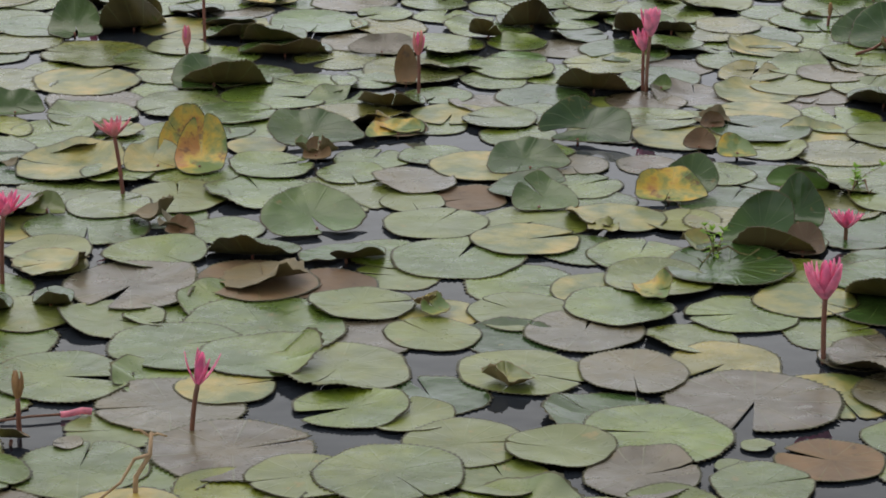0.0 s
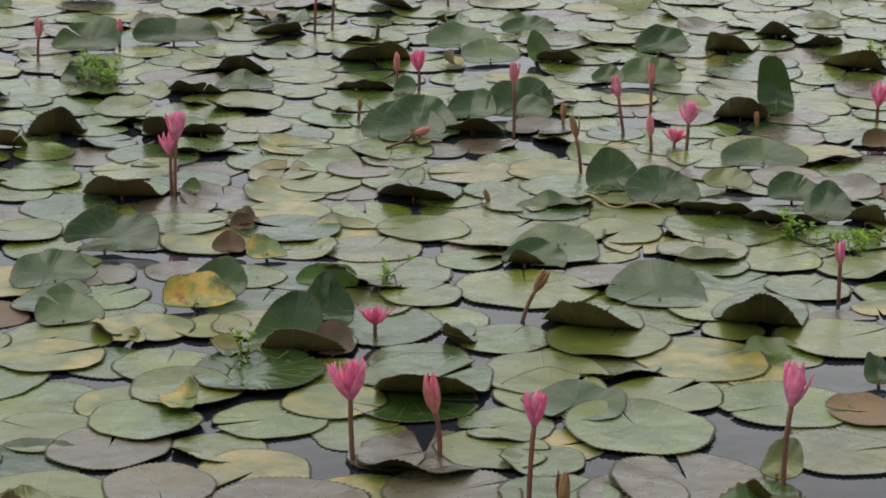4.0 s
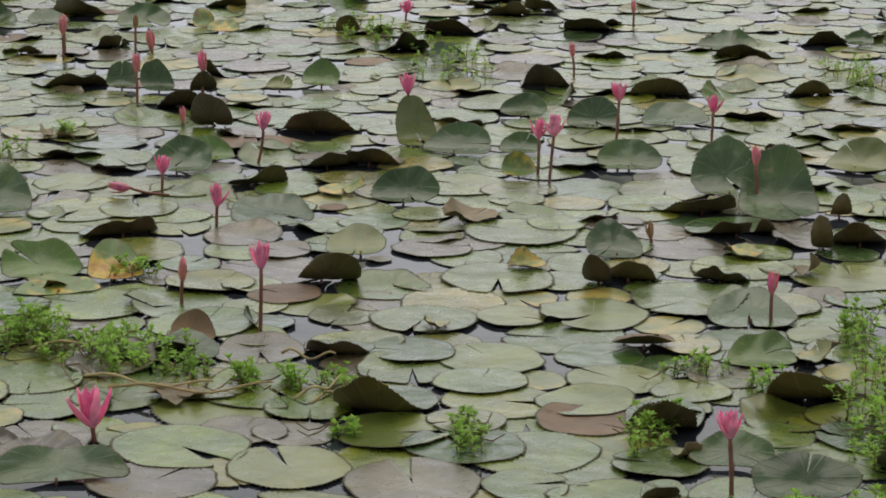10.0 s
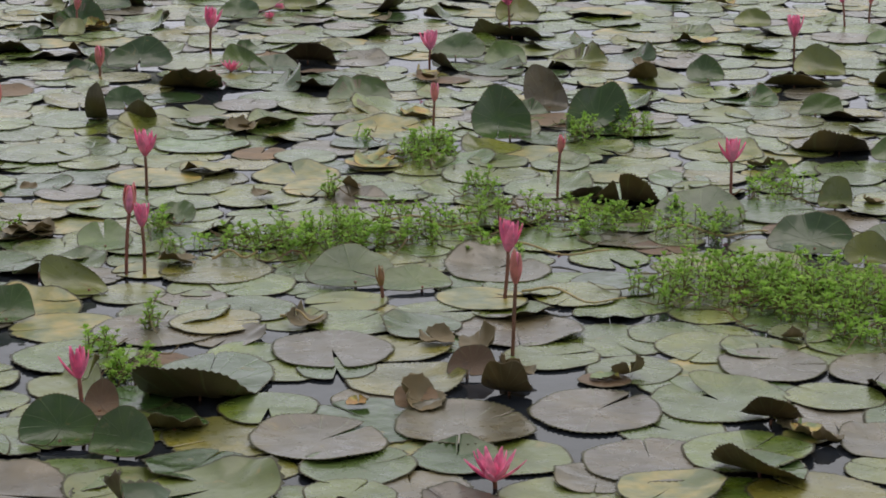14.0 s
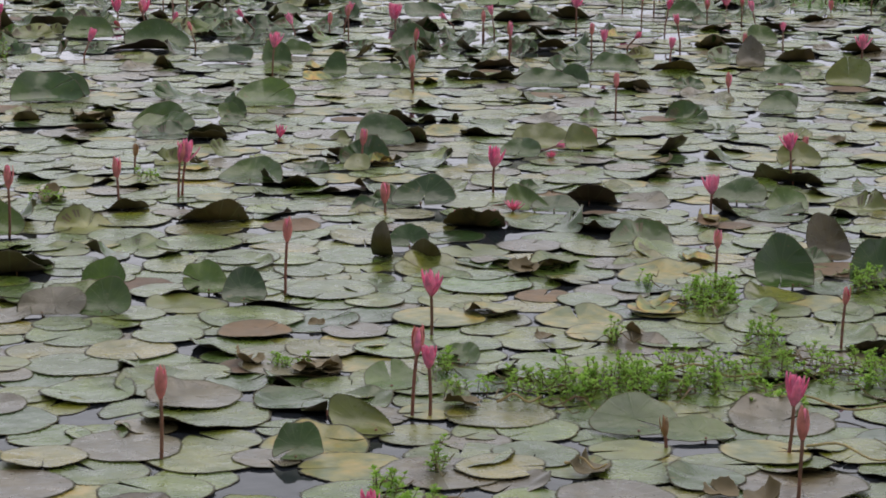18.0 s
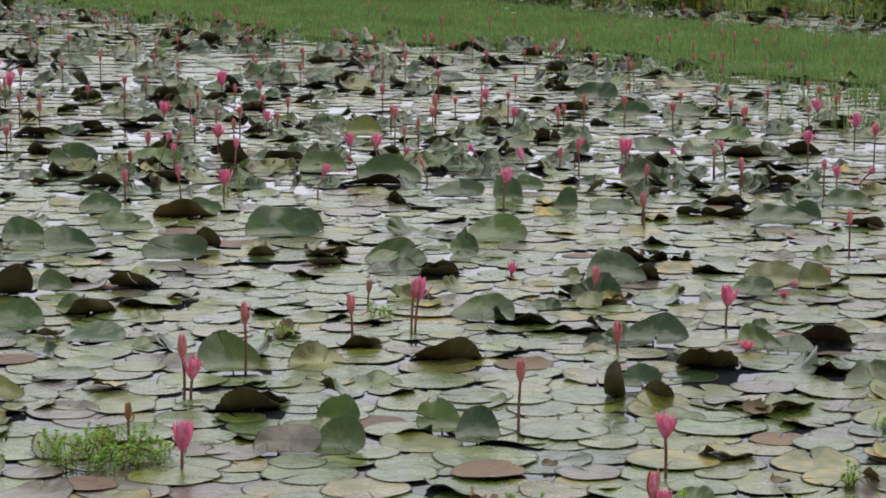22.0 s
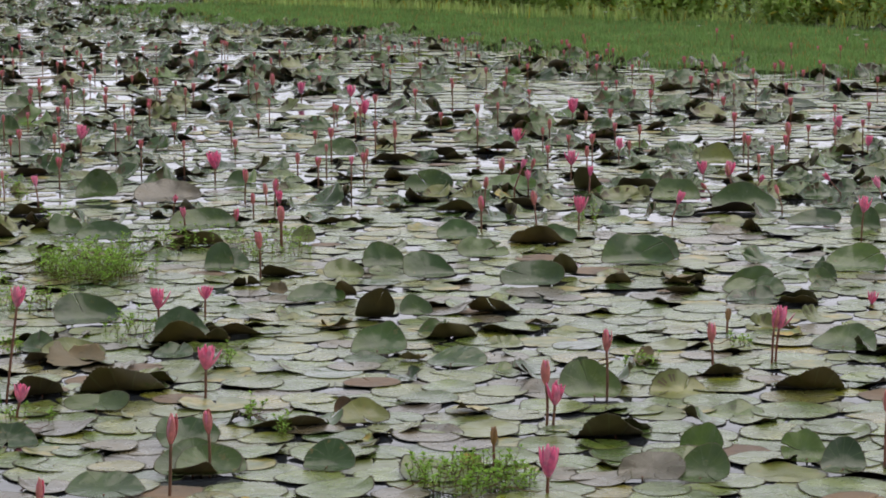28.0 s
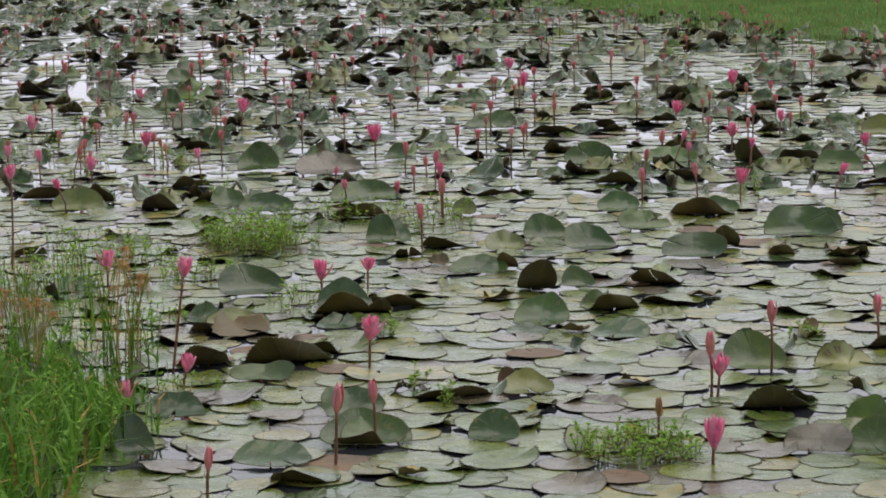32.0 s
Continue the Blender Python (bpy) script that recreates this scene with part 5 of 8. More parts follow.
risen(1.275, 8.930, 0.103, 0.122, 93, 30, -0.72, 0, -0.01, "deep")
risen(0.726, 9.712, 0.133, 0.170, 76, 40, -0.63, 0, 0.13, "deep")
risen(1.072, 9.823, 0.157, 0.155, 87, 35, -0.69, 0, 0.11, "deep")
risen(1.511, 9.951, 0.110, 0.077, 275, 50, 0.36, 0, 0.20, "brown")
risen(1.805, 9.381, 0.154, 0.114, 266, 44, 0.37, 0, 0.10, "glossy")
risen(1.698, 8.864, 0.114, 0.072, 258, 40, 0.16, -10, 0.02, "deep")
risen(1.817, 8.764, 0.041, 0.083, 72, 65, -0.49, 0, 0.16, "deep")
risen(1.754, 8.123, 0.136, 0.225, 91, 30, -0.49, 12, 0.02, "glossy")
risen(1.984, 8.384, 0.088, 0.143, 81, 42, -0.62, 0, -0.09, "glossy")
risen(2.172, 8.376, 0.122, 0.172, 86, 42, -0.74, 0, -0.09, "glossy")
risen(2.445, 9.277, 0.048, 0.132, 90, 70, -0.53, -10, -0.11, "deep")
risen(2.499, 9.270, 0.099, 0.077, 253, 48, 0.13, 0, 0.12, "glossy")
risen(2.171, 9.583, 0.145, 0.169, 76, 35, -0.52, 0, 0.17, "deep")
risen(2.241, 9.303, 0.108, 0.165, 96, 40, -0.48, 0, 0.09, "deep")
risen(2.494, 9.828, 0.103, 0.103, 79, 40, -0.54, 0, 0.12, "deep")
risen(2.753, 8.832, 0.109, 0.149, 79, 48, -0.67, 0, 0.08, "deep")
risen(2.592, 8.872, 0.059, 0.087, 68, 45, -0.60, 0, -0.10, "deep")
risen(2.914, 9.367, 0.100, 0.154, 69, 48, -0.78, 20, 0.05, "glossy")
risen(3.200, 9.374, 0.100, 0.118, 246, 55, 0.35, 0, 0.23, "lime")
risen(3.479, 9.645, 0.101, 0.083, 236, 54, 0.40, 0, 0.02, "green")
risen(3.600, 9.434, 0.094, 0.088, 263, 46, 0.39, 0, 0.18, "green")
risen(3.586, 9.005, 0.137, 0.102, 236, 44, 0.29, 0, 0.03, "glossy")
risen(3.076, 8.344, 0.064, 0.209, 69, 76, -0.48, 0, 0.17, "glossy")
risen(2.913, 8.243, 0.102, 0.111, 259, 60, 0.24, -32, 0.22, "glossy")
risen(2.799, 7.602, 0.132, 0.143, 77, 22, -0.44, 0, -0.00, "deep")
risen(2.251, 7.377, 0.081, 0.149, 78, 60, -0.51, 0, 0.09, "glossy")
risen(2.363, 7.186, 0.112, 0.169, 90, 46, -0.66, 0, -0.06, "glossy")
risen(2.599, 7.329, 0.079, 0.095, 64, 42, -0.69, 0, 0.07, "lime")
risen(2.491, 7.077, 0.129, 0.091, 242, 46, 0.14, 0, 0.16, "deep")
risen(2.758, 7.171, 0.078, 0.117, 77, 48, -0.58, 0, 0.07, "glossy")
risen(2.791, 6.945, 0.068, 0.152, 60, 58, -0.61, -14, 0.02, "glossy")
risen(2.647, 6.928, 0.128, 0.078, 244, 44, 0.39, 0, 0.15, "glossy")
risen(2.895, 6.893, 0.072, 0.086, 236, 50, 0.18, 0, 0.14, "green")
risen(1.813, 6.610, 0.056, 0.060, 252, 62, 0.29, 0, 0.03, "glossy")
risen(1.910, 6.674, 0.127, 0.201, 71, 16, -0.49, 0, -0.10, "deep")
risen(1.860, 6.040, 0.126, 0.142, 241, 48, 0.16, -8, 0.05, "green")
risen(2.289, 5.997, 0.120, 0.142, 243, 48, 0.31, 6, 0.17, "green")
risen(2.094, 6.221, 0.132, 0.197, 74, 18, -0.47, 0, -0.09, "deep")
risen(2.019, 4.951, 0.043, 0.101, 56, 72, -0.70, 8, -0.07, "lime")
risen(1.939, 4.762, 0.063, 0.088, 250, 60, 0.35, 0, 0.08, "glossy")
risen(1.674, 5.411, 0.118, 0.148, 64, 12, -0.50, 0, 0.15, "deep")
risen(2.448, 5.512, 0.030, 0.084, 84, 60, -0.55, 0, 0.14, "glossy")
risen(1.521, 5.950, 0.029, 0.039, 249, 55, 0.15, 15, 0.09, "green")
risen(-7.158, 8.608, 0.115, 0.177, 138, 50, -0.63, -15, 0.10, "lime")
risen(-7.067, 8.293, 0.152, 0.098, 310, 44, 0.19, 0, 0.00, "deep")
risen(-6.767, 8.636, 0.164, 0.096, 291, 50, 0.41, 8, 0.10, "glossy")
risen(-6.367, 8.419, 0.126, 0.083, 317, 44, 0.40, -18, 0.18, "green")
risen(-6.172, 8.474, 0.077, 0.071, 325, 40, 0.12, 0, 0.19, "green")
risen(-6.561, 7.828, 0.093, 0.138, 124, 40, -0.74, 22, -0.08, "deep")
risen(-6.034, 7.339, 0.156, 0.125, 320, 46, 0.39, -14, 0.02, "brown")
risen(-5.765, 7.359, 0.107, 0.136, 125, 40, -0.77, 0, 0.16, "deep")
risen(-5.806, 7.520, 0.061, 0.069, 298, 55, 0.14, 0, 0.25, "brown")
risen(-5.940, 7.827, 0.112, 0.154, 137, 46, -0.71, 0, -0.08, "glossy")
risen(-7.513, 9.531, 0.110, 0.117, 131, 36, -0.41, 0, 0.01, "deep")
risen(-7.367, 10.063, 0.091, 0.135, 140, 44, -0.74, 0, 0.14, "deep")
risen(-7.685, 10.063, 0.040, 0.135, 113, 70, -0.59, 0, -0.09, "deep")
risen(-6.774, 9.642, 0.099, 0.059, 297, 40, 0.23, 10, 0.11, "deep")
risen(-6.058, 9.042, 0.155, 0.104, 321, 50, 0.38, -6, 0.05, "green")
risen(-5.857, 9.096, 0.069, 0.134, 124, 56, -0.75, 0, 0.17, "deep")
risen(-5.689, 9.129, 0.069, 0.156, 121, 60, -0.46, -15, -0.11, "deep")
risen(-5.393, 8.840, 0.109, 0.120, 300, 50, 0.24, -22, 0.15, "deep")
risen(-5.503, 9.176, 0.054, 0.133, 306, 66, -0.52, 0, 0.01, "brown")
risen(-6.488, 9.982, 0.084, 0.108, 315, 55, 0.25, 15, 0.21, "deep")
risen(-7.184, 10.768, 0.182, 0.107, 287, 52, 0.25, -12, 0.20, "dead")
risen(-6.689, 10.541, 0.128, 0.199, 116, 50, -0.75, 0, -0.03, "glossy")
risen(-7.163, 10.432, 0.101, 0.134, 138, 40, -0.74, 10, -0.10, "deep")
risen(-5.059, 8.540, 0.081, 0.166, 290, 72, -0.61, 0, 0.03, "lime")
risen(-4.650, 8.626, 0.178, 0.118, 285, 54, 0.21, 0, 0.04, "green")
risen(-4.738, 7.752, 0.114, 0.185, 105, 46, -0.63, 0, -0.01, "glossy")
risen(-4.721, 8.005, 0.074, 0.121, 137, 42, -0.44, 0, -0.06, "deep")
risen(-6.435, 10.720, 0.057, 0.116, 140, 50, -0.46, 0, 0.06, "yellow")
risen(-6.272, 10.615, 0.084, 0.113, 110, 35, -0.76, 0, 0.16, "yellow")
risen(-5.114, 9.527, 0.079, 0.155, 106, 52, -0.74, -15, 0.01, "deep")
risen(-6.200, 11.835, 0.086, 0.110, 292, 55, 0.16, 0, 0.05, "green")
risen(-6.448, 11.785, 0.122, 0.143, 135, 42, -0.70, 0, 0.15, "deep")
risen(-6.689, 11.362, 0.106, 0.095, 306, 46, 0.15, -22, 0.09, "glossy")
risen(-5.725, 10.892, 0.056, 0.115, 296, 60, -0.56, 0, 0.22, "green")
risen(-5.273, 11.102, 0.153, 0.116, 278, 54, 0.41, 0, 0.00, "brown")
risen(-5.486, 12.217, 0.112, 0.136, 300, 60, 0.24, -28, 0.01, "brown")
risen(-5.264, 11.773, 0.125, 0.083, 295, 46, 0.35, 0, 0.15, "deep")
risen(-5.164, 12.007, 0.105, 0.099, 277, 50, 0.14, 0, 0.10, "green")
risen(-4.712, 11.497, 0.126, 0.115, 290, 48, 0.35, 24, 0.03, "green")
risen(-4.893, 10.325, 0.088, 0.135, 132, 52, -0.77, 0, 0.05, "deep")
risen(-4.238, 9.951, 0.105, 0.132, 297, 60, 0.20, 15, 0.10, "brown")
risen(-4.181, 8.600, 0.076, 0.209, 120, 62, -0.45, -10, 0.08, "lime")
risen(-3.980, 8.508, 0.128, 0.173, 98, 36, -0.55, 0, -0.06, "glossy")
risen(-4.064, 9.306, 0.092, 0.127, 98, 46, -0.56, 0, 0.03, "deep")
risen(-3.706, 9.215, 0.102, 0.158, 107, 48, -0.48, 0, 0.00, "glossy")
risen(-4.201, 8.987, 0.116, 0.074, 298, 44, 0.23, 0, 0.05, "green")
risen(-4.170, 8.185, 0.119, 0.095, 283, 50, 0.26, 18, 0.09, "brown")
risen(-4.281, 8.062, 0.086, 0.082, 310, 52, 0.23, 0, 0.12, "deep")
risen(-4.947, 6.903, 0.136, 0.245, 116, 46, -0.71, 0, -0.11, "deep")
risen(-3.769, 7.675, 0.117, 0.163, 103, 44, -0.71, 0, 0.12, "glossy")
risen(-5.437, 6.594, 0.063, 0.114, 145, 62, -0.54, 0, 0.15, "lime")
risen(-5.085, 6.064, 0.136, 0.189, 135, 30, -0.47, 0, 0.05, "glossy")
risen(-4.931, 6.256, 0.124, 0.172, 123, 36, -0.44, 0, -0.08, "glossy")
risen(-4.861, 6.056, 0.071, 0.110, 137, 62, -0.63, 0, 0.06, "lime")
risen(-4.295, 5.657, 0.111, 0.225, 109, 62, -0.52, -6, 0.00, "glossy")
risen(-4.280, 6.257, 0.125, 0.162, 126, 40, -0.65, 0, 0.01, "deep")
risen(-4.081, 6.356, 0.087, 0.166, 131, 42, -0.56, 0, 0.09, "yellow")
risen(-4.122, 6.120, 0.127, 0.098, 128, 14, -0.52, 0, -0.11, "yellow")
risen(-4.365, 6.829, 0.125, 0.092, 317, 50, 0.26, 0, 0.18, "glossy")
risen(-3.980, 7.182, 0.141, 0.252, 125, 14, -0.79, 0, 0.13, "deep")
risen(-3.548, 6.949, 0.098, 0.149, 128, 30, -0.77, 0, -0.04, "lime")
risen(-3.503, 6.610, 0.077, 0.171, 292, 58, -0.44, -38, 0.16, "green")
risen(-3.498, 5.875, 0.066, 0.094, 117, 62, -0.61, -15, 0.08, "dead")
risen(-3.439, 5.728, 0.085, 0.120, 114, 32, -0.42, 0, 0.06, "deep")
risen(-2.741, 5.539, 0.122, 0.157, 282, 54, 0.15, 26, 0.11, "green")
risen(-3.086, 5.934, 0.096, 0.072, 287, 44, 0.28, -8, 0.23, "glossy")
risen(-3.157, 4.716, 0.159, 0.129, 125, 25, -0.75, 0, 0.16, "deep")
risen(-3.261, 4.773, 0.121, 0.134, 106, 26, -0.68, 0, 0.01, "brown")
risen(-3.428, 4.866, 0.049, 0.059, 126, 40, -0.58, 0, 0.17, "brown")
risen(-3.841, 5.201, 0.052, 0.079, 117, 32, -0.73, 0, -0.07, "yellow")
risen(-2.088, 5.730, 0.037, 0.118, 284, 60, -0.66, 0, 0.15, "brown")
risen(-4.378, 7.673, 0.144, 0.062, 314, 40, 0.20, 0, 0.07, "deep")
risen(-9.931, 5.214, 0.109, 0.087, 343, 56, 0.33, 10, 0.17, "glossy")
risen(-8.194, 3.912, 0.126, 0.173, 138, 36, -0.77, 10, 0.14, "brown")
risen(-8.089, 4.099, 0.094, 0.179, 140, 42, -0.49, 0, 0.11, "deep")
risen(-8.484, 4.312, 0.088, 0.130, 139, 66, -0.59, -10, -0.02, "deep")
risen(-8.998, 4.276, 0.097, 0.082, 348, 48, 0.15, 0, 0.08, "green")
risen(-12.571, 6.446, 0.120, 0.080, 346, 46, 0.34, 0, 0.02, "green")
risen(-12.215, 6.207, 0.112, 0.069, 349, 48, 0.21, 0, 0.20, "dead")
risen(-13.456, 6.592, 0.171, 0.237, 154, 46, -0.44, 0, -0.09, "glossy")
risen(-13.494, 6.761, 0.110, 0.207, 142, 42, -0.65, -15, -0.11, "deep")
risen(-11.989, 6.545, 0.162, 0.198, 142, 38, -0.58, 0, -0.09, "deep")
risen(-11.590, 6.591, 0.119, 0.084, 315, 46, 0.22, 15, 0.10, "glossy")
risen(-12.148, 7.081, 0.071, 0.133, 154, 58, -0.66, 0, -0.09, "deep")
risen(-12.533, 7.542, 0.184, 0.250, 155, 34, -0.55, 0, -0.01, "deep")
risen(-14.504, 8.442, 0.172, 0.187, 142, 44, -0.77, 0, 0.02, "glossy")
risen(-14.100, 8.606, 0.105, 0.203, 163, 56, -0.74, 0, 0.17, "deep")
risen(-14.570, 9.044, 0.098, 0.149, 154, 50, -0.76, 0, -0.07, "deep")
risen(-13.461, 8.610, 0.073, 0.213, 155, 66, -0.44, 20, -0.10, "deep")
risen(-13.348, 8.421, 0.094, 0.117, 162, 40, -0.69, 0, 0.07, "yellow")
risen(-13.367, 8.910, 0.139, 0.150, 148, 36, -0.69, 0, 0.12, "deep")
risen(-13.323, 9.789, 0.149, 0.105, 332, 56, 0.27, -12, 0.06, "glossy")
risen(-12.938, 9.299, 0.168, 0.086, 309, 42, 0.24, 0, 0.15, "green")
risen(-12.815, 9.434, 0.131, 0.093, 333, 42, 0.26, 0, 0.11, "dead")
risen(-14.583, 9.952, 0.121, 0.254, 151, 56, -0.66, 15, 0.10, "deep")
risen(-15.393, 8.397, 0.239, 0.289, 150, 44, -0.71, 0, 0.08, "deep")
risen(-16.281, 8.331, 0.187, 0.235, 152, 48, -0.48, 0, -0.03, "deep")
risen(-18.537, 9.904, 0.143, 0.220, 157, 50, -0.45, 0, 0.09, "lime")
risen(-17.584, 10.083, 0.147, 0.098, 339, 52, 0.34, 0, 0.08, "glossy")
risen(-15.420, 8.232, 0.248, 0.102, 345, 40, 0.26, 0, 0.13, "glossy")
risen(-12.328, 9.467, 0.195, 0.214, 146, 34, -0.57, 10, -0.10, "glossy")
risen(-12.337, 9.701, 0.093, 0.168, 133, 56, -0.57, -18, -0.01, "deep")
risen(-12.759, 10.371, 0.169, 0.189, 132, 42, -0.50, 0, -0.06, "deep")
risen(-12.542, 10.700, 0.159, 0.111, 307, 50, 0.13, 8, 0.24, "glossy")
risen(-14.006, 10.774, 0.187, 0.105, 334, 52, 0.25, 0, 0.15, "brown")
risen(-11.981, 9.845, 0.138, 0.093, 320, 46, 0.22, 0, 0.18, "green")
risen(-10.691, 9.885, 0.106, 0.192, 123, 52, -0.47, 0, 0.03, "deep")
risen(-12.469, 11.314, 0.096, 0.249, 148, 66, -0.47, 0, 0.13, "brown")
risen(-12.535, 11.794, 0.144, 0.108, 333, 56, 0.19, 0, 0.18, "deep")
risen(-11.375, 11.108, 0.138, 0.247, 122, 48, -0.75, 0, 0.03, "lime")
risen(-11.706, 10.858, 0.146, 0.179, 133, 40, -0.54, 0, -0.09, "deep")
risen(-12.640, 12.549, 0.171, 0.117, 307, 52, 0.31, 12, 0.00, "green")
risen(-13.431, 12.307, 0.116, 0.209, 140, 50, -0.54, 0, 0.10, "deep")
risen(-14.097, 13.039, 0.180, 0.106, 307, 46, 0.23, 0, 0.02, "glossy")
risen(-13.578, 12.081, 0.130, 0.098, 316, 46, 0.30, 0, 0.17, "glossy")
risen(-19.662, 12.696, 0.215, 0.122, 339, 50, 0.14, 0, 0.04, "dead")
risen(-20.587, 13.634, 0.225, 0.261, 127, 46, -0.80, 0, 0.11, "glossy")
risen(-18.862, 12.852, 0.182, 0.206, 144, 44, -0.78, 0, 0.01, "deep")
risen(-18.600, 11.212, 0.113, 0.123, 311, 60, 0.26, 0, 0.20, "green")
risen(-17.495, 11.085, 0.126, 0.125, 339, 58, 0.35, 0, 0.15, "lime")
risen(-16.860, 10.384, 0.135, 0.182, 162, 42, -0.52, 0, 0.07, "deep")
risen(-18.585, 13.290, 0.208, 0.220, 159, 44, -0.81, 0, 0.18, "deep")
risen(-16.696, 12.332, 0.189, 0.198, 126, 40, -0.74, 0, -0.02, "deep")
risen(-15.679, 11.739, 0.167, 0.124, 311, 48, 0.28, -14, 0.10, "deep")
risen(-15.607, 12.249, 0.187, 0.128, 330, 54, 0.25, 0, 0.10, "deep")
risen(-16.217, 11.302, 0.171, 0.217, 163, 46, -0.75, 0, 0.15, "deep")
risen(-15.117, 13.010, 0.159, 0.208, 128, 46, -0.53, 0, 0.00, "deep")
risen(-17.163, 13.865, 0.153, 0.124, 313, 46, 0.16, 0, 0.13, "green")
risen(-9.686, 4.446, 0.135, 0.222, 162, 46, -0.74, 0, 0.13, "deep")
risen(-8.927, 4.167, 0.174, 0.098, 349, 46, 0.35, 0, 0.20, "green")
risen(-8.958, 2.448, 0.160, 0.193, 170, 38, -0.65, 0, 0.08, "deep")
risen(-9.616, 3.354, 0.105, 0.138, 168, 38, -0.45, 0, 0.01, "lime")
risen(-9.741, 3.313, 0.047, 0.097, 150, 66, -0.64, -10, 0.08, "dead")
risen(-8.834, 2.903, 0.096, 0.151, 148, 46, -0.50, 0, 0.04, "glossy")
risen(-11.143, 3.998, 0.136, 0.216, 154, 46, -0.47, 0, -0.09, "glossy")
risen(-12.136, 4.345, 0.094, 0.236, 327, 70, -0.62, -18, 0.07, "lime")
risen(-12.884, 4.496, 0.062, 0.129, 337, 64, -0.70, 15, 0.03, "brown")
risen(-12.097, 4.581, 0.083, 0.142, 160, 52, -0.82, 0, 0.17, "deep")
risen(-11.377, 4.489, 0.151, 0.107, 353, 54, 0.37, 12, 0.02, "lime")
risen(-10.650, 4.172, 0.144, 0.197, 138, 38, -0.76, 0, -0.10, "glossy")
risen(-12.039, 5.022, 0.117, 0.150, 328, 52, 0.23, 35, 0.14, "glossy")
risen(-11.927, 3.561, 0.194, 0.079, 331, 46, 0.30, 0, 0.11, "green")
risen(-11.872, 3.270, 0.141, 0.207, 177, 48, -0.64, 0, -0.05, "deep")
risen(-11.809, 3.394, 0.072, 0.077, 328, 60, 0.21, -12, 0.13, "brown")
risen(-13.532, 4.734, 0.114, 0.185, 167, 50, -0.73, -8, 0.06, "lime")
risen(-13.776, 4.459, 0.184, 0.080, 330, 44, 0.14, -18, 0.09, "deep")
risen(-15.204, 5.043, 0.080, 0.136, 143, 52, -0.50, 0, 0.07, "lime")
risen(-13.391, 5.203, 0.148, 0.213, 175, 42, -0.49, 0, 0.15, "glossy")
risen(-13.832, 5.112, 0.135, 0.213, 174, 44, -0.50, -18, 0.08, "deep")
risen(-12.817, 5.589, 0.192, 0.210, 155, 36, -0.78, 0, 0.14, "deep")
risen(-13.155, 5.960, 0.073, 0.163, 327, 62, -0.70, 0, 0.11, "deep")
risen(-12.695, 6.063, 0.081, 0.072, 324, 54, 0.14, 0, 0.07, "dead")
risen(-16.298, 6.602, 0.168, 0.100, 333, 50, 0.30, 0, 0.10, "deep")
risen(-14.873, 5.983, 0.139, 0.196, 162, 44, -0.75, 0, 0.01, "glossy")
risen(-16.420, 7.116, 0.198, 0.100, 322, 46, 0.38, 8, 0.08, "green")
risen(-14.467, 6.399, 0.203, 0.143, 334, 50, 0.22, 0, 0.22, "green")
risen(-14.476, 6.502, 0.127, 0.185, 144, 44, -0.80, 0, -0.03, "glossy")
risen(-14.023, 5.814, 0.156, 0.187, 170, 40, -0.71, 0, 0.03, "deep")
risen(-13.348, 6.520, 0.221, 0.250, 153, 44, -0.67, -8, 0.13, "glossy")
risen(-17.542, 6.892, 0.193, 0.230, 156, 42, -0.58, 0, 0.08, "deep")
risen(-17.431, 7.522, 0.195, 0.198, 152, 38, -0.56, 0, 0.01, "deep")
risen(-17.167, 8.453, 0.176, 0.108, 317, 48, 0.14, 0, 0.20, "deep")
risen(-17.149, 8.057, 0.108, 0.260, 320, 66, -0.42, 0, 0.00, "lime")
risen(-20.665, 7.231, 0.224, 0.243, 152, 42, -0.76, 0, 0.05, "deep")
risen(-19.933, 7.527, 0.232, 0.118, 323, 46, 0.35, 0, 0.02, "glossy")
risen(-20.221, 8.062, 0.182, 0.098, 328, 44, 0.21, 0, 0.11, "glossy")
risen(-16.048, 5.600, 0.157, 0.076, 347, 44, 0.17, 0, 0.13, "green")
risen(-16.169, 4.702, 0.230, 0.236, 177, 36, -0.46, -12, 0.07, "deep")
risen(-15.344, 4.356, 0.203, 0.114, 337, 50, 0.17, 0, 0.16, "deep")
risen(-14.166, 4.208, 0.118, 0.227, 158, 48, -0.44, 10, 0.12, "deep")
risen(-17.919, 4.959, 0.254, 0.274, 182, 34, -0.42, 0, -0.00, "brown")
risen(-18.629, 5.683, 0.080, 0.194, 148, 60, -0.40, 0, 0.10, "deep")
risen(-12.789, 4.283, 0.154, 0.177, 159, 38, -0.51, 0, -0.04, "deep")
risen(-9.660, 3.016, 0.204, 0.067, 348, 42, 0.42, 6, 0.08, "deep")
risen(-9.106, 1.614, 0.072, 0.178, 185, 66, -0.70, -8, 0.03, "glossy")
risen(-9.716, 1.870, 0.114, 0.163, 163, 48, -0.77, 10, -0.06, "glossy")
risen(-10.682, 2.614, 0.213, 0.142, 345, 58, 0.32, 0, 0.15, "deep")
risen(-12.609, 2.978, 0.178, 0.224, 182, 46, -0.61, 0, 0.11, "glossy")
risen(-11.573, 2.609, 0.149, 0.172, 159, 42, -0.69, 0, 0.06, "lime")
risen(-11.586, 2.460, 0.099, 0.063, 336, 52, 0.37, 0, 0.01, "deep")
risen(-10.765, 2.275, 0.131, 0.113, 362, 60, 0.26, 0, 0.25, "dead")
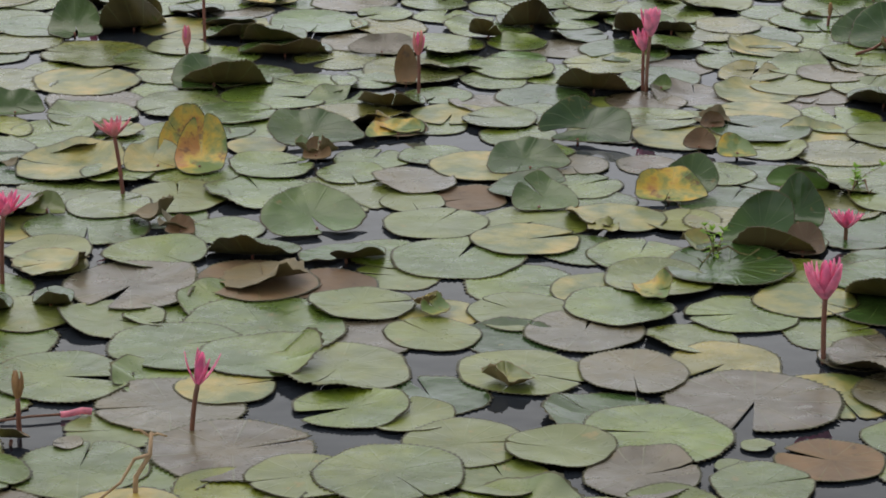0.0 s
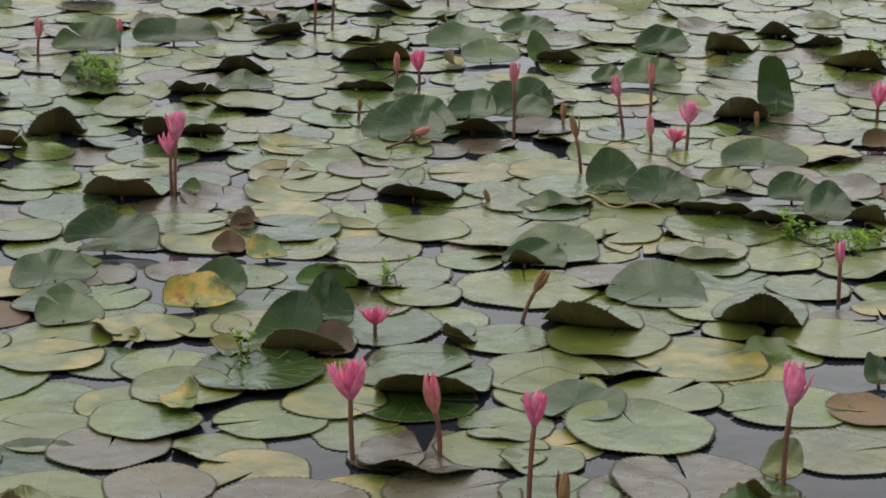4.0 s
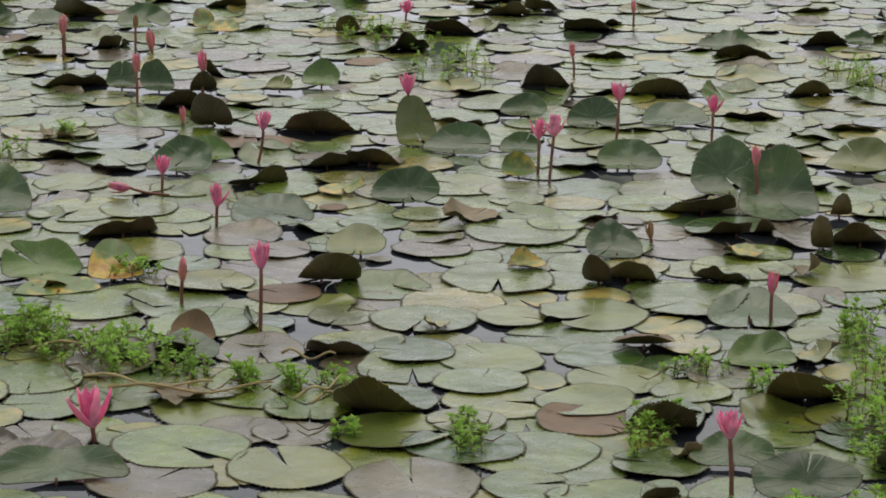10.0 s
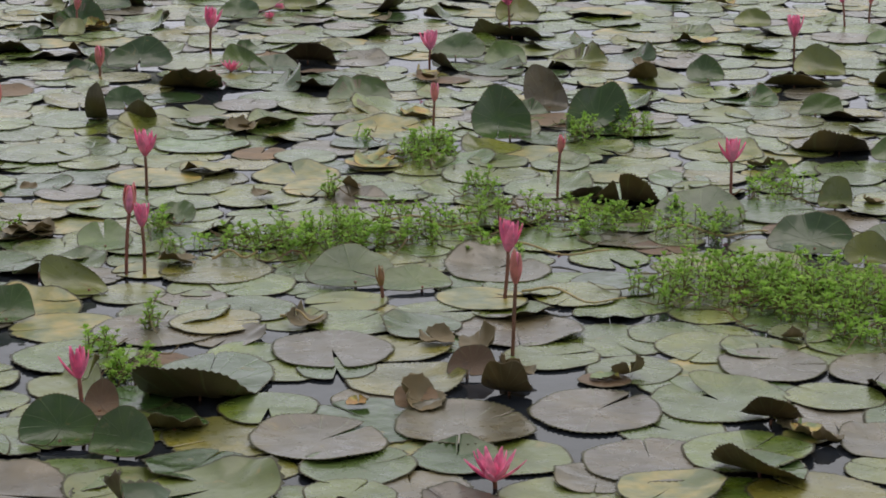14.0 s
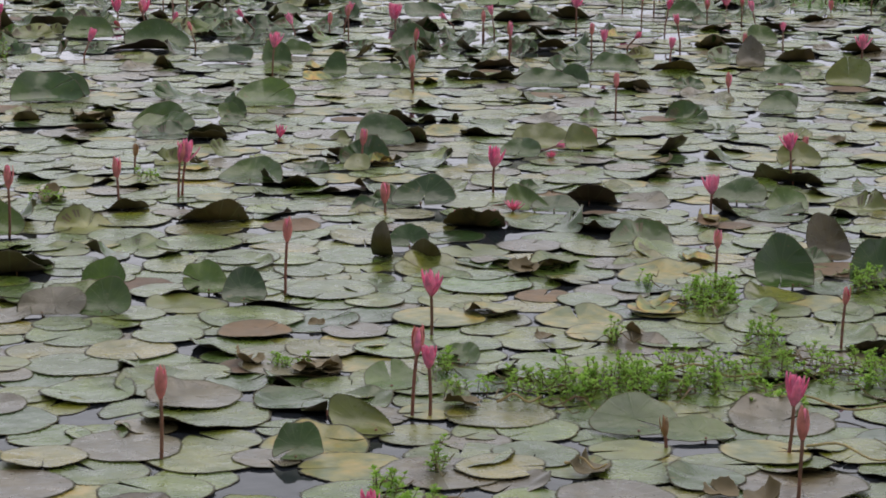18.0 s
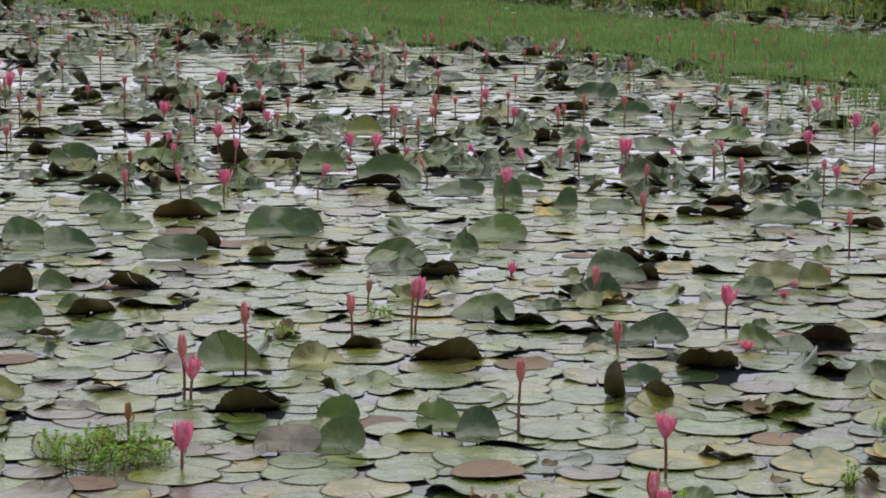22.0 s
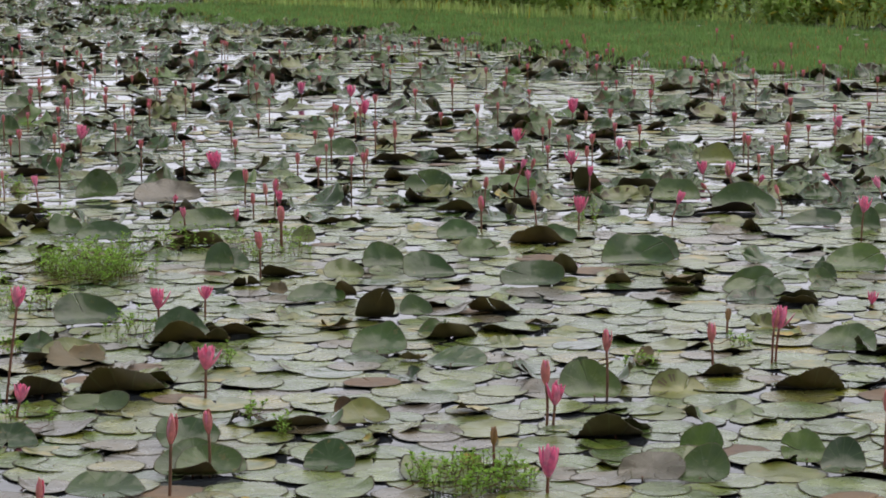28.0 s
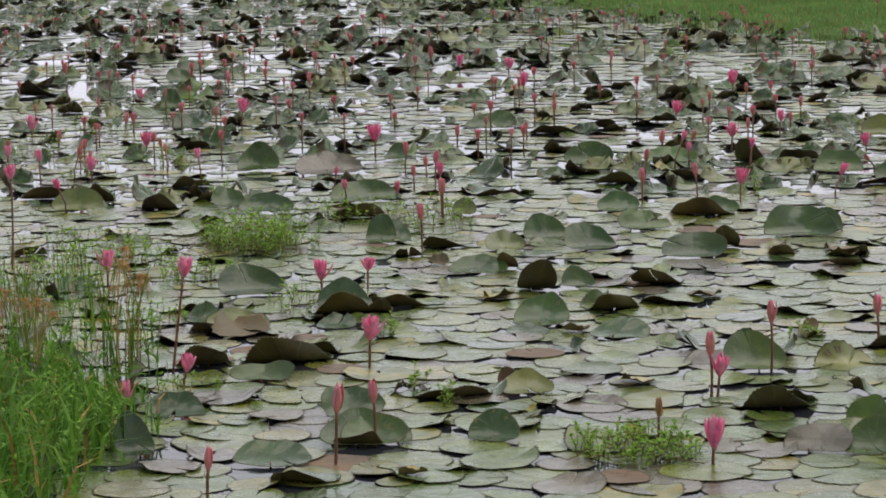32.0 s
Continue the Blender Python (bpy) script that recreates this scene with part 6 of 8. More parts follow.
risen(-10.842, 2.799, 0.110, 0.090, 342, 56, 0.36, 10, 0.01, "green")
risen(-10.311, 2.399, 0.134, 0.133, 153, 30, -0.77, 0, 0.18, "deep")
risen(-8.746, 2.016, 0.145, 0.187, 155, 22, -0.69, 0, -0.10, "deep")
risen(-9.435, 2.560, 0.135, 0.175, 183, 46, -0.77, 0, 0.10, "glossy")
risen(-8.962, 2.505, 0.129, 0.160, 176, 36, -0.43, 0, 0.11, "deep")
risen(-8.966, 2.417, 0.110, 0.070, 336, 46, 0.24, 0, 0.10, "green")
risen(-8.450, 2.050, 0.128, 0.070, 327, 44, 0.34, 0, 0.08, "deep")
risen(-11.838, 3.224, 0.167, 0.136, 352, 50, 0.38, 14, 0.23, "deep")
risen(-14.168, 4.152, 0.084, 0.221, 165, 58, -0.62, 14, -0.04, "deep")
risen(-13.549, 4.125, 0.082, 0.076, 340, 56, 0.13, 0, 0.03, "dead")
risen(-17.217, 2.759, 0.240, 0.133, 345, 50, 0.14, 0, 0.24, "lime")
risen(-16.888, 3.029, 0.086, 0.223, 331, 68, -0.51, 0, 0.24, "green")
risen(-16.528, 2.786, 0.171, 0.202, 164, 42, -0.60, 0, -0.04, "lime")
risen(-16.302, 3.291, 0.143, 0.139, 340, 56, 0.38, 0, 0.04, "deep")
risen(-18.345, 4.540, 0.163, 0.256, 169, 64, -0.82, -16, -0.05, "deep")
risen(-15.866, 3.911, 0.186, 0.200, 157, 44, -0.82, 0, -0.05, "glossy")
risen(-16.257, 3.762, 0.114, 0.195, 173, 44, -0.73, 0, 0.06, "deep")
risen(-17.486, 3.781, 0.167, 0.095, 356, 48, 0.37, 16, 0.04, "green")
risen(-20.237, 4.477, 0.173, 0.103, 355, 44, 0.30, -10, 0.12, "glossy")
risen(-22.010, 4.821, 0.154, 0.230, 172, 44, -0.45, 0, 0.09, "deep")
risen(-14.537, 2.127, 0.101, 0.089, 349, 54, 0.14, 0, 0.14, "lime")
risen(-13.076, 2.117, 0.136, 0.165, 179, 38, -0.78, 0, -0.02, "deep")
risen(-27.497, 6.043, 0.160, 0.266, 168, 42, -0.62, 0, 0.13, "deep")
risen(-30.036, 5.862, 0.196, 0.129, 336, 50, 0.12, 0, 0.20, "green")
risen(-24.140, 5.179, 0.101, 0.240, 181, 58, -0.46, 0, 0.06, "deep")

tagged(distant_curls.done("distant_raised_pads", [top_mats[k, True] for k in PAD_WORDS] + [under_mats[True], MARGIN_MAT]),
       "distant dark green lily pads curled up out of the water", "lily pads", kind="stuff")

# ---------- flat pads ----------
pad(-0.610, 6.070, 0.154, None, "green")
pad(-0.730, 6.601, 0.155, None, "green")
pad(-0.826, 6.924, 0.134, None, "green")
pad(-0.404, 6.589, 0.143, None, "green")
pad(-0.182, 6.626, 0.117, None, "green")
pad(-0.408, 6.334, 0.138, None, "lime")
pad(-0.678, 5.865, 0.104, None, "lime")
pad(-0.414, 5.863, 0.125, None, "green")
pad(-0.443, 5.615, 0.162, None, "brown")
pad(-0.189, 5.503, 0.131, None, "green")
pad(-0.149, 5.663, 0.145, None, "dead")
pad(-0.113, 5.355, 0.195, None, "green")
pad(-0.291, 5.222, 0.150, None, "green")
pad(-0.519, 5.029, 0.148, None, "green")
pad(-0.272, 4.878, 0.153, None, "brown")
pad(-0.123, 4.641, 0.161, None, "brown")
pad(-0.164, 4.983, 0.102, None, "green")
pad(0.071, 5.108, 0.157, None, "green")
pad(0.105, 4.872, 0.115, None, "green")
pad(0.229, 4.840, 0.094, None, "lime")
pad(-0.413, 4.542, 0.138, None, "green")
pad(0.031, 4.516, 0.110, None, "lime")
pad(0.106, 5.507, 0.118, None, "lime")
pad(0.272, 5.325, 0.108, None, "lime")
pad(0.470, 5.098, 0.138, None, "lime")
pad(0.330, 5.863, 0.160, None, "green")
pad(0.501, 6.003, 0.131, None, "green")
pad(0.778, 5.895, 0.129, None, "green")
pad(0.811, 5.702, 0.132, None, "green")
pad(0.273, 6.131, 0.130, None, "green")
pad(0.535, 6.166, 0.138, None, "green")
pad(0.474, 5.482, 0.124, None, "lime")
pad(0.666, 5.647, 0.114, None, "mottled")
pad(0.705, 5.511, 0.131, None, "green")
pad(0.991, 5.483, 0.128, None, "green")
pad(0.618, 5.357, 0.135, None, "brown")
pad(0.709, 5.097, 0.123, None, "brown")
pad(0.955, 4.943, 0.180, None, "brown")
pad(0.738, 4.761, 0.150, None, "green")
pad(0.689, 4.551, 0.116, None, "brown")
pad(0.340, 4.694, 0.125, None, "lime")
pad(0.533, 4.672, 0.108, None, "lime")
pad(0.196, 4.535, 0.144, None, "green")
pad(0.417, 4.528, 0.099, None, "lime")
pad(1.209, 5.201, 0.081, None, "brown")
pad(1.072, 4.633, 0.107, None, "dead")
pad(0.921, 4.504, 0.104, None, "green")
pad(1.419, 6.829, 0.136, None, "green")
pad(1.125, 7.234, 0.110, None, "green")
pad(1.374, 7.598, 0.137, None, "green")
pad(1.255, 7.482, 0.130, None, "green")
pad(1.420, 7.813, 0.109, None, "green")
pad(1.229, 7.891, 0.128, None, "green")
pad(0.447, 7.598, 0.106, None, "green")
pad(0.315, 7.194, 0.117, None, "green")
pad(0.216, 6.501, 0.115, None, "brown")
pad(0.409, 6.643, 0.148, None, "green")
pad(0.038, 6.572, 0.093, None, "green")
pad(0.740, 6.199, 0.124, None, "green")
pad(0.212, 6.322, 0.089, None, "green")
pad(0.992, 5.805, 0.159, None, "glossy")
pad(-0.655, 5.420, 0.117, None, "lime")
pad(-0.457, 5.390, 0.122, None, "lime")
pad(-0.453, 4.667, 0.031, None, "brown")
pad(0.934, 4.706, 0.034, None, "lime")
pad(0.871, 4.598, 0.036, None, "lime")
pad(-0.690, 6.931, 0.073, None, "mottled")
pad(0.134, 7.079, 0.066, None, "mottled")
pad(-0.236, 6.825, 0.088, None, "mottled")
pad(1.324, 5.573, 0.159, None, "glossy")
pad(2.217, 5.960, 0.079, None, "lime")
pad(1.319, 4.981, 0.143, None, "brown")
pad(1.296, 5.204, 0.155, None, "brown")
pad(1.662, 5.543, 0.140, None, "green")
pad(1.675, 5.697, 0.157, None, "green")
pad(1.633, 5.975, 0.117, None, "green")
pad(1.883, 5.925, 0.153, None, "lime")
pad(1.450, 5.216, 0.125, None, "green")
pad(1.547, 5.131, 0.093, None, "green")
pad(1.803, 5.290, 0.166, None, "green")
pad(1.919, 5.505, 0.133, None, "green")
pad(2.179, 5.407, 0.158, None, "green")
pad(2.078, 5.754, 0.167, None, "green")
pad(1.828, 4.970, 0.164, None, "brown")
pad(1.694, 4.908, 0.113, None, "brown")
pad(2.202, 5.086, 0.138, None, "green")
pad(2.033, 6.081, 0.131, None, "green")
pad(2.473, 5.852, 0.164, None, "green")
pad(2.514, 6.559, 0.126, None, "green")
pad(1.770, 6.395, 0.182, None, "green")
pad(1.484, 6.384, 0.113, None, "green")
pad(1.857, 6.975, 0.247, None, "green")
pad(1.596, 7.012, 0.135, None, "green")
pad(1.669, 6.680, 0.094, None, "green")
pad(2.160, 6.902, 0.123, None, "lime")
pad(1.864, 7.640, 0.143, None, "green")
pad(1.890, 7.404, 0.104, None, "green")
pad(2.039, 7.786, 0.128, None, "green")
pad(1.655, 7.984, 0.139, None, "green")
pad(2.326, 6.530, 0.102, None, "green")
pad(3.102, 8.266, 0.128, None, "brown")
pad(2.310, 7.298, 0.147, None, "lime")
pad(2.524, 6.286, 0.114, None, "green")
pad(2.722, 6.446, 0.117, None, "lime")
pad(1.456, 7.188, 0.142, None, "green")
pad(1.228, 7.252, 0.126, None, "green")
pad(2.363, 5.321, 0.098, None, "dead")
pad(2.075, 9.238, 0.053, None, "mottled")
pad(2.647, 6.090, 0.067, None, "mottled")
pad(-0.322, 8.667, 0.088, None, "mottled")
pad(1.343, 10.215, 0.070, None, "mottled")
pad(-1.046, 6.047, 0.142, None, "green")
pad(-1.642, 6.666, 0.118, None, "green")
pad(-1.372, 6.752, 0.119, None, "green")
pad(-1.040, 6.963, 0.145, None, "green")
pad(-0.775, 6.817, 0.118, None, "green")
pad(-0.894, 5.696, 0.120, None, "green")
pad(-1.018, 5.543, 0.124, None, "green")
pad(-0.881, 5.351, 0.126, None, "green")
pad(-1.147, 5.302, 0.126, None, "green")
pad(-1.657, 7.175, 0.109, None, "green")
pad(-1.180, 6.918, 0.113, None, "green")
pad(-1.950, 6.717, 0.103, None, "green")
pad(-1.525, 7.667, 0.107, None, "green")
pad(-1.285, 8.151, 0.104, None, "green")
pad(-2.093, 9.298, 0.075, None, "mottled")
pad(-0.656, 5.777, 0.088, None, "mottled")
pad(-1.476, 5.228, 0.069, None, "mottled")
pad(-1.221, 7.641, 0.053, None, "dead")
pad(0.161, 7.005, 0.079, None, "dead")
pad(-2.486, 9.902, 0.069, None, "mottled")
pad(-2.156, 7.941, 0.056, None, "dead")
pad(-4.181, 6.177, 0.110, None, "mottled")
pad(-2.419, 5.082, 0.164, None, "brown")
pad(-3.285, 5.867, 0.124, None, "brown")
pad(-3.090, 6.060, 0.125, None, "green")
pad(-3.039, 5.068, 0.164, None, "green")
pad(-2.735, 5.057, 0.150, None, "green")
pad(-2.840, 5.912, 0.144, None, "green")
pad(-3.087, 5.586, 0.177, None, "green")
pad(-2.626, 5.398, 0.139, None, "lime")
pad(-2.684, 6.080, 0.145, None, "lime")
pad(-2.260, 5.413, 0.156, None, "green")
pad(-3.035, 6.556, 0.158, None, "green")
pad(-3.027, 6.353, 0.146, None, "green")
pad(-2.307, 6.066, 0.134, None, "lime")
pad(-2.309, 5.843, 0.123, None, "green")
pad(-2.622, 5.878, 0.119, None, "green")
pad(-3.257, 6.304, 0.106, None, "green")
pad(-3.537, 6.266, 0.091, None, "green")
pad(-3.790, 6.428, 0.128, None, "green")
pad(-2.177, 5.182, 0.104, None, "green")
pad(-2.617, 6.629, 0.163, None, "lime")
pad(-3.314, 7.273, 0.119, None, "brown")
pad(-4.144, 7.415, 0.155, None, "green")
pad(-4.012, 7.004, 0.129, None, "green")
pad(-2.967, 4.828, 0.144, None, "brown")
pad(-3.472, 6.925, 0.040, None, "brown")
pad(-4.064, 7.755, 0.070, None, "mottled")
pad(-2.990, 7.042, 0.053, None, "mottled")
pad(-6.509, 10.882, 0.114, None, "mottled")
pad(-5.432, 8.109, 0.099, None, "mottled")
pad(-1.928, 6.524, 0.062, None, "mottled")
pad(-2.972, 6.280, 0.048, None, "dead")
pad(-3.946, 7.497, 0.048, None, "dead")
pad(-3.460, 7.602, 0.057, None, "dead")
pad(-1.918, 5.562, 0.054, None, "dead")
pad(-3.878, 4.599, 0.063, None, "mottled")
pad(-3.376, 4.949, 0.139, None, "brown")
pad(-4.570, 4.991, 0.147, None, "green")
pad(-4.337, 4.995, 0.152, None, "green")
pad(-4.103, 5.187, 0.153, None, "green")
pad(-4.214, 4.649, 0.180, None, "green")
pad(-4.039, 4.898, 0.125, None, "green")
pad(-3.740, 4.966, 0.195, None, "green")
pad(-3.713, 4.703, 0.125, None, "brown")
pad(-3.890, 4.387, 0.159, None, "green")
pad(-3.972, 6.057, 0.167, None, "green")
pad(-3.904, 5.839, 0.122, None, "green")
pad(-3.788, 5.174, 0.141, None, "green")
pad(-3.692, 5.371, 0.136, None, "green")
pad(-3.578, 4.537, 0.101, None, "green")
pad(-5.979, 6.807, 0.056, None, "mottled")
pad(-8.890, 9.883, 0.067, None, "mottled")
pad(-4.445, 5.187, 0.055, None, "mottled")
pad(-5.332, 7.093, 0.081, None, "mottled")
pad(-6.447, 10.955, 0.101, None, "mottled")
pad(-7.562, 6.543, 0.068, None, "mottled")
pad(-7.003, 5.847, 0.104, None, "mottled")
pad(-4.888, 4.155, 0.156, None, "green")
pad(-4.491, 4.006, 0.176, None, "brown")
pad(-4.363, 4.345, 0.173, None, "brown")
pad(-5.043, 4.711, 0.176, None, "brown")
pad(-4.791, 4.600, 0.131, None, "green")
pad(-4.553, 4.676, 0.129, None, "green")
pad(-4.003, 4.166, 0.163, None, "green")
pad(-4.639, 3.660, 0.168, None, "green")
pad(-4.925, 3.727, 0.128, None, "green")
pad(-4.431, 3.610, 0.140, None, "green")
pad(-4.241, 3.944, 0.136, None, "lime")
pad(-5.407, 4.413, 0.133, None, "green")
pad(-5.366, 3.992, 0.108, None, "green")
pad(-5.721, 4.283, 0.131, None, "green")
pad(-5.325, 4.651, 0.123, None, "green")
pad(-5.362, 5.047, 0.128, None, "green")
pad(-5.203, 5.105, 0.135, None, "green")
pad(-4.536, 4.551, 0.067, None, "dead")
pad(-8.239, 6.766, 0.042, None, "dead")
pad(-3.917, 5.303, 0.061, None, "mottled")
pad(-7.055, 3.786, 0.165, None, "green")
pad(-6.635, 3.700, 0.192, None, "green")
pad(-6.003, 3.163, 0.156, None, "green")
pad(-5.696, 3.010, 0.179, None, "brown")
pad(-5.656, 3.288, 0.137, None, "green")
pad(-6.222, 3.451, 0.156, None, "green")
pad(-6.120, 3.599, 0.099, None, "green")
pad(-6.461, 3.322, 0.166, None, "brown")
pad(-5.719, 3.938, 0.170, None, "brown")
pad(-5.226, 4.182, 0.172, None, "green")
pad(-7.538, 3.924, 0.155, None, "green")
pad(-7.798, 4.247, 0.132, None, "green")
pad(-7.742, 4.530, 0.185, None, "green")
pad(-7.816, 4.907, 0.138, None, "green")
pad(-7.389, 4.249, 0.146, None, "green")
pad(-7.207, 4.308, 0.135, None, "green")
pad(-7.360, 4.732, 0.121, None, "green")
pad(-7.170, 4.467, 0.126, None, "green")
pad(-9.087, 5.082, 0.177, None, "green")
pad(-9.706, 5.098, 0.173, None, "green")
pad(-8.488, 5.477, 0.162, None, "green")
pad(-8.374, 5.186, 0.146, None, "green")
pad(-7.097, 4.108, 0.094, None, "dead")
pad(-6.921, 4.296, 0.075, None, "dead")
pad(-8.158, 7.258, 0.087, None, "dead")
pad(-8.212, 6.736, 0.043, None, "dead")
pad(-7.557, 5.294, 0.117, None, "lime")
pad(-7.366, 5.311, 0.126, None, "lime")
pad(-10.393, 6.906, 0.071, None, "mottled")
pad(-11.554, 11.185, 0.091, None, "mottled")
pad(-12.914, 8.955, 0.107, None, "mottled")
pad(-6.216, 3.956, 0.085, None, "lime")
pad(-9.929, 4.000, 0.160, None, "green")
pad(-9.967, 3.778, 0.134, None, "green")
pad(-10.405, 4.093, 0.166, None, "green")
pad(-9.414, 3.805, 0.151, None, "lime")
pad(-9.407, 4.915, 0.158, None, "green")
pad(-9.971, 4.876, 0.140, None, "green")
pad(-9.339, 5.254, 0.159, None, "green")
pad(-9.401, 4.503, 0.132, None, "green")
pad(-8.732, 4.805, 0.160, None, "green")
pad(-9.380, 3.615, 0.127, None, "green")
pad(-10.191, 3.761, 0.149, None, "green")
pad(-10.527, 3.380, 0.138, None, "green")
pad(-11.008, 3.354, 0.144, None, "green")
pad(-9.561, 3.119, 0.126, None, "green")
pad(-9.494, 2.880, 0.113, None, "green")
pad(-8.667, 3.070, 0.116, None, "green")
pad(-8.743, 2.808, 0.126, None, "green")
pad(-10.004, 4.140, 0.124, None, "lime")
pad(-10.164, 3.965, 0.125, None, "green")
pad(-7.941, 5.219, 0.141, None, "green")
pad(-9.673, 3.813, 0.072, None, "mottled")
pad(-11.981, 4.095, 0.115, None, "mottled")
pad(-10.748, 6.067, 0.085, None, "mottled")
pad(-8.339, 2.363, 0.070, None, "mottled")
pad(-10.217, 2.219, 0.155, None, "green")
pad(-9.512, 2.412, 0.146, None, "green")
pad(-9.780, 2.346, 0.138, None, "green")
pad(-9.389, 2.562, 0.123, None, "green")
pad(-8.490, 2.116, 0.131, None, "green")
# flat pads in shadow, the shadow put into the leaf colour
pad(-1.741, 5.112, 0.162, None, "deep")
pad(-1.592, 5.868, 0.105, None, "deep")
pad(-1.292, 5.269, 0.095, None, "deep")

# ---------- gaps of open water ----------
open_water(0.411, 4.883, 0.083)
open_water(0.507, 4.905, 0.071)
open_water(1.065, 5.195, 0.075)
open_water(1.066, 5.301, 0.063)
open_water(0.076, 4.744, 0.069)
open_water(-0.014, 4.893, 0.047)
open_water(-0.535, 4.753, 0.069)
open_water(-0.442, 4.832, 0.058)
open_water(1.172, 4.842, 0.070)
open_water(1.065, 4.748, 0.046)
open_water(-0.659, 5.696, 0.068)
open_water(0.051, 6.241, 0.059)
open_water(-0.273, 6.242, 0.059)
open_water(-0.346, 5.320, 0.038)
open_water(0.280, 5.115, 0.037)
open_water(1.064, 5.153, 0.073)
open_water(1.053, 5.258, 0.062)
open_water(1.677, 6.085, 0.072)
open_water(1.497, 5.528, 0.066)
open_water(1.508, 5.730, 0.055)
open_water(2.045, 5.254, 0.064)
open_water(2.196, 4.915, 0.073)
open_water(1.630, 5.000, 0.061)
open_water(1.981, 5.660, 0.055)
open_water(1.818, 7.793, 0.055)
open_water(-0.621, 5.628, 0.079)
open_water(-0.535, 5.677, 0.066)
open_water(-1.397, 6.449, 0.076)
open_water(-1.468, 7.326, 0.068)
open_water(-1.899, 6.500, 0.062)
open_water(-0.213, 6.187, 0.043)
open_water(-0.276, 5.747, 0.053)
open_water(-4.144, 6.937, 0.092)
open_water(-4.111, 6.781, 0.072)
open_water(-3.430, 6.882, 0.088)
open_water(-3.304, 6.867, 0.070)
open_water(-2.431, 6.149, 0.046)
open_water(-1.837, 5.420, 0.079)
open_water(-3.031, 5.728, 0.075)
open_water(-3.347, 5.187, 0.057)
open_water(-4.560, 4.325, 0.088)
open_water(-4.566, 4.454, 0.060)
open_water(-5.430, 4.722, 0.100)
open_water(-5.335, 4.725, 0.066)
open_water(-5.087, 3.834, 0.073)
open_water(-5.429, 4.158, 0.063)
open_water(-3.716, 4.520, 0.068)
open_water(-4.378, 4.111, 0.070)
open_water(-3.955, 4.566, 0.042)
open_water(-5.860, 3.514, 0.095)
open_water(-5.905, 3.449, 0.079)
open_water(-5.835, 3.648, 0.064)
open_water(-5.242, 3.747, 0.090)
open_water(-5.335, 3.703, 0.076)
open_water(-5.457, 4.718, 0.084)
open_water(-5.358, 4.437, 0.049)
open_water(-6.013, 4.023, 0.067)
open_water(-7.318, 3.742, 0.075)
open_water(-4.629, 4.447, 0.060)
open_water(-9.562, 5.243, 0.123)
open_water(-9.131, 5.411, 0.097)
open_water(-9.467, 5.229, 0.124)
open_water(-9.321, 5.089, 0.097)
open_water(-12.328, 5.981, 0.094)
open_water(-12.365, 6.141, 0.095)
open_water(-9.429, 4.173, 0.071)
open_water(-9.172, 5.827, 0.099)
open_water(-9.142, 2.317, 0.085)
open_water(-14.216, 4.478, 0.101)

# ---------- creeping weed ----------
weeds(0.966, 5.890, 3, 0.007, 0.018, 83, 0.091)
weeds(1.409, 6.502, 4, 0.015, 0.021, 80, 0.069)
weeds(0.746, 9.130, 14, 0.072, 0.097, 88, 0.113)
weeds(2.640, 6.804, 8, 0.033, 0.049, 72, 0.065)
weeds(2.771, 6.637, 14, 0.096, 0.047, 70, 0.056)
weeds(3.721, 9.151, 6, 0.026, 0.044, 70, 0.065)
weeds(0.751, 9.070, 16, 0.062, 0.077, 87, 0.113)
weeds(-0.157, 10.719, 12, 0.060, 0.106, 93, 0.072)
weeds(0.159, 10.436, 8, 0.035, 0.076, 91, 0.071)
weeds(-0.404, 11.220, 8, 0.050, 0.087, 94, 0.076)
weeds(1.458, 11.355, 12, 0.064, 0.090, 84, 0.077)
weeds(-1.529, 6.133, 70, 0.160, 0.290, 106, 0.116)
weeds(-1.541, 6.649, 8, 0.023, 0.056, 105, 0.094)
weeds(-1.879, 6.725, 8, 0.016, 0.087, 107, 0.111)
weeds(-1.745, 6.463, 10, 0.038, 0.081, 107, 0.092)
weeds(-1.207, 6.218, 10, 0.044, 0.049, 103, 0.073)
weeds(-1.331, 5.506, 8, 0.033, 0.059, 106, 0.079)
weeds(-1.394, 5.347, 10, 0.051, 0.038, 107, 0.064)
weeds(-1.537, 5.257, 10, 0.032, 0.037, 109, 0.063)
weeds(-1.092, 6.589, 4, 0.012, 0.027, 101, 0.061)
weeds(-1.340, 6.403, 7, 0.023, 0.052, 104, 0.075)
weeds(-1.129, 6.275, 6, 0.022, 0.039, 102, 0.074)
weeds(-3.009, 10.627, 16, 0.099, 0.141, 107, 0.079)
weeds(-1.603, 10.618, 18, 0.146, 0.134, 100, 0.078)
weeds(-3.885, 5.657, 36, 0.109, 0.171, 126, 0.094)
weeds(-3.598, 5.618, 36, 0.199, 0.162, 124, 0.076)
weeds(-3.140, 5.560, 8, 0.022, 0.040, 121, 0.074)
weeds(-3.035, 5.613, 8, 0.022, 0.040, 120, 0.074)
weeds(-2.943, 5.660, 8, 0.044, 0.040, 119, 0.059)
weeds(-3.311, 5.586, 7, 0.030, 0.041, 122, 0.060)
weeds(-1.860, 6.747, 16, 0.040, 0.146, 106, 0.111)
weeds(-2.141, 6.237, 14, 0.091, 0.063, 110, 0.053)
weeds(-2.427, 5.401, 9, 0.041, 0.130, 115, 0.075)
weeds(-2.047, 5.593, 16, 0.034, 0.131, 111, 0.082)
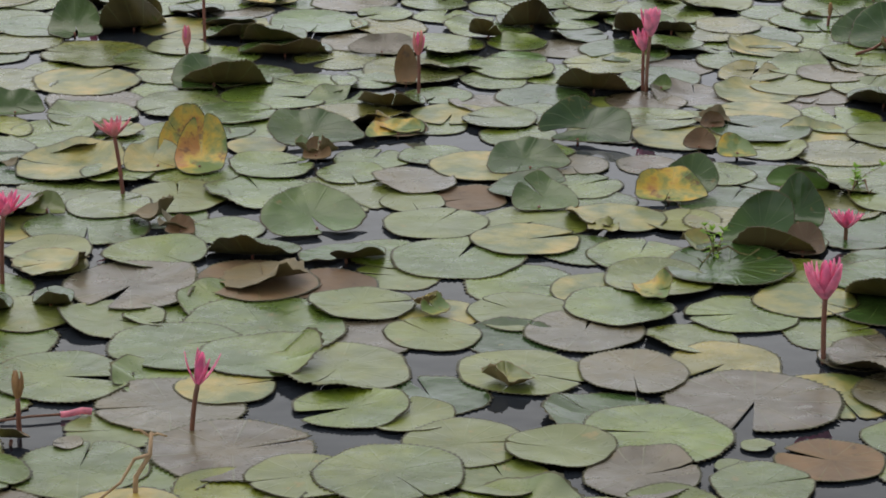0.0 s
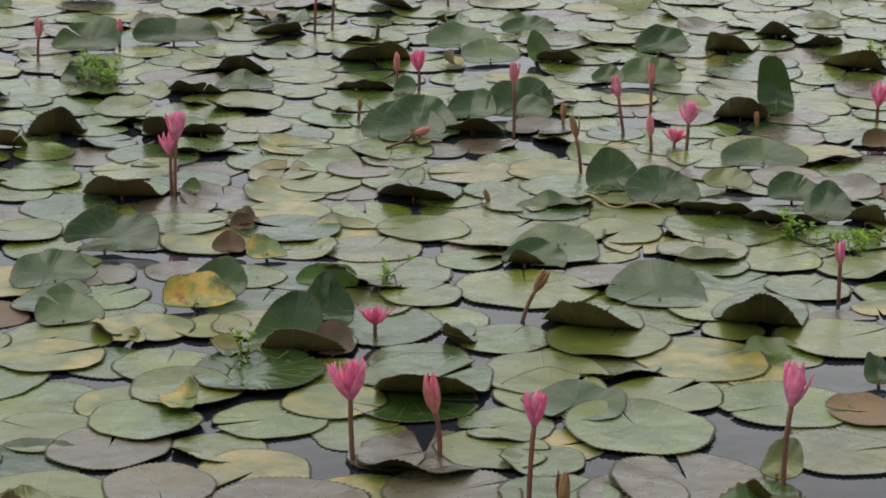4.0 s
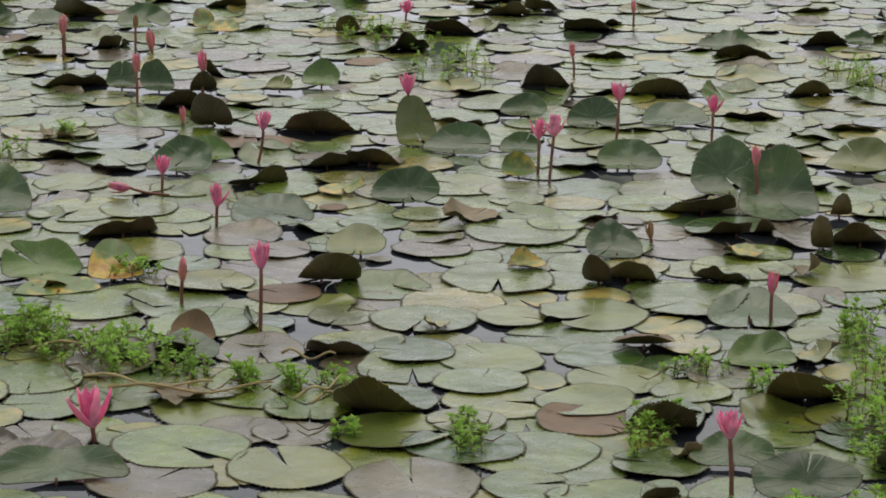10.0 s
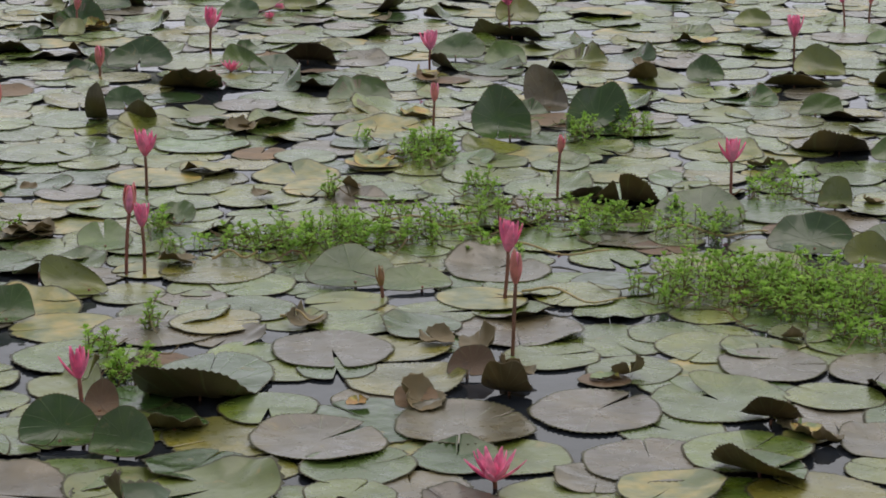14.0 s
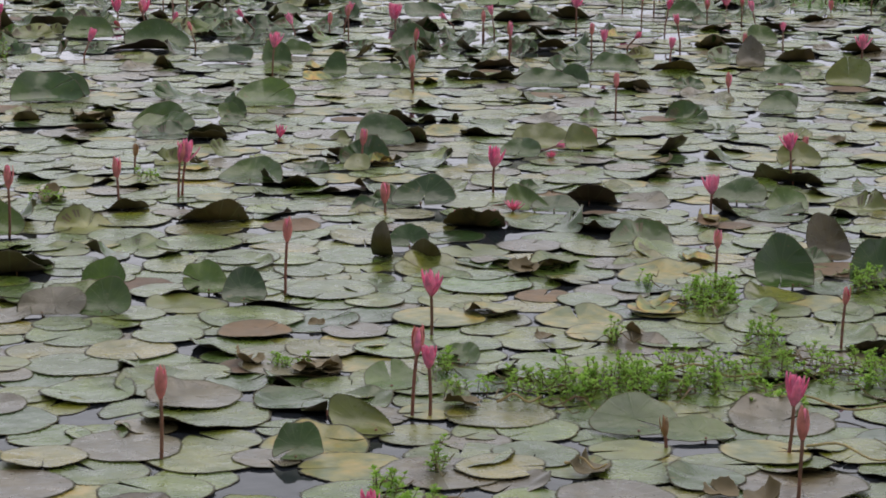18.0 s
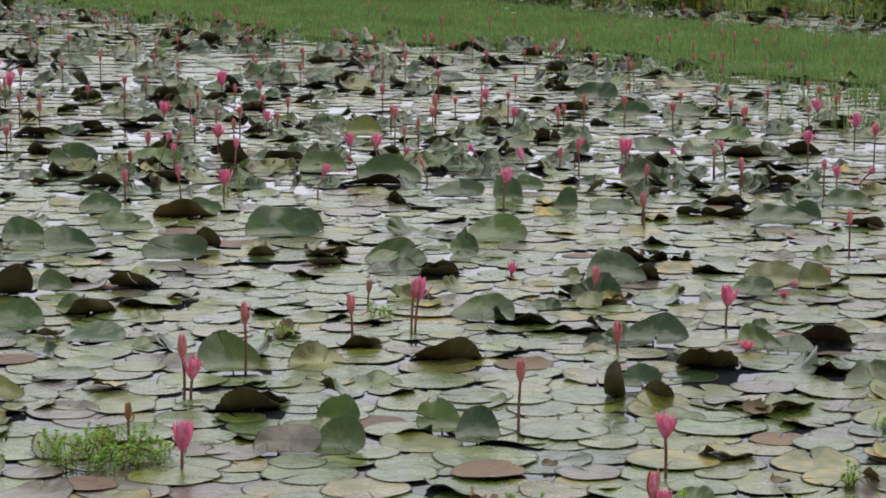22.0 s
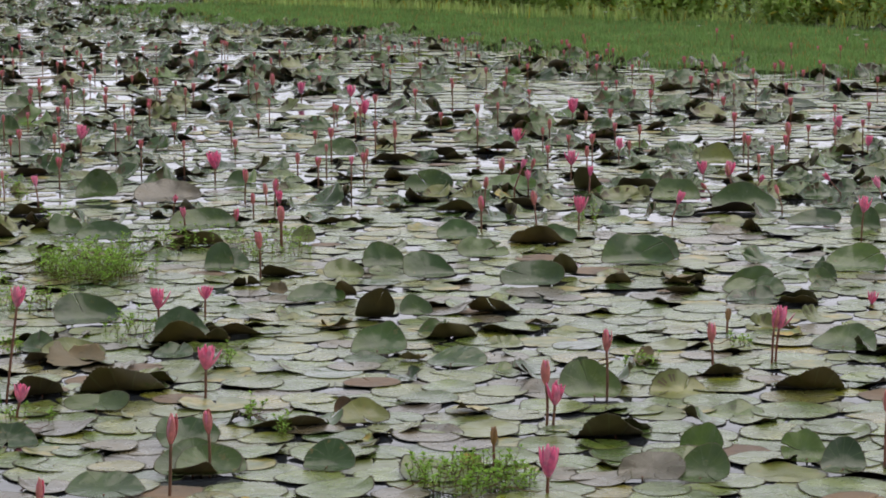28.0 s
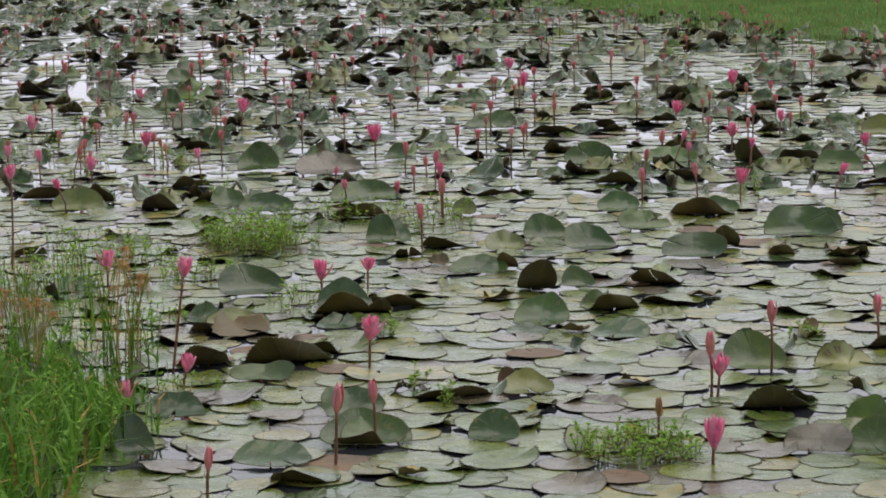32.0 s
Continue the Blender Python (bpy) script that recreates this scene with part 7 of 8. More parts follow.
weeds(-2.033, 5.748, 8, 0.014, 0.045, 111, 0.070)
weeds(-1.556, 5.840, 22, 0.041, 0.220, 106, 0.082)
weeds(-1.916, 6.179, 12, 0.059, 0.050, 108, 0.059)
weeds(-5.451, 10.825, 24, 0.247, 0.207, 117, 0.068)
weeds(-4.765, 10.105, 34, 0.177, 0.368, 116, 0.101)
weeds(-5.461, 8.094, 6, 0.026, 0.056, 125, 0.055)
weeds(-3.186, 10.921, 16, 0.127, 0.225, 107, 0.089)
weeds(-4.931, 5.466, 150, 0.252, 0.260, 133, 0.101)
weeds(-4.580, 5.567, 130, 0.182, 0.251, 130, 0.099)
weeds(-4.892, 5.700, 60, 0.292, 0.102, 131, 0.094)
weeds(-5.552, 5.982, 44, 0.167, 0.198, 134, 0.083)
weeds(-4.003, 5.619, 34, 0.096, 0.128, 126, 0.080)
weeds(-3.901, 5.695, 22, 0.048, 0.116, 125, 0.088)
weeds(-3.627, 5.685, 34, 0.094, 0.122, 123, 0.070)
weeds(-3.375, 5.604, 12, 0.061, 0.042, 122, 0.061)
weeds(-3.175, 5.593, 10, 0.030, 0.040, 120, 0.059)
weeds(-3.054, 5.619, 8, 0.022, 0.040, 119, 0.059)
weeds(-2.882, 5.642, 6, 0.022, 0.039, 118, 0.058)
weeds(-5.532, 7.459, 26, 0.127, 0.205, 127, 0.085)
weeds(-5.455, 7.714, 10, 0.065, 0.064, 126, 0.065)
weeds(-5.720, 6.650, 30, 0.120, 0.228, 131, 0.080)
weeds(-4.046, 6.415, 12, 0.070, 0.056, 123, 0.061)
weeds(-2.469, 5.449, 14, 0.034, 0.087, 115, 0.069)
weeds(-2.723, 5.317, 8, 0.028, 0.044, 118, 0.055)
weeds(-5.472, 8.159, 8, 0.056, 0.069, 124, 0.056)
weeds(-5.707, 10.964, 22, 0.167, 0.214, 118, 0.070)
weeds(-4.285, 5.411, 30, 0.143, 0.069, 129, 0.072)
weeds(-6.251, 4.892, 62, 0.200, 0.211, 142, 0.082)
weeds(-6.156, 5.239, 70, 0.223, 0.235, 140, 0.089)
weeds(-5.945, 5.705, 90, 0.285, 0.212, 136, 0.085)
weeds(-7.009, 6.087, 32, 0.095, 0.225, 139, 0.095)
weeds(-6.857, 6.804, 26, 0.066, 0.167, 135, 0.089)
weeds(-6.844, 7.045, 28, 0.072, 0.172, 134, 0.090)
weeds(-6.395, 5.811, 22, 0.060, 0.134, 138, 0.089)
weeds(-6.755, 5.419, 4, 0.012, 0.054, 141, 0.079)
weeds(-7.425, 6.132, 6, 0.033, 0.066, 140, 0.055)
weeds(-5.756, 5.249, 18, 0.108, 0.088, 138, 0.063)
weeds(-5.614, 3.672, 14, 0.039, 0.109, 146, 0.086)
weeds(-5.430, 3.658, 32, 0.061, 0.157, 145, 0.069)
weeds(-5.764, 3.954, 8, 0.016, 0.059, 145, 0.081)
weeds(-5.436, 2.963, 8, 0.036, 0.047, 150, 0.057)
weeds(-6.313, 4.672, 40, 0.237, 0.133, 143, 0.076)
weeds(-6.204, 5.030, 50, 0.204, 0.153, 140, 0.078)
weeds(-6.696, 4.654, 14, 0.047, 0.111, 144, 0.075)
weeds(-7.060, 4.262, 12, 0.057, 0.064, 148, 0.066)
weeds(-7.035, 6.162, 40, 0.086, 0.248, 138, 0.086)
weeds(-6.700, 5.389, 5, 0.016, 0.053, 140, 0.079)
weeds(-10.622, 5.686, 8, 0.054, 0.083, 151, 0.068)
weeds(-8.433, 3.337, 110, 0.219, 0.261, 157, 0.104)
weeds(-15.189, 4.244, 66, 0.391, 0.489, 164, 0.149)
weeds(-14.788, 4.743, 44, 0.211, 0.663, 161, 0.148)
weeds(-9.898, 2.952, 9, 0.035, 0.095, 162, 0.094)
weeds(-9.568, 2.977, 9, 0.034, 0.090, 162, 0.091)
weeds(-10.339, 5.036, 16, 0.132, 0.089, 153, 0.066)
weeds(-12.203, 3.066, 22, 0.113, 0.347, 165, 0.127)
weeds(-11.220, 3.258, 7, 0.026, 0.151, 163, 0.106)
weeds(-15.325, 7.193, 12, 0.096, 0.318, 154, 0.135)
weeds(-37.549, 11.427, 10, 0.264, 1.337, 163, 0.220)
weeds(-14.543, 3.444, 190, 0.272, 0.618, 166, 0.170)
weeds(-18.779, 3.923, 24, 0.173, 0.606, 167, 0.152)
weeds(-21.774, 3.995, 30, 0.298, 0.535, 169, 0.174)
weeds(-20.106, 3.155, 30, 0.273, 0.631, 170, 0.228)
weeds(-18.298, 3.217, 20, 0.209, 0.528, 169, 0.209)
weeds(-16.835, 3.839, 14, 0.078, 0.329, 166, 0.156)
weeds(-10.167, 2.036, 12, 0.142, 0.168, 167, 0.094)
weeds(-14.767, 2.426, 40, 0.404, 0.344, 170, 0.135)
weeds(-13.257, 1.997, 60, 0.271, 0.355, 170, 0.181)
weeds(-14.026, 2.537, 60, 0.290, 0.313, 169, 0.161)
weeds(-13.225, 2.807, 40, 0.184, 0.283, 167, 0.138)
weeds(-14.193, 3.445, 110, 0.299, 0.284, 165, 0.166)
weeds(-11.973, 2.311, 24, 0.138, 0.231, 168, 0.111)

# ---------- fallen buds and runners ----------
fallen_bud(1.667, 8.005, 1.742, 8.058)
fallen_bud(-0.746, 11.038, -0.661, 10.990)
fallen_bud(-1.661, 7.624, -1.889, 7.762)
fallen_bud(-0.603, 11.052, -0.723, 10.999)
fallen_bud(-1.857, 9.482, -1.813, 9.486)
fallen_bud(-0.766, 9.211, -0.725, 9.215)
fallen_bud(-4.529, 7.376, -4.661, 7.328)
fallen_bud(-10.279, 7.863, -10.236, 7.902)
fallen_bud(-9.101, 6.728, -9.064, 6.763)
runner(2.109, 7.193, 2.313, 7.036)
runner(-3.440, 5.353, -3.033, 5.493)
runner(-2.963, 5.486, -2.903, 5.679)
runner(-3.190, 5.824, -3.029, 5.817)
runner(-5.558, 5.831, -5.268, 6.049)
runner(-3.816, 5.546, -3.607, 5.769)
runner(-3.553, 5.409, -3.183, 5.434)
runner(-2.905, 5.473, -2.864, 5.638)
runner(-4.100, 5.406, -3.941, 5.454)
runner(-5.770, 5.236, -5.426, 5.476)
runner(-6.257, 5.252, -5.965, 5.415)
runner(-5.304, 4.968, -4.981, 5.095)
runner(-5.566, 4.265, -5.426, 4.316)
runner(-6.238, 4.525, -6.140, 4.630)
broken_stem(-0.609, 4.780, -0.427, 4.823)
dry_twig(-0.292, 4.420, 0.033, 0.040, 0.120)
withered(-0.350, 8.652, 0.088, "yellow")
withered(0.164, 7.015, 0.072, "yellow")
withered(1.081, 7.129, 0.049, "dead")
withered(1.489, 10.264, 0.082, "dead")
withered(2.076, 9.264, 0.053, "yellow")
withered(-0.385, 6.067, 0.049, "dead")
withered(1.561, 8.507, 0.039, "yellow")
withered(-0.094, 6.752, 0.039, "yellow")
withered(0.277, 5.464, 0.038, "yellow")
withered(-0.048, 6.749, 0.046, "dead")
withered(0.405, 11.370, 0.051, "dead")
withered(1.372, 10.274, 0.035, "yellow")
withered(1.210, 11.155, 0.063, "yellow")
withered(-1.009, 10.923, 0.037, "yellow")
withered(1.181, 6.404, 0.022, "dead")
withered(0.325, 10.745, 0.036, "dead")
withered(-7.615, 6.574, 0.069, "yellow")
withered(-7.003, 5.847, 0.088, "yellow")
withered(-8.218, 6.749, 0.036, "yellow")
withered(-7.851, 5.859, 0.066, "dead")
withered(-6.873, 5.214, 0.039, "dead")
withered(-6.731, 5.501, 0.040, "dead")
withered(-3.884, 4.602, 0.042, "yellow")
withered(-3.913, 5.285, 0.057, "yellow")
withered(-4.536, 4.551, 0.037, "yellow")
withered(-4.207, 6.190, 0.073, "yellow")
withered(-5.472, 7.167, 0.062, "yellow")
withered(-6.040, 6.910, 0.063, "yellow")
withered(-8.904, 9.891, 0.053, "yellow")
withered(-8.263, 7.205, 0.062, "dead")
withered(-7.859, 8.168, 0.052, "dead")
withered(-5.391, 6.738, 0.040, "dead")
withered(-5.525, 8.106, 0.055, "dead")
withered(-4.455, 5.217, 0.032, "yellow")
withered(-4.973, 4.505, 0.062, "dead")
withered(-4.712, 4.387, 0.056, "dead")
withered(-4.695, 4.035, 0.068, "dead")
withered(-4.793, 3.912, 0.029, "yellow")
withered(-9.631, 8.126, 0.057, "dead")
withered(-8.176, 8.856, 0.110, "yellow")
withered(-6.948, 4.315, 0.076, "dead")
withered(-7.145, 4.158, 0.057, "dead")
withered(-12.968, 8.981, 0.090, "yellow")
withered(-13.809, 8.712, 0.093, "yellow")
withered(-12.519, 6.361, 0.095, "dead")
withered(-10.936, 9.371, 0.065, "dead")
withered(-14.330, 11.681, 0.084, "yellow")
withered(-7.485, 4.649, 0.030, "dead")
withered(-12.910, 6.153, 0.064, "dead")
withered(-10.392, 6.958, 0.057, "yellow")
withered(-10.829, 6.093, 0.057, "yellow")
withered(-9.668, 9.374, 0.061, "dead")
withered(-12.710, 6.444, 0.097, "dead")
withered(-14.960, 7.916, 0.077, "dead")
withered(-10.868, 4.076, 0.067, "dead")
withered(-11.948, 4.075, 0.072, "yellow")
withered(-10.480, 5.099, 0.053, "dead")
withered(-13.176, 4.188, 0.063, "dead")
withered(-17.012, 7.275, 0.084, "yellow")
withered(-30.657, 9.991, 0.109, "yellow")
withered(-9.229, 3.223, 0.034, "yellow")
withered(-8.685, 3.430, 0.043, "yellow")
withered(-1.454, 5.239, 0.038, "yellow")
withered(-1.397, 6.553, 0.046, "dead")
withered(-8.398, 2.440, 0.060, "yellow")
withered(-11.877, 3.381, 0.071, "dead")
withered(-11.502, 2.616, 0.148, "dead")

withered(-7.619, 6.575, 0.076, "yellow")
withered(-7.021, 5.835, 0.097, "yellow")
withered(-7.084, 6.000, 0.052, "dead")
withered(-8.282, 7.224, 0.061, "yellow")
withered(-8.211, 6.740, 0.040, "yellow")
withered(-12.859, 8.910, 0.098, "yellow")
withered(-10.416, 6.893, 0.075, "yellow")
withered(-6.289, 4.426, 0.059, "dead")
withered(-6.914, 4.288, 0.083, "dead")
withered(-8.198, 6.702, 0.040, "mottled")
withered(-7.334, 5.322, 0.104, "mottled")
withered(-7.883, 5.941, 0.075, "mottled")
withered(-6.910, 4.276, 0.083, "dead")
withered(-10.389, 6.898, 0.063, "yellow")
withered(-4.504, 4.614, 0.050, "mottled")
withered(-5.102, 4.456, 0.052, "dead")
withered(-5.483, 4.295, 0.061, "dead")
withered(-4.028, 7.712, 0.080, "yellow")
withered(-3.010, 7.036, 0.059, "yellow")
withered(-3.884, 4.594, 0.044, "yellow")
withered(-3.807, 4.587, 0.039, "dead")
withered(-5.444, 8.125, 0.084, "mottled")
withered(-3.457, 7.562, 0.096, "dead")
withered(-2.960, 6.285, 0.043, "mottled")
withered(-3.259, 5.399, 0.074, "dead")
withered(-2.464, 7.487, 0.065, "yellow")
withered(-2.519, 9.893, 0.052, "yellow")
withered(-2.056, 9.309, 0.073, "yellow")
withered(-0.352, 8.659, 0.089, "yellow")
withered(-0.653, 5.750, 0.092, "mottled")
withered(-1.439, 5.234, 0.043, "yellow")
withered(-1.882, 6.456, 0.063, "mottled")
withered(-1.911, 5.538, 0.043, "mottled")
withered(-1.210, 7.606, 0.060, "mottled")
withered(-0.642, 6.942, 0.072, "mottled")
withered(-0.888, 6.589, 0.024, "dead")
withered(-1.905, 7.649, 0.049, "dead")
withered(-2.202, 7.345, 0.051, "dead")
withered(0.262, 5.504, 0.038, "yellow")
withered(0.793, 5.587, 0.054, "yellow")
withered(0.702, 6.086, 0.039, "mottled")
withered(0.936, 5.964, 0.048, "mottled")
withered(-0.133, 5.663, 0.105, "dead")
withered(0.435, 5.028, 0.054, "mottled")
withered(-0.444, 6.126, 0.065, "dead")
withered(1.751, 8.032, 0.042, "mottled")
withered(-10.433, 6.888, 0.088, "yellow")
withered(-10.728, 6.013, 0.074, "yellow")
withered(-11.919, 4.065, 0.095, "yellow")
withered(-9.611, 3.831, 0.089, "mottled")
withered(-13.770, 8.721, 0.106, "yellow")
withered(-16.835, 7.257, 0.092, "yellow")
withered(-11.564, 5.066, 0.083, "dead")
withered(-10.344, 5.029, 0.075, "dead")


# ---------- the grassy bank across the pond and the shrubs behind it ----------
def inside(poly, x, y):
    hit = False
    for (ax, ay), (bx, by) in zip(poly, poly[1:] + poly[:1]):
        if (ay > y) != (by > y) and x < (bx - ax) * (y - ay) / (by - ay) + ax:
            hit = not hit
    return hit


BANK = [(-10, 18.5), (-13, 16.8), (-15, 15.6), (-16.6, 14.4), (-18.5, 15.6), (-20.3, 17.2), (-23, 16.9), (-26, 17.9), (-28.4, 17.6), (-28.8, 16.5),
        (-32, 15.8), (-36, 16.2), (-42.1, 16.8), (-48, 15.5), (-58, 15), (-58, 20), (-49, 21.6), (-43, 22.6), (-39, 23.6), (-35, 23), (-31.6, 22), (-28.6, 22.6),
        (-24, 22), (-18, 21.4), (-12, 21)]
TUSSOCK = [(-7.2, 0.35), (-8.3, 1.12), (-8.9, 1.38), (-9.5, 1.72), (-10.4, 1.78), (-11.1, 1.62), (-11.5, 1.2), (-11.6, 0.4), (-11, -0.4), (-7.8, 0.0)]
MARGIN = [(-9.8, 1.6), (-10.4, 2.0), (-11.5, 2.15), (-12.6, 2.2), (-14.2, 2.25), (-14.5, 0.8), (-11.6, 0.8), (-11.2, 1.5)]
grng = np.random.default_rng(41)


def bed(name, poly, z, mat, words, category):
    ob = new(name, mesh_of(name, [(x, y, z) for x, y in poly], [tuple(range(len(poly)))], [mat], None, False))
    return tagged(ob, words, category, kind="structure")


def grown(name, poly, count, low, high, width, words, mats, droop=0.5, dry=0.04, fray=0.04):
    """Bent grass blades strewn over a plan."""
    xs, ys = [p[0] for p in poly], [p[1] for p in poly]
    spots = []
    while len(spots) < count:
        x, y = grng.uniform(min(xs), max(xs)), grng.uniform(min(ys), max(ys))
        if inside(poly, x, y):
            x, y = x + grng.normal(0, fray), y + grng.normal(0, fray)
            spots.append((x, y, 0.75 + 0.6 * noise.noise((x * 0.7, y * 0.7, 0))))
    p = np.array(spots)
    n = len(p)
    height = grng.uniform(low, high, n) * p[:, 2]
    a = grng.uniform(0, 6.28, n)
    d = np.stack([np.cos(a), np.sin(a)], -1)
    side = np.stack([-d[:, 1], d[:, 0]], -1) * (width * grng.uniform(0.6, 1.3, n))[:, None]
    lean = (grng.uniform(0.05, droop, n) * height)[:, None]
    base, mid, top = p[:, :2], p[:, :2] + d * lean * 0.35, p[:, :2] + d * lean
    zero = np.zeros(n)
    rows = [np.c_[base - side, zero], np.c_[base + side, zero], np.c_[mid + side * 0.8, height * 0.6], np.c_[mid - side * 0.8, height * 0.6],
            np.c_[top, height * (1 - 0.25 * lean[:, 0] / height)]]
    v = np.stack(rows, 1).reshape(-1, 3)
    f, index = [], []
    for k in range(n):
        o = 5 * k
        f += [(o, o + 1, o + 2, o + 3), (o + 3, o + 2, o + 4)]
    index = np.repeat((grng.random(n) < dry).astype(int), 2)
    return tagged(new(name, mesh_of(name, v, f, mats, index, False)), words, "grass", kind="stuff")


bed("bank", BANK, 0.03, UNDERGROWTH, "wet muddy ground under the grass across the pond", "ground")
grown("bank_grass", BANK, 110000, 0.07, 0.21, 0.0075, "low bright green grass growing along the far bank", [GRASS, STRAW], 0.5, 0.06, 0.6)


def shrub(x, y, height, wide, yellow):
    """A leafy shrub: stems and many loose leaves in uneven clumps."""
    root = new("shrub")
    root.location = (x, y, 0)
    tips = []
    for _ in range(7):
        a, r = grng.uniform(0, 6.28), grng.uniform(0.2, 0.9) * wide
        top = (r * math.cos(a), r * math.sin(a), height * grng.uniform(0.55, 1.0))
        pts = [(top[0] * s * s, top[1] * s * s, top[2] * s) for s in np.linspace(0, 1, 5)]
        v, f = tube(pts, 0.018, 5, 0.3)
        part("stem", mesh_of("stem", v, f, [WEED_STEM]), root)
        tips += [pts[2], pts[3], pts[4]]
    t = np.repeat(np.array(tips), 46, 0)
    n = len(t)
    o = grng.normal(0, 0.26, (n, 3)) * (wide, wide, height * 0.6)
    p = t + o
    p[:, 2] = np.maximum(0.04, np.where(p[:, 2] < 0, -p[:, 2], p[:, 2] - 0.1))
    yaw, pitch, length = grng.uniform(0, 6.28, n), grng.uniform(-0.9, 0.7, n), grng.uniform(0.12, 0.28, n)[:, None]
    d = np.stack([np.cos(yaw) * np.cos(pitch), np.sin(yaw) * np.cos(pitch), np.sin(pitch)], -1)
    side = np.stack([-np.sin(yaw), np.cos(yaw), 0.25 * np.ones(n)], -1) * length * 0.2
    v = np.stack([p, p + d * length * 0.45 + side, p + d * length, p + d * length * 0.45 - side], 1).reshape(-1, 3)
    f = [(4 * k, 4 * k + 1, 4 * k + 2, 4 * k + 3) for k in range(n)]
    part("crown", mesh_of("crown", v, f, [SHRUB, SHRUB_YELLOW], (grng.random(n) < yellow).astype(int), False), root)
    return tagged(root, "dense green wild shrub with yellowing leaves behind the grass", "shrub", "shrubs along the far bank")


HEDGE = [(-62, 19.5), (-49.4, 21.8), (-43.4, 22.9), (-39.9, 24.6), (-36, 26.3), (-32.4, 27.0), (-26, 27.6), (-18, 28)]
for (ax, ay), (bx, by) in zip(HEDGE, HEDGE[1:]):
    steps = max(2, int(math.hypot(bx - ax, by - ay) / 1.25))
    for k in range(steps):
        s = (k + grng.uniform(0, 0.7)) / steps
        for row in range(3):
            shrub(ax + (bx - ax) * s + row * -0.7 + grng.normal(0, 0.2), ay + (by - ay) * s + row * 1.2 + grng.normal(0, 0.2),
                  grng.uniform(0.9, 1.4) + 0.55 * row, grng.uniform(0.55, 0.85), grng.choice([0.06, 0.14, 0.30]))
FIELD = [(-90, 20), (-62, 20.5), (-49.4, 22.6), (-43.4, 23.7), (-39.9, 25.4), (-36, 27.0), (-32.4, 27.7), (-26, 28.3), (-10, 29), (40, 40), (40, 120), (-160, 120), (-160, 30)]
bed("far_ground", FIELD, 0.04, UNDERGROWTH, "overgrown green ground beyond the shrubs", "ground")

grown("tall_bank_grass", [(-60, 18.2), (-49.4, 20.6), (-43.4, 21.8), (-39.9, 24.0), (-36, 26.0), (-32.4, 26.4), (-26, 27.0), (-18, 27.2), (-18, 28.4),
                          (-26, 27.8), (-32.4, 27.2), (-36, 26.6), (-39.9, 25), (-43.4, 23.2), (-49.4, 22), (-60, 19.8)],
      6000, 0.2, 0.5, 0.012, "tall bright grass and herbs in front of the shrubs", [SHRUB, SHRUB_YELLOW], 0.7, 0.07, 0.2)



def white_bloom(x, y, z):
    """A small white marsh flower on a stalk."""
    root = new("marsh_flower")
    root.location = (x, y, 0)
    v, f = tube([(0, 0, 0), (0.01, 0, z * 0.6), (0.02, 0.01, z)], 0.006, 5)
    part("stem", mesh_of("stem", v, f, [GRASS]), root)
    for i in range(6):
        part("petal", WHITE_PETAL, root, Matrix.Translation((0.02, 0.01, z)) @ Matrix.Rotation(radians(60 * i), 4, "Z") @ Matrix.Scale(0.06, 4))
    return tagged(root, "small white marsh flower standing in the grass", "flower", "marsh flowers in the grass")


WHITE = plain_material("white_petal", (0.82, 0.82, 0.76), (0.85, 0.84, 0.80), 30, 0.6, 0.3)
WHITE_PETAL = petal_mesh("petal", 70, 60, 0.2, [WHITE])
for wx, wy in ((-35.5, 18.9), (-31.6, 19.4), (-30.1, 18.6), (-27.3, 20.2), (-38.6, 19.3), (-41.5, 20.2), (-33.4, 20.8), (-25.2, 19.6)):
    white_bloom(wx, wy, grng.uniform(0.3, 0.42))

# ---------- the grassy tussock beside the pads ----------
bed("tussock_mud", [(x * 0.99 - 0.1, y * 0.9) for x, y in TUSSOCK], 0.012, SOIL, "wet mud under the tussock", "ground")
grown("tussock_grass", TUSSOCK, 4200, 0.07, 0.30, 0.0066, "lush green grass tussock at the water's edge", [TUFT, STRAW], 1.3)
grown("arching_grass", TUSSOCK, 420, 0.26, 0.46, 0.0062, "long arching green blades hanging over the tussock", [TUFT, STRAW], 1.5, 0.08)
grown("margin_grass", MARGIN, 420, 0.10, 0.34, 0.0032, "sparse thin grass standing between the pads", [TUFT, STRAW], 0.5, 0.2)
leafy = Heap()
for _ in range(480):
    gx, gy = grng.uniform(-14, -7.4), grng.uniform(0.2, 2.2)
    if inside(TUSSOCK, gx, gy) or (inside(MARGIN, gx, gy) and grng.random() < 0.35):
        sprig(leafy, gx, gy, grng.uniform(0.06, 0.2))
tagged(leafy.done("tussock_weed", [WEED, WEED_STEM], False), "leafy green weed mixed into the tussock", "weed", kind="stuff")


blade = Heap()
leaf_quad(blade, (0, 0, 0), 0.0, 0.0, 1.0, 0.13, 0)
HERB_LEAF = mesh_of("leaf", np.concatenate(blade.v), blade.f, [TUFT], blade.m, False)


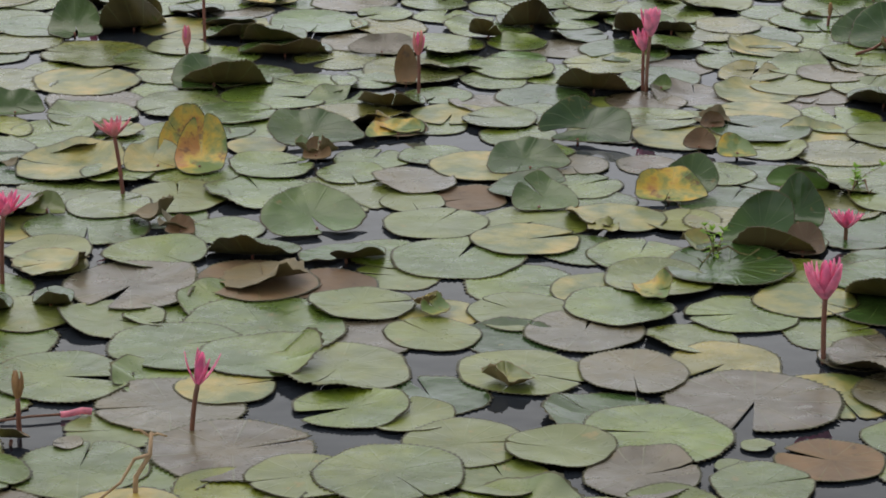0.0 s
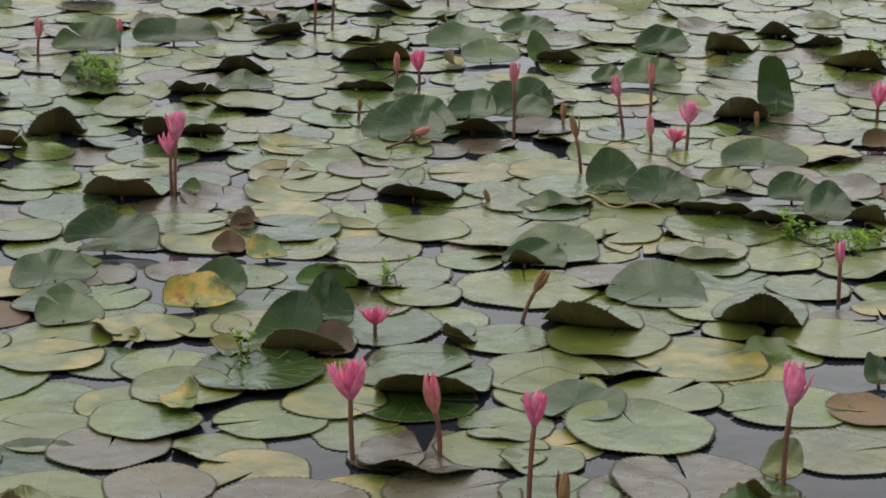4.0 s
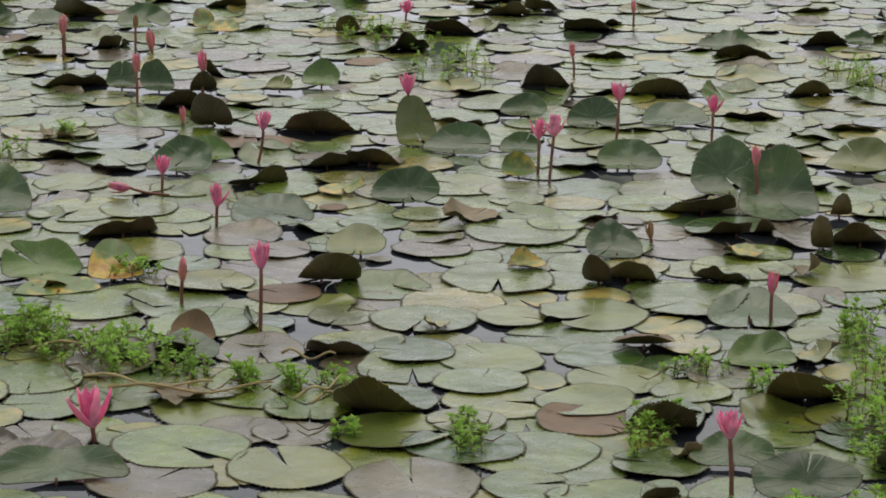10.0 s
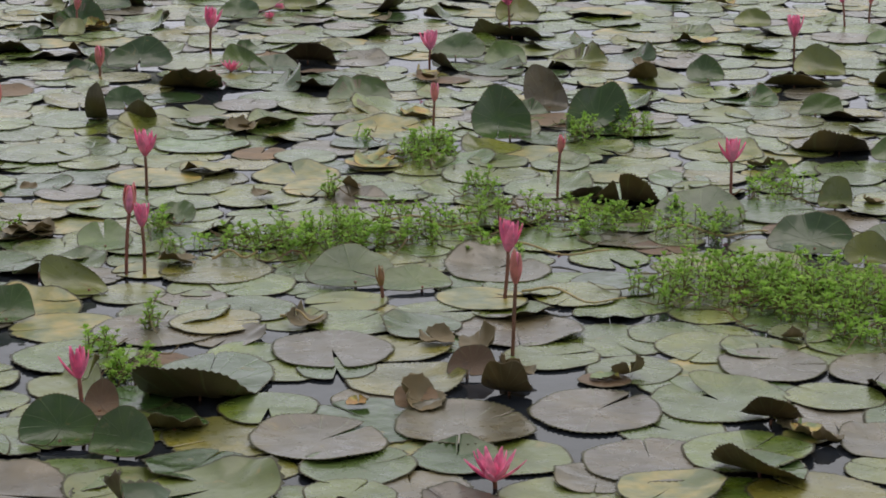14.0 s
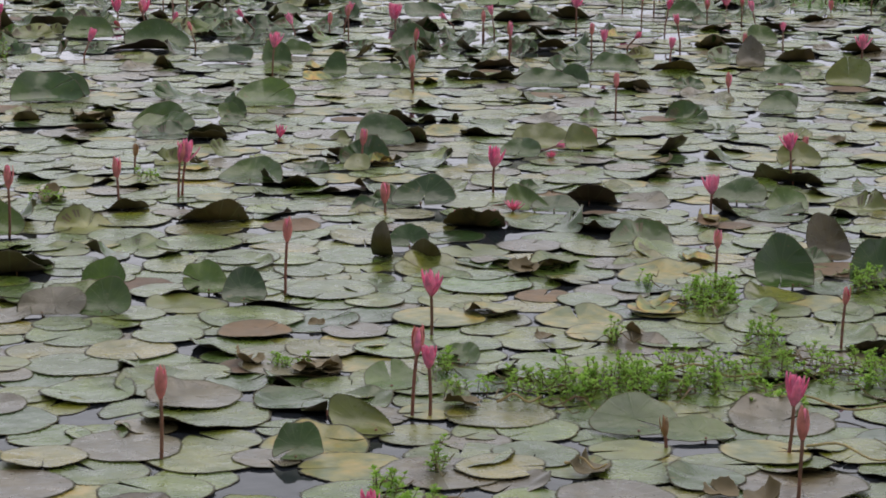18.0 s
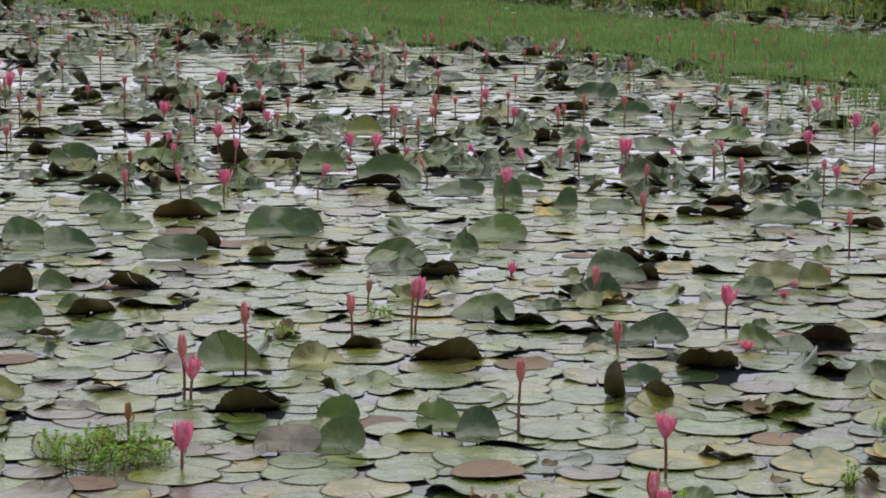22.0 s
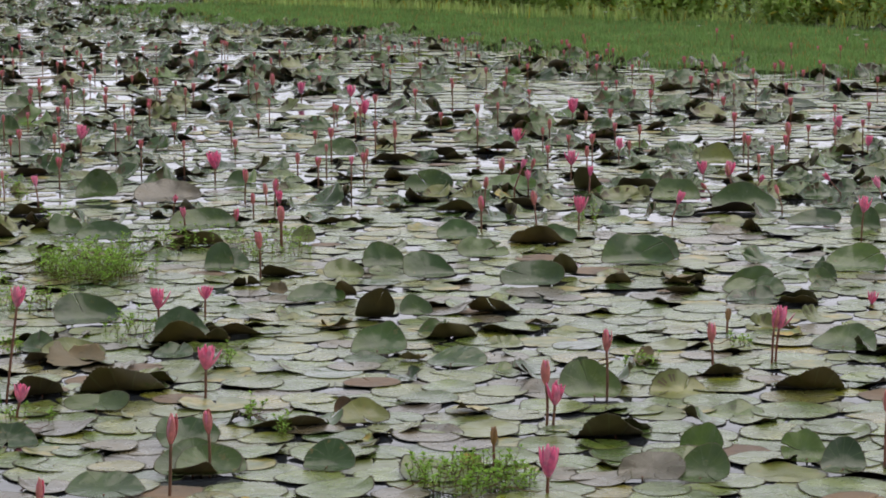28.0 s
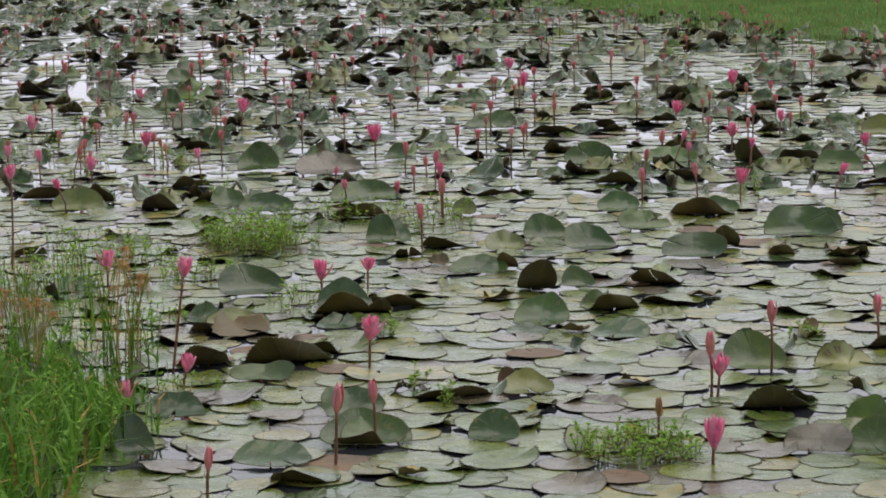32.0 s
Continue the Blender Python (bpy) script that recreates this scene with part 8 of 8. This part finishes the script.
def herb(x, y, height):
    """A leafy herb with long pointed leaves."""
    root = new("marsh_herb")
    root.location = (x, y, 0)
    lean = grng.normal(0, 0.2, 2) * height
    pts = [(lean[0] * q * q, lean[1] * q * q, height * q) for q in np.linspace(0, 1, 5)]
    v, f = tube(pts, 0.003, 4, 0.5)
    part("stem", mesh_of("stem", v, f, [TUFT]), root)
    for k in range(int(grng.integers(7, 12))):
        q = grng.uniform(0.25, 1.0)
        m = Matrix.Translation((lean[0] * q * q, lean[1] * q * q, height * q)) @ Matrix.Rotation(grng.uniform(0, 6.28), 4, "Z")
        part("leaf", HERB_LEAF, root, m @ Matrix.Rotation(-grng.uniform(0.0, 0.9), 4, "Y") @ Matrix.Scale(grng.uniform(0.05, 0.10), 4))
    return tagged(root, "leafy green marsh herb growing out of the tussock", "herb", "marsh herbs in the tussock")


herbs = 0
while herbs < 120:
    gx, gy = grng.uniform(-12.4, -7.4), grng.uniform(0.2, 2.1)
    if inside(TUSSOCK, gx, gy) or (inside(MARGIN, gx, gy) and grng.random() < 0.2):
        herb(gx, gy, grng.uniform(0.12, 0.32))
        herbs += 1


def reed(x, y, height, dry):
    """An upright sedge stalk, the dry ones with a brown drooping head."""
    lean = grng.normal(0, 0.14, 2)
    pts = [(lean[0] * s * s * height, lean[1] * s * s * height, height * s) for s in np.linspace(0, 1, 7)]
    root = new("sedge_stalk")
    root.location = (x, y, 0)
    v, f = tube(pts, 0.0032, 5, 0.6)
    part("stalk", mesh_of("stalk", v, f, [STRAW if dry else TUFT]), root)
    if dry:
        head = Heap()
        top = pts[-1]
        for _ in range(34):
            a, ln = grng.uniform(0, 6.28), grng.uniform(0.03, 0.075)
            d = (math.cos(a) * ln * 0.5, math.sin(a) * ln * 0.5)
            q = [(top[0], top[1], top[2]), (top[0] + d[0] * 0.6, top[1] + d[1] * 0.6, top[2] + 0.01), (top[0] + d[0] * 1.3, top[1] + d[1] * 1.3, top[2] - ln * grng.uniform(-0.4, 1.4))]
            v, f = tube(q, 0.0011, 3)
            head.add([tuple(k) for k in v], f, [0] * len(f))
        ob = head.done("seed_head", [STRAW])
        ob.parent = root
    return tagged(root, ("dry brown sedge stalk with a drooping seed head" if dry else "upright green sedge stalk in the tussock"), "sedge", "sedge stalks")


for k in range(26):
    reed(-10.8 + grng.normal(0, 0.2), 1.90 + grng.normal(0, 0.045), grng.uniform(0.2, 0.52), False)
for k in range(8):
    reed(-11.0 + grng.normal(0, 0.25), 1.95 + grng.normal(0, 0.07), grng.uniform(0.36, 0.5), True)
for k in range(9):
    reed(-11.0 + grng.normal(0, 0.2), 1.50 + grng.normal(0, 0.05), grng.uniform(0.24, 0.34), True)
for k in range(12):
    reed(-11.4 + grng.normal(0, 0.4), 1.6 + grng.normal(0, 0.1), grng.uniform(0.26, 0.5), False)


# ---------- the pads between, joined ----------
def heading(x, y):
    """Degrees to the left of the +y axis, and the distance from the shore."""
    return math.degrees(math.atan2(-x, y)), math.hypot(x, y)


def packed(seed, r0, r1, size, tries, keep, taken, tight):
    """Circles of varied size strewn between the two distances that overlap little."""
    rng = np.random.default_rng(seed)
    cell, grid, out = 0.5, {}, []

    def put(x, y, r):
        grid.setdefault((int(x // cell), int(y // cell)), []).append((x, y, r))

    for c in taken:
        put(*c)
    for _ in range(tries):
        d = math.sqrt(rng.uniform(r0 * r0, r1 * r1))
        h = radians(rng.uniform(-24, 86))
        x, y = -d * math.sin(h), d * math.cos(h)
        r = size * rng.uniform(0.68, 1.3)
        if not keep(x, y):
            continue
        gx, gy = int(x // cell), int(y // cell)
        if any((x - a) ** 2 + (y - b) ** 2 < (tight * (r + c)) ** 2 for i in (-1, 0, 1) for j in (-1, 0, 1) for a, b, c in grid.get((gx + i, gy + j), ())):
            continue
        put(x, y, r)
        out.append((x, y, r))
    return out


def on_water(x, y):
    sx, sy = x + 1.3 * noise.noise((x * 0.9, y * 0.9, 3)), y + 0.7 + 1.3 * noise.noise((x * 0.9, y * 0.9, 9))
    return not (inside(BANK, sx, sy - 1.2) or inside(TUSSOCK, x, y) or inside(FIELD, x, y))


def strewn(name, spots, rays, rings, seed, shares, raised, words, lip=0.12):
    """Joined pads; a share of them raised."""
    rng = np.random.default_rng(seed)
    kinds = list(shares)
    weight = np.array([shares[k] for k in kinds])
    heap = Heap()
    f, i = pad_topology(rays, rings)
    ii = np.array(i)
    for x, y, r in spots:
        k = rng.choice(len(kinds), p=weight / weight.sum())
        fold, away, start = 0.0, rng.uniform(0, 6.28), 0.3
        crowd = noise.noise((x * 0.45, y * 0.45, 5))
        if rng.random() < raised * (2.0 if crowd > 0.1 else 0.55):
            away = math.atan2(y, x) + rng.normal(0, 1.6)
            fold, start, r = rng.uniform(14, 62), rng.uniform(-0.4, 0.45), r * rng.uniform(0.8, 1.1)
            # raised ones mostly take the greens with shade in their colour
            k = kinds.index(("deep", "deep", "glossy", "glossy", "deep", "glossy", "lime", "deep")[int(rng.integers(0, 8))])
        v = pad_verts(rng, r, rays, rings, rng.uniform(0, 6.28), away, fold, start, rim=rng.uniform(0.06, 0.3) if rng.random() < 0.25 else 0.0, cup=rng.uniform(0.0, 0.014) if rng.random() < 0.88 else rng.uniform(0.03, lip), wave=0.003, sharp=rng.uniform(0.35, 0.9), crease=rng.uniform(-0.1, 0.4), bow=rng.uniform(-0.2, 0.25), rough=rng.uniform(0.08, 0.22))
        v = v + [x, y, layer(x, y, r)]
        heap.add(v, f, np.where(ii == 0, k, np.where(ii == 2, len(kinds) + 1, len(kinds))).tolist())
    return tagged(heap.done(name, [top_mats[k, True] for k in kinds] + [under_mats[True], MARGIN_MAT]), words, "lily pads", kind="stuff")


SHARES = {"green": 0.74, "brown": 0.13, "lime": 0.07, "mottled": 0.06, "dead": 0.015, "glossy": 0.02, "deep": 0.02}
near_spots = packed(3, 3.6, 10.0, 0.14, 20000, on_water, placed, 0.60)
# near the shore more pads carry shade in their colour
strewn("floating_pads_near", near_spots, 81, 3, 4, dict(SHARES, deep=0.12), 0.01, "crowded green lily pads overlapping on the pond")
mid_spots = packed(5, 10.0, 17.0, 0.135, 36000, on_water, placed, 0.62)
strewn("floating_pads_middle", mid_spots, 41, 3, 6, SHARES, 0.06, "crowded green lily pads overlapping on the pond", 0.08)
far_spots = packed(7, 17.0, 26.0, 0.14, 36000, on_water, placed, 0.75)
strewn("floating_pads_far", far_spots, 22, 2, 8, SHARES, 0.31, "distant lily pads, many of them raised", 0.05)
farthest_spots = packed(8, 26.0, 85.0, 0.19, 95000, on_water, placed, 0.74)
strewn("floating_pads_farthest", farthest_spots, 16, 2, 10, SHARES, 0.47, "distant lily pads, many of them raised", 0.05)

# ---------- the many flowers far off ----------
flower_spots = packed(9, 16.5, 70.0, 0.40, 5600, on_water, [], 0.40)
flower_spots += packed(12, 20.0, 50.0, 0.40, 1500, lambda x, y: inside(BANK, x, y), [], 0.6)[:90]
flower_spots = sorted(flower_spots, key=lambda q: math.hypot(q[0], q[1]))[:960]
distant = Heap()
for place, (fx, fy, fr) in enumerate(flower_spots):
    tall, size, sort = frng.uniform(0.14, 0.32), frng.uniform(0.065, 0.10), "rhh"[int(frng.integers(0, 3))]
    if place < 105:
        far_flower(fx, fy, tall, size, sort)
        continue
    me = FAR_BLOOMS[sort]
    co = np.array([v.co for v in me.vertices]) * size + [fx, fy, tall - size * 0.93]
    distant.add(co, [tuple(p.vertices) for p in me.polygons], [p.material_index for p in me.polygons])
    v, f = tube([(fx, fy, -0.05), (fx, fy, tall * 0.4), (fx, fy, tall - size * 0.9)], 0.006, 4)
    distant.add([tuple(q) for q in v], f, [2] * len(f))
tagged(distant.done("distant_water_lilies", [PETAL, SEPAL, STEM]), "pink water lily flowers scattered over the far pads", "flowers", kind="stuff")
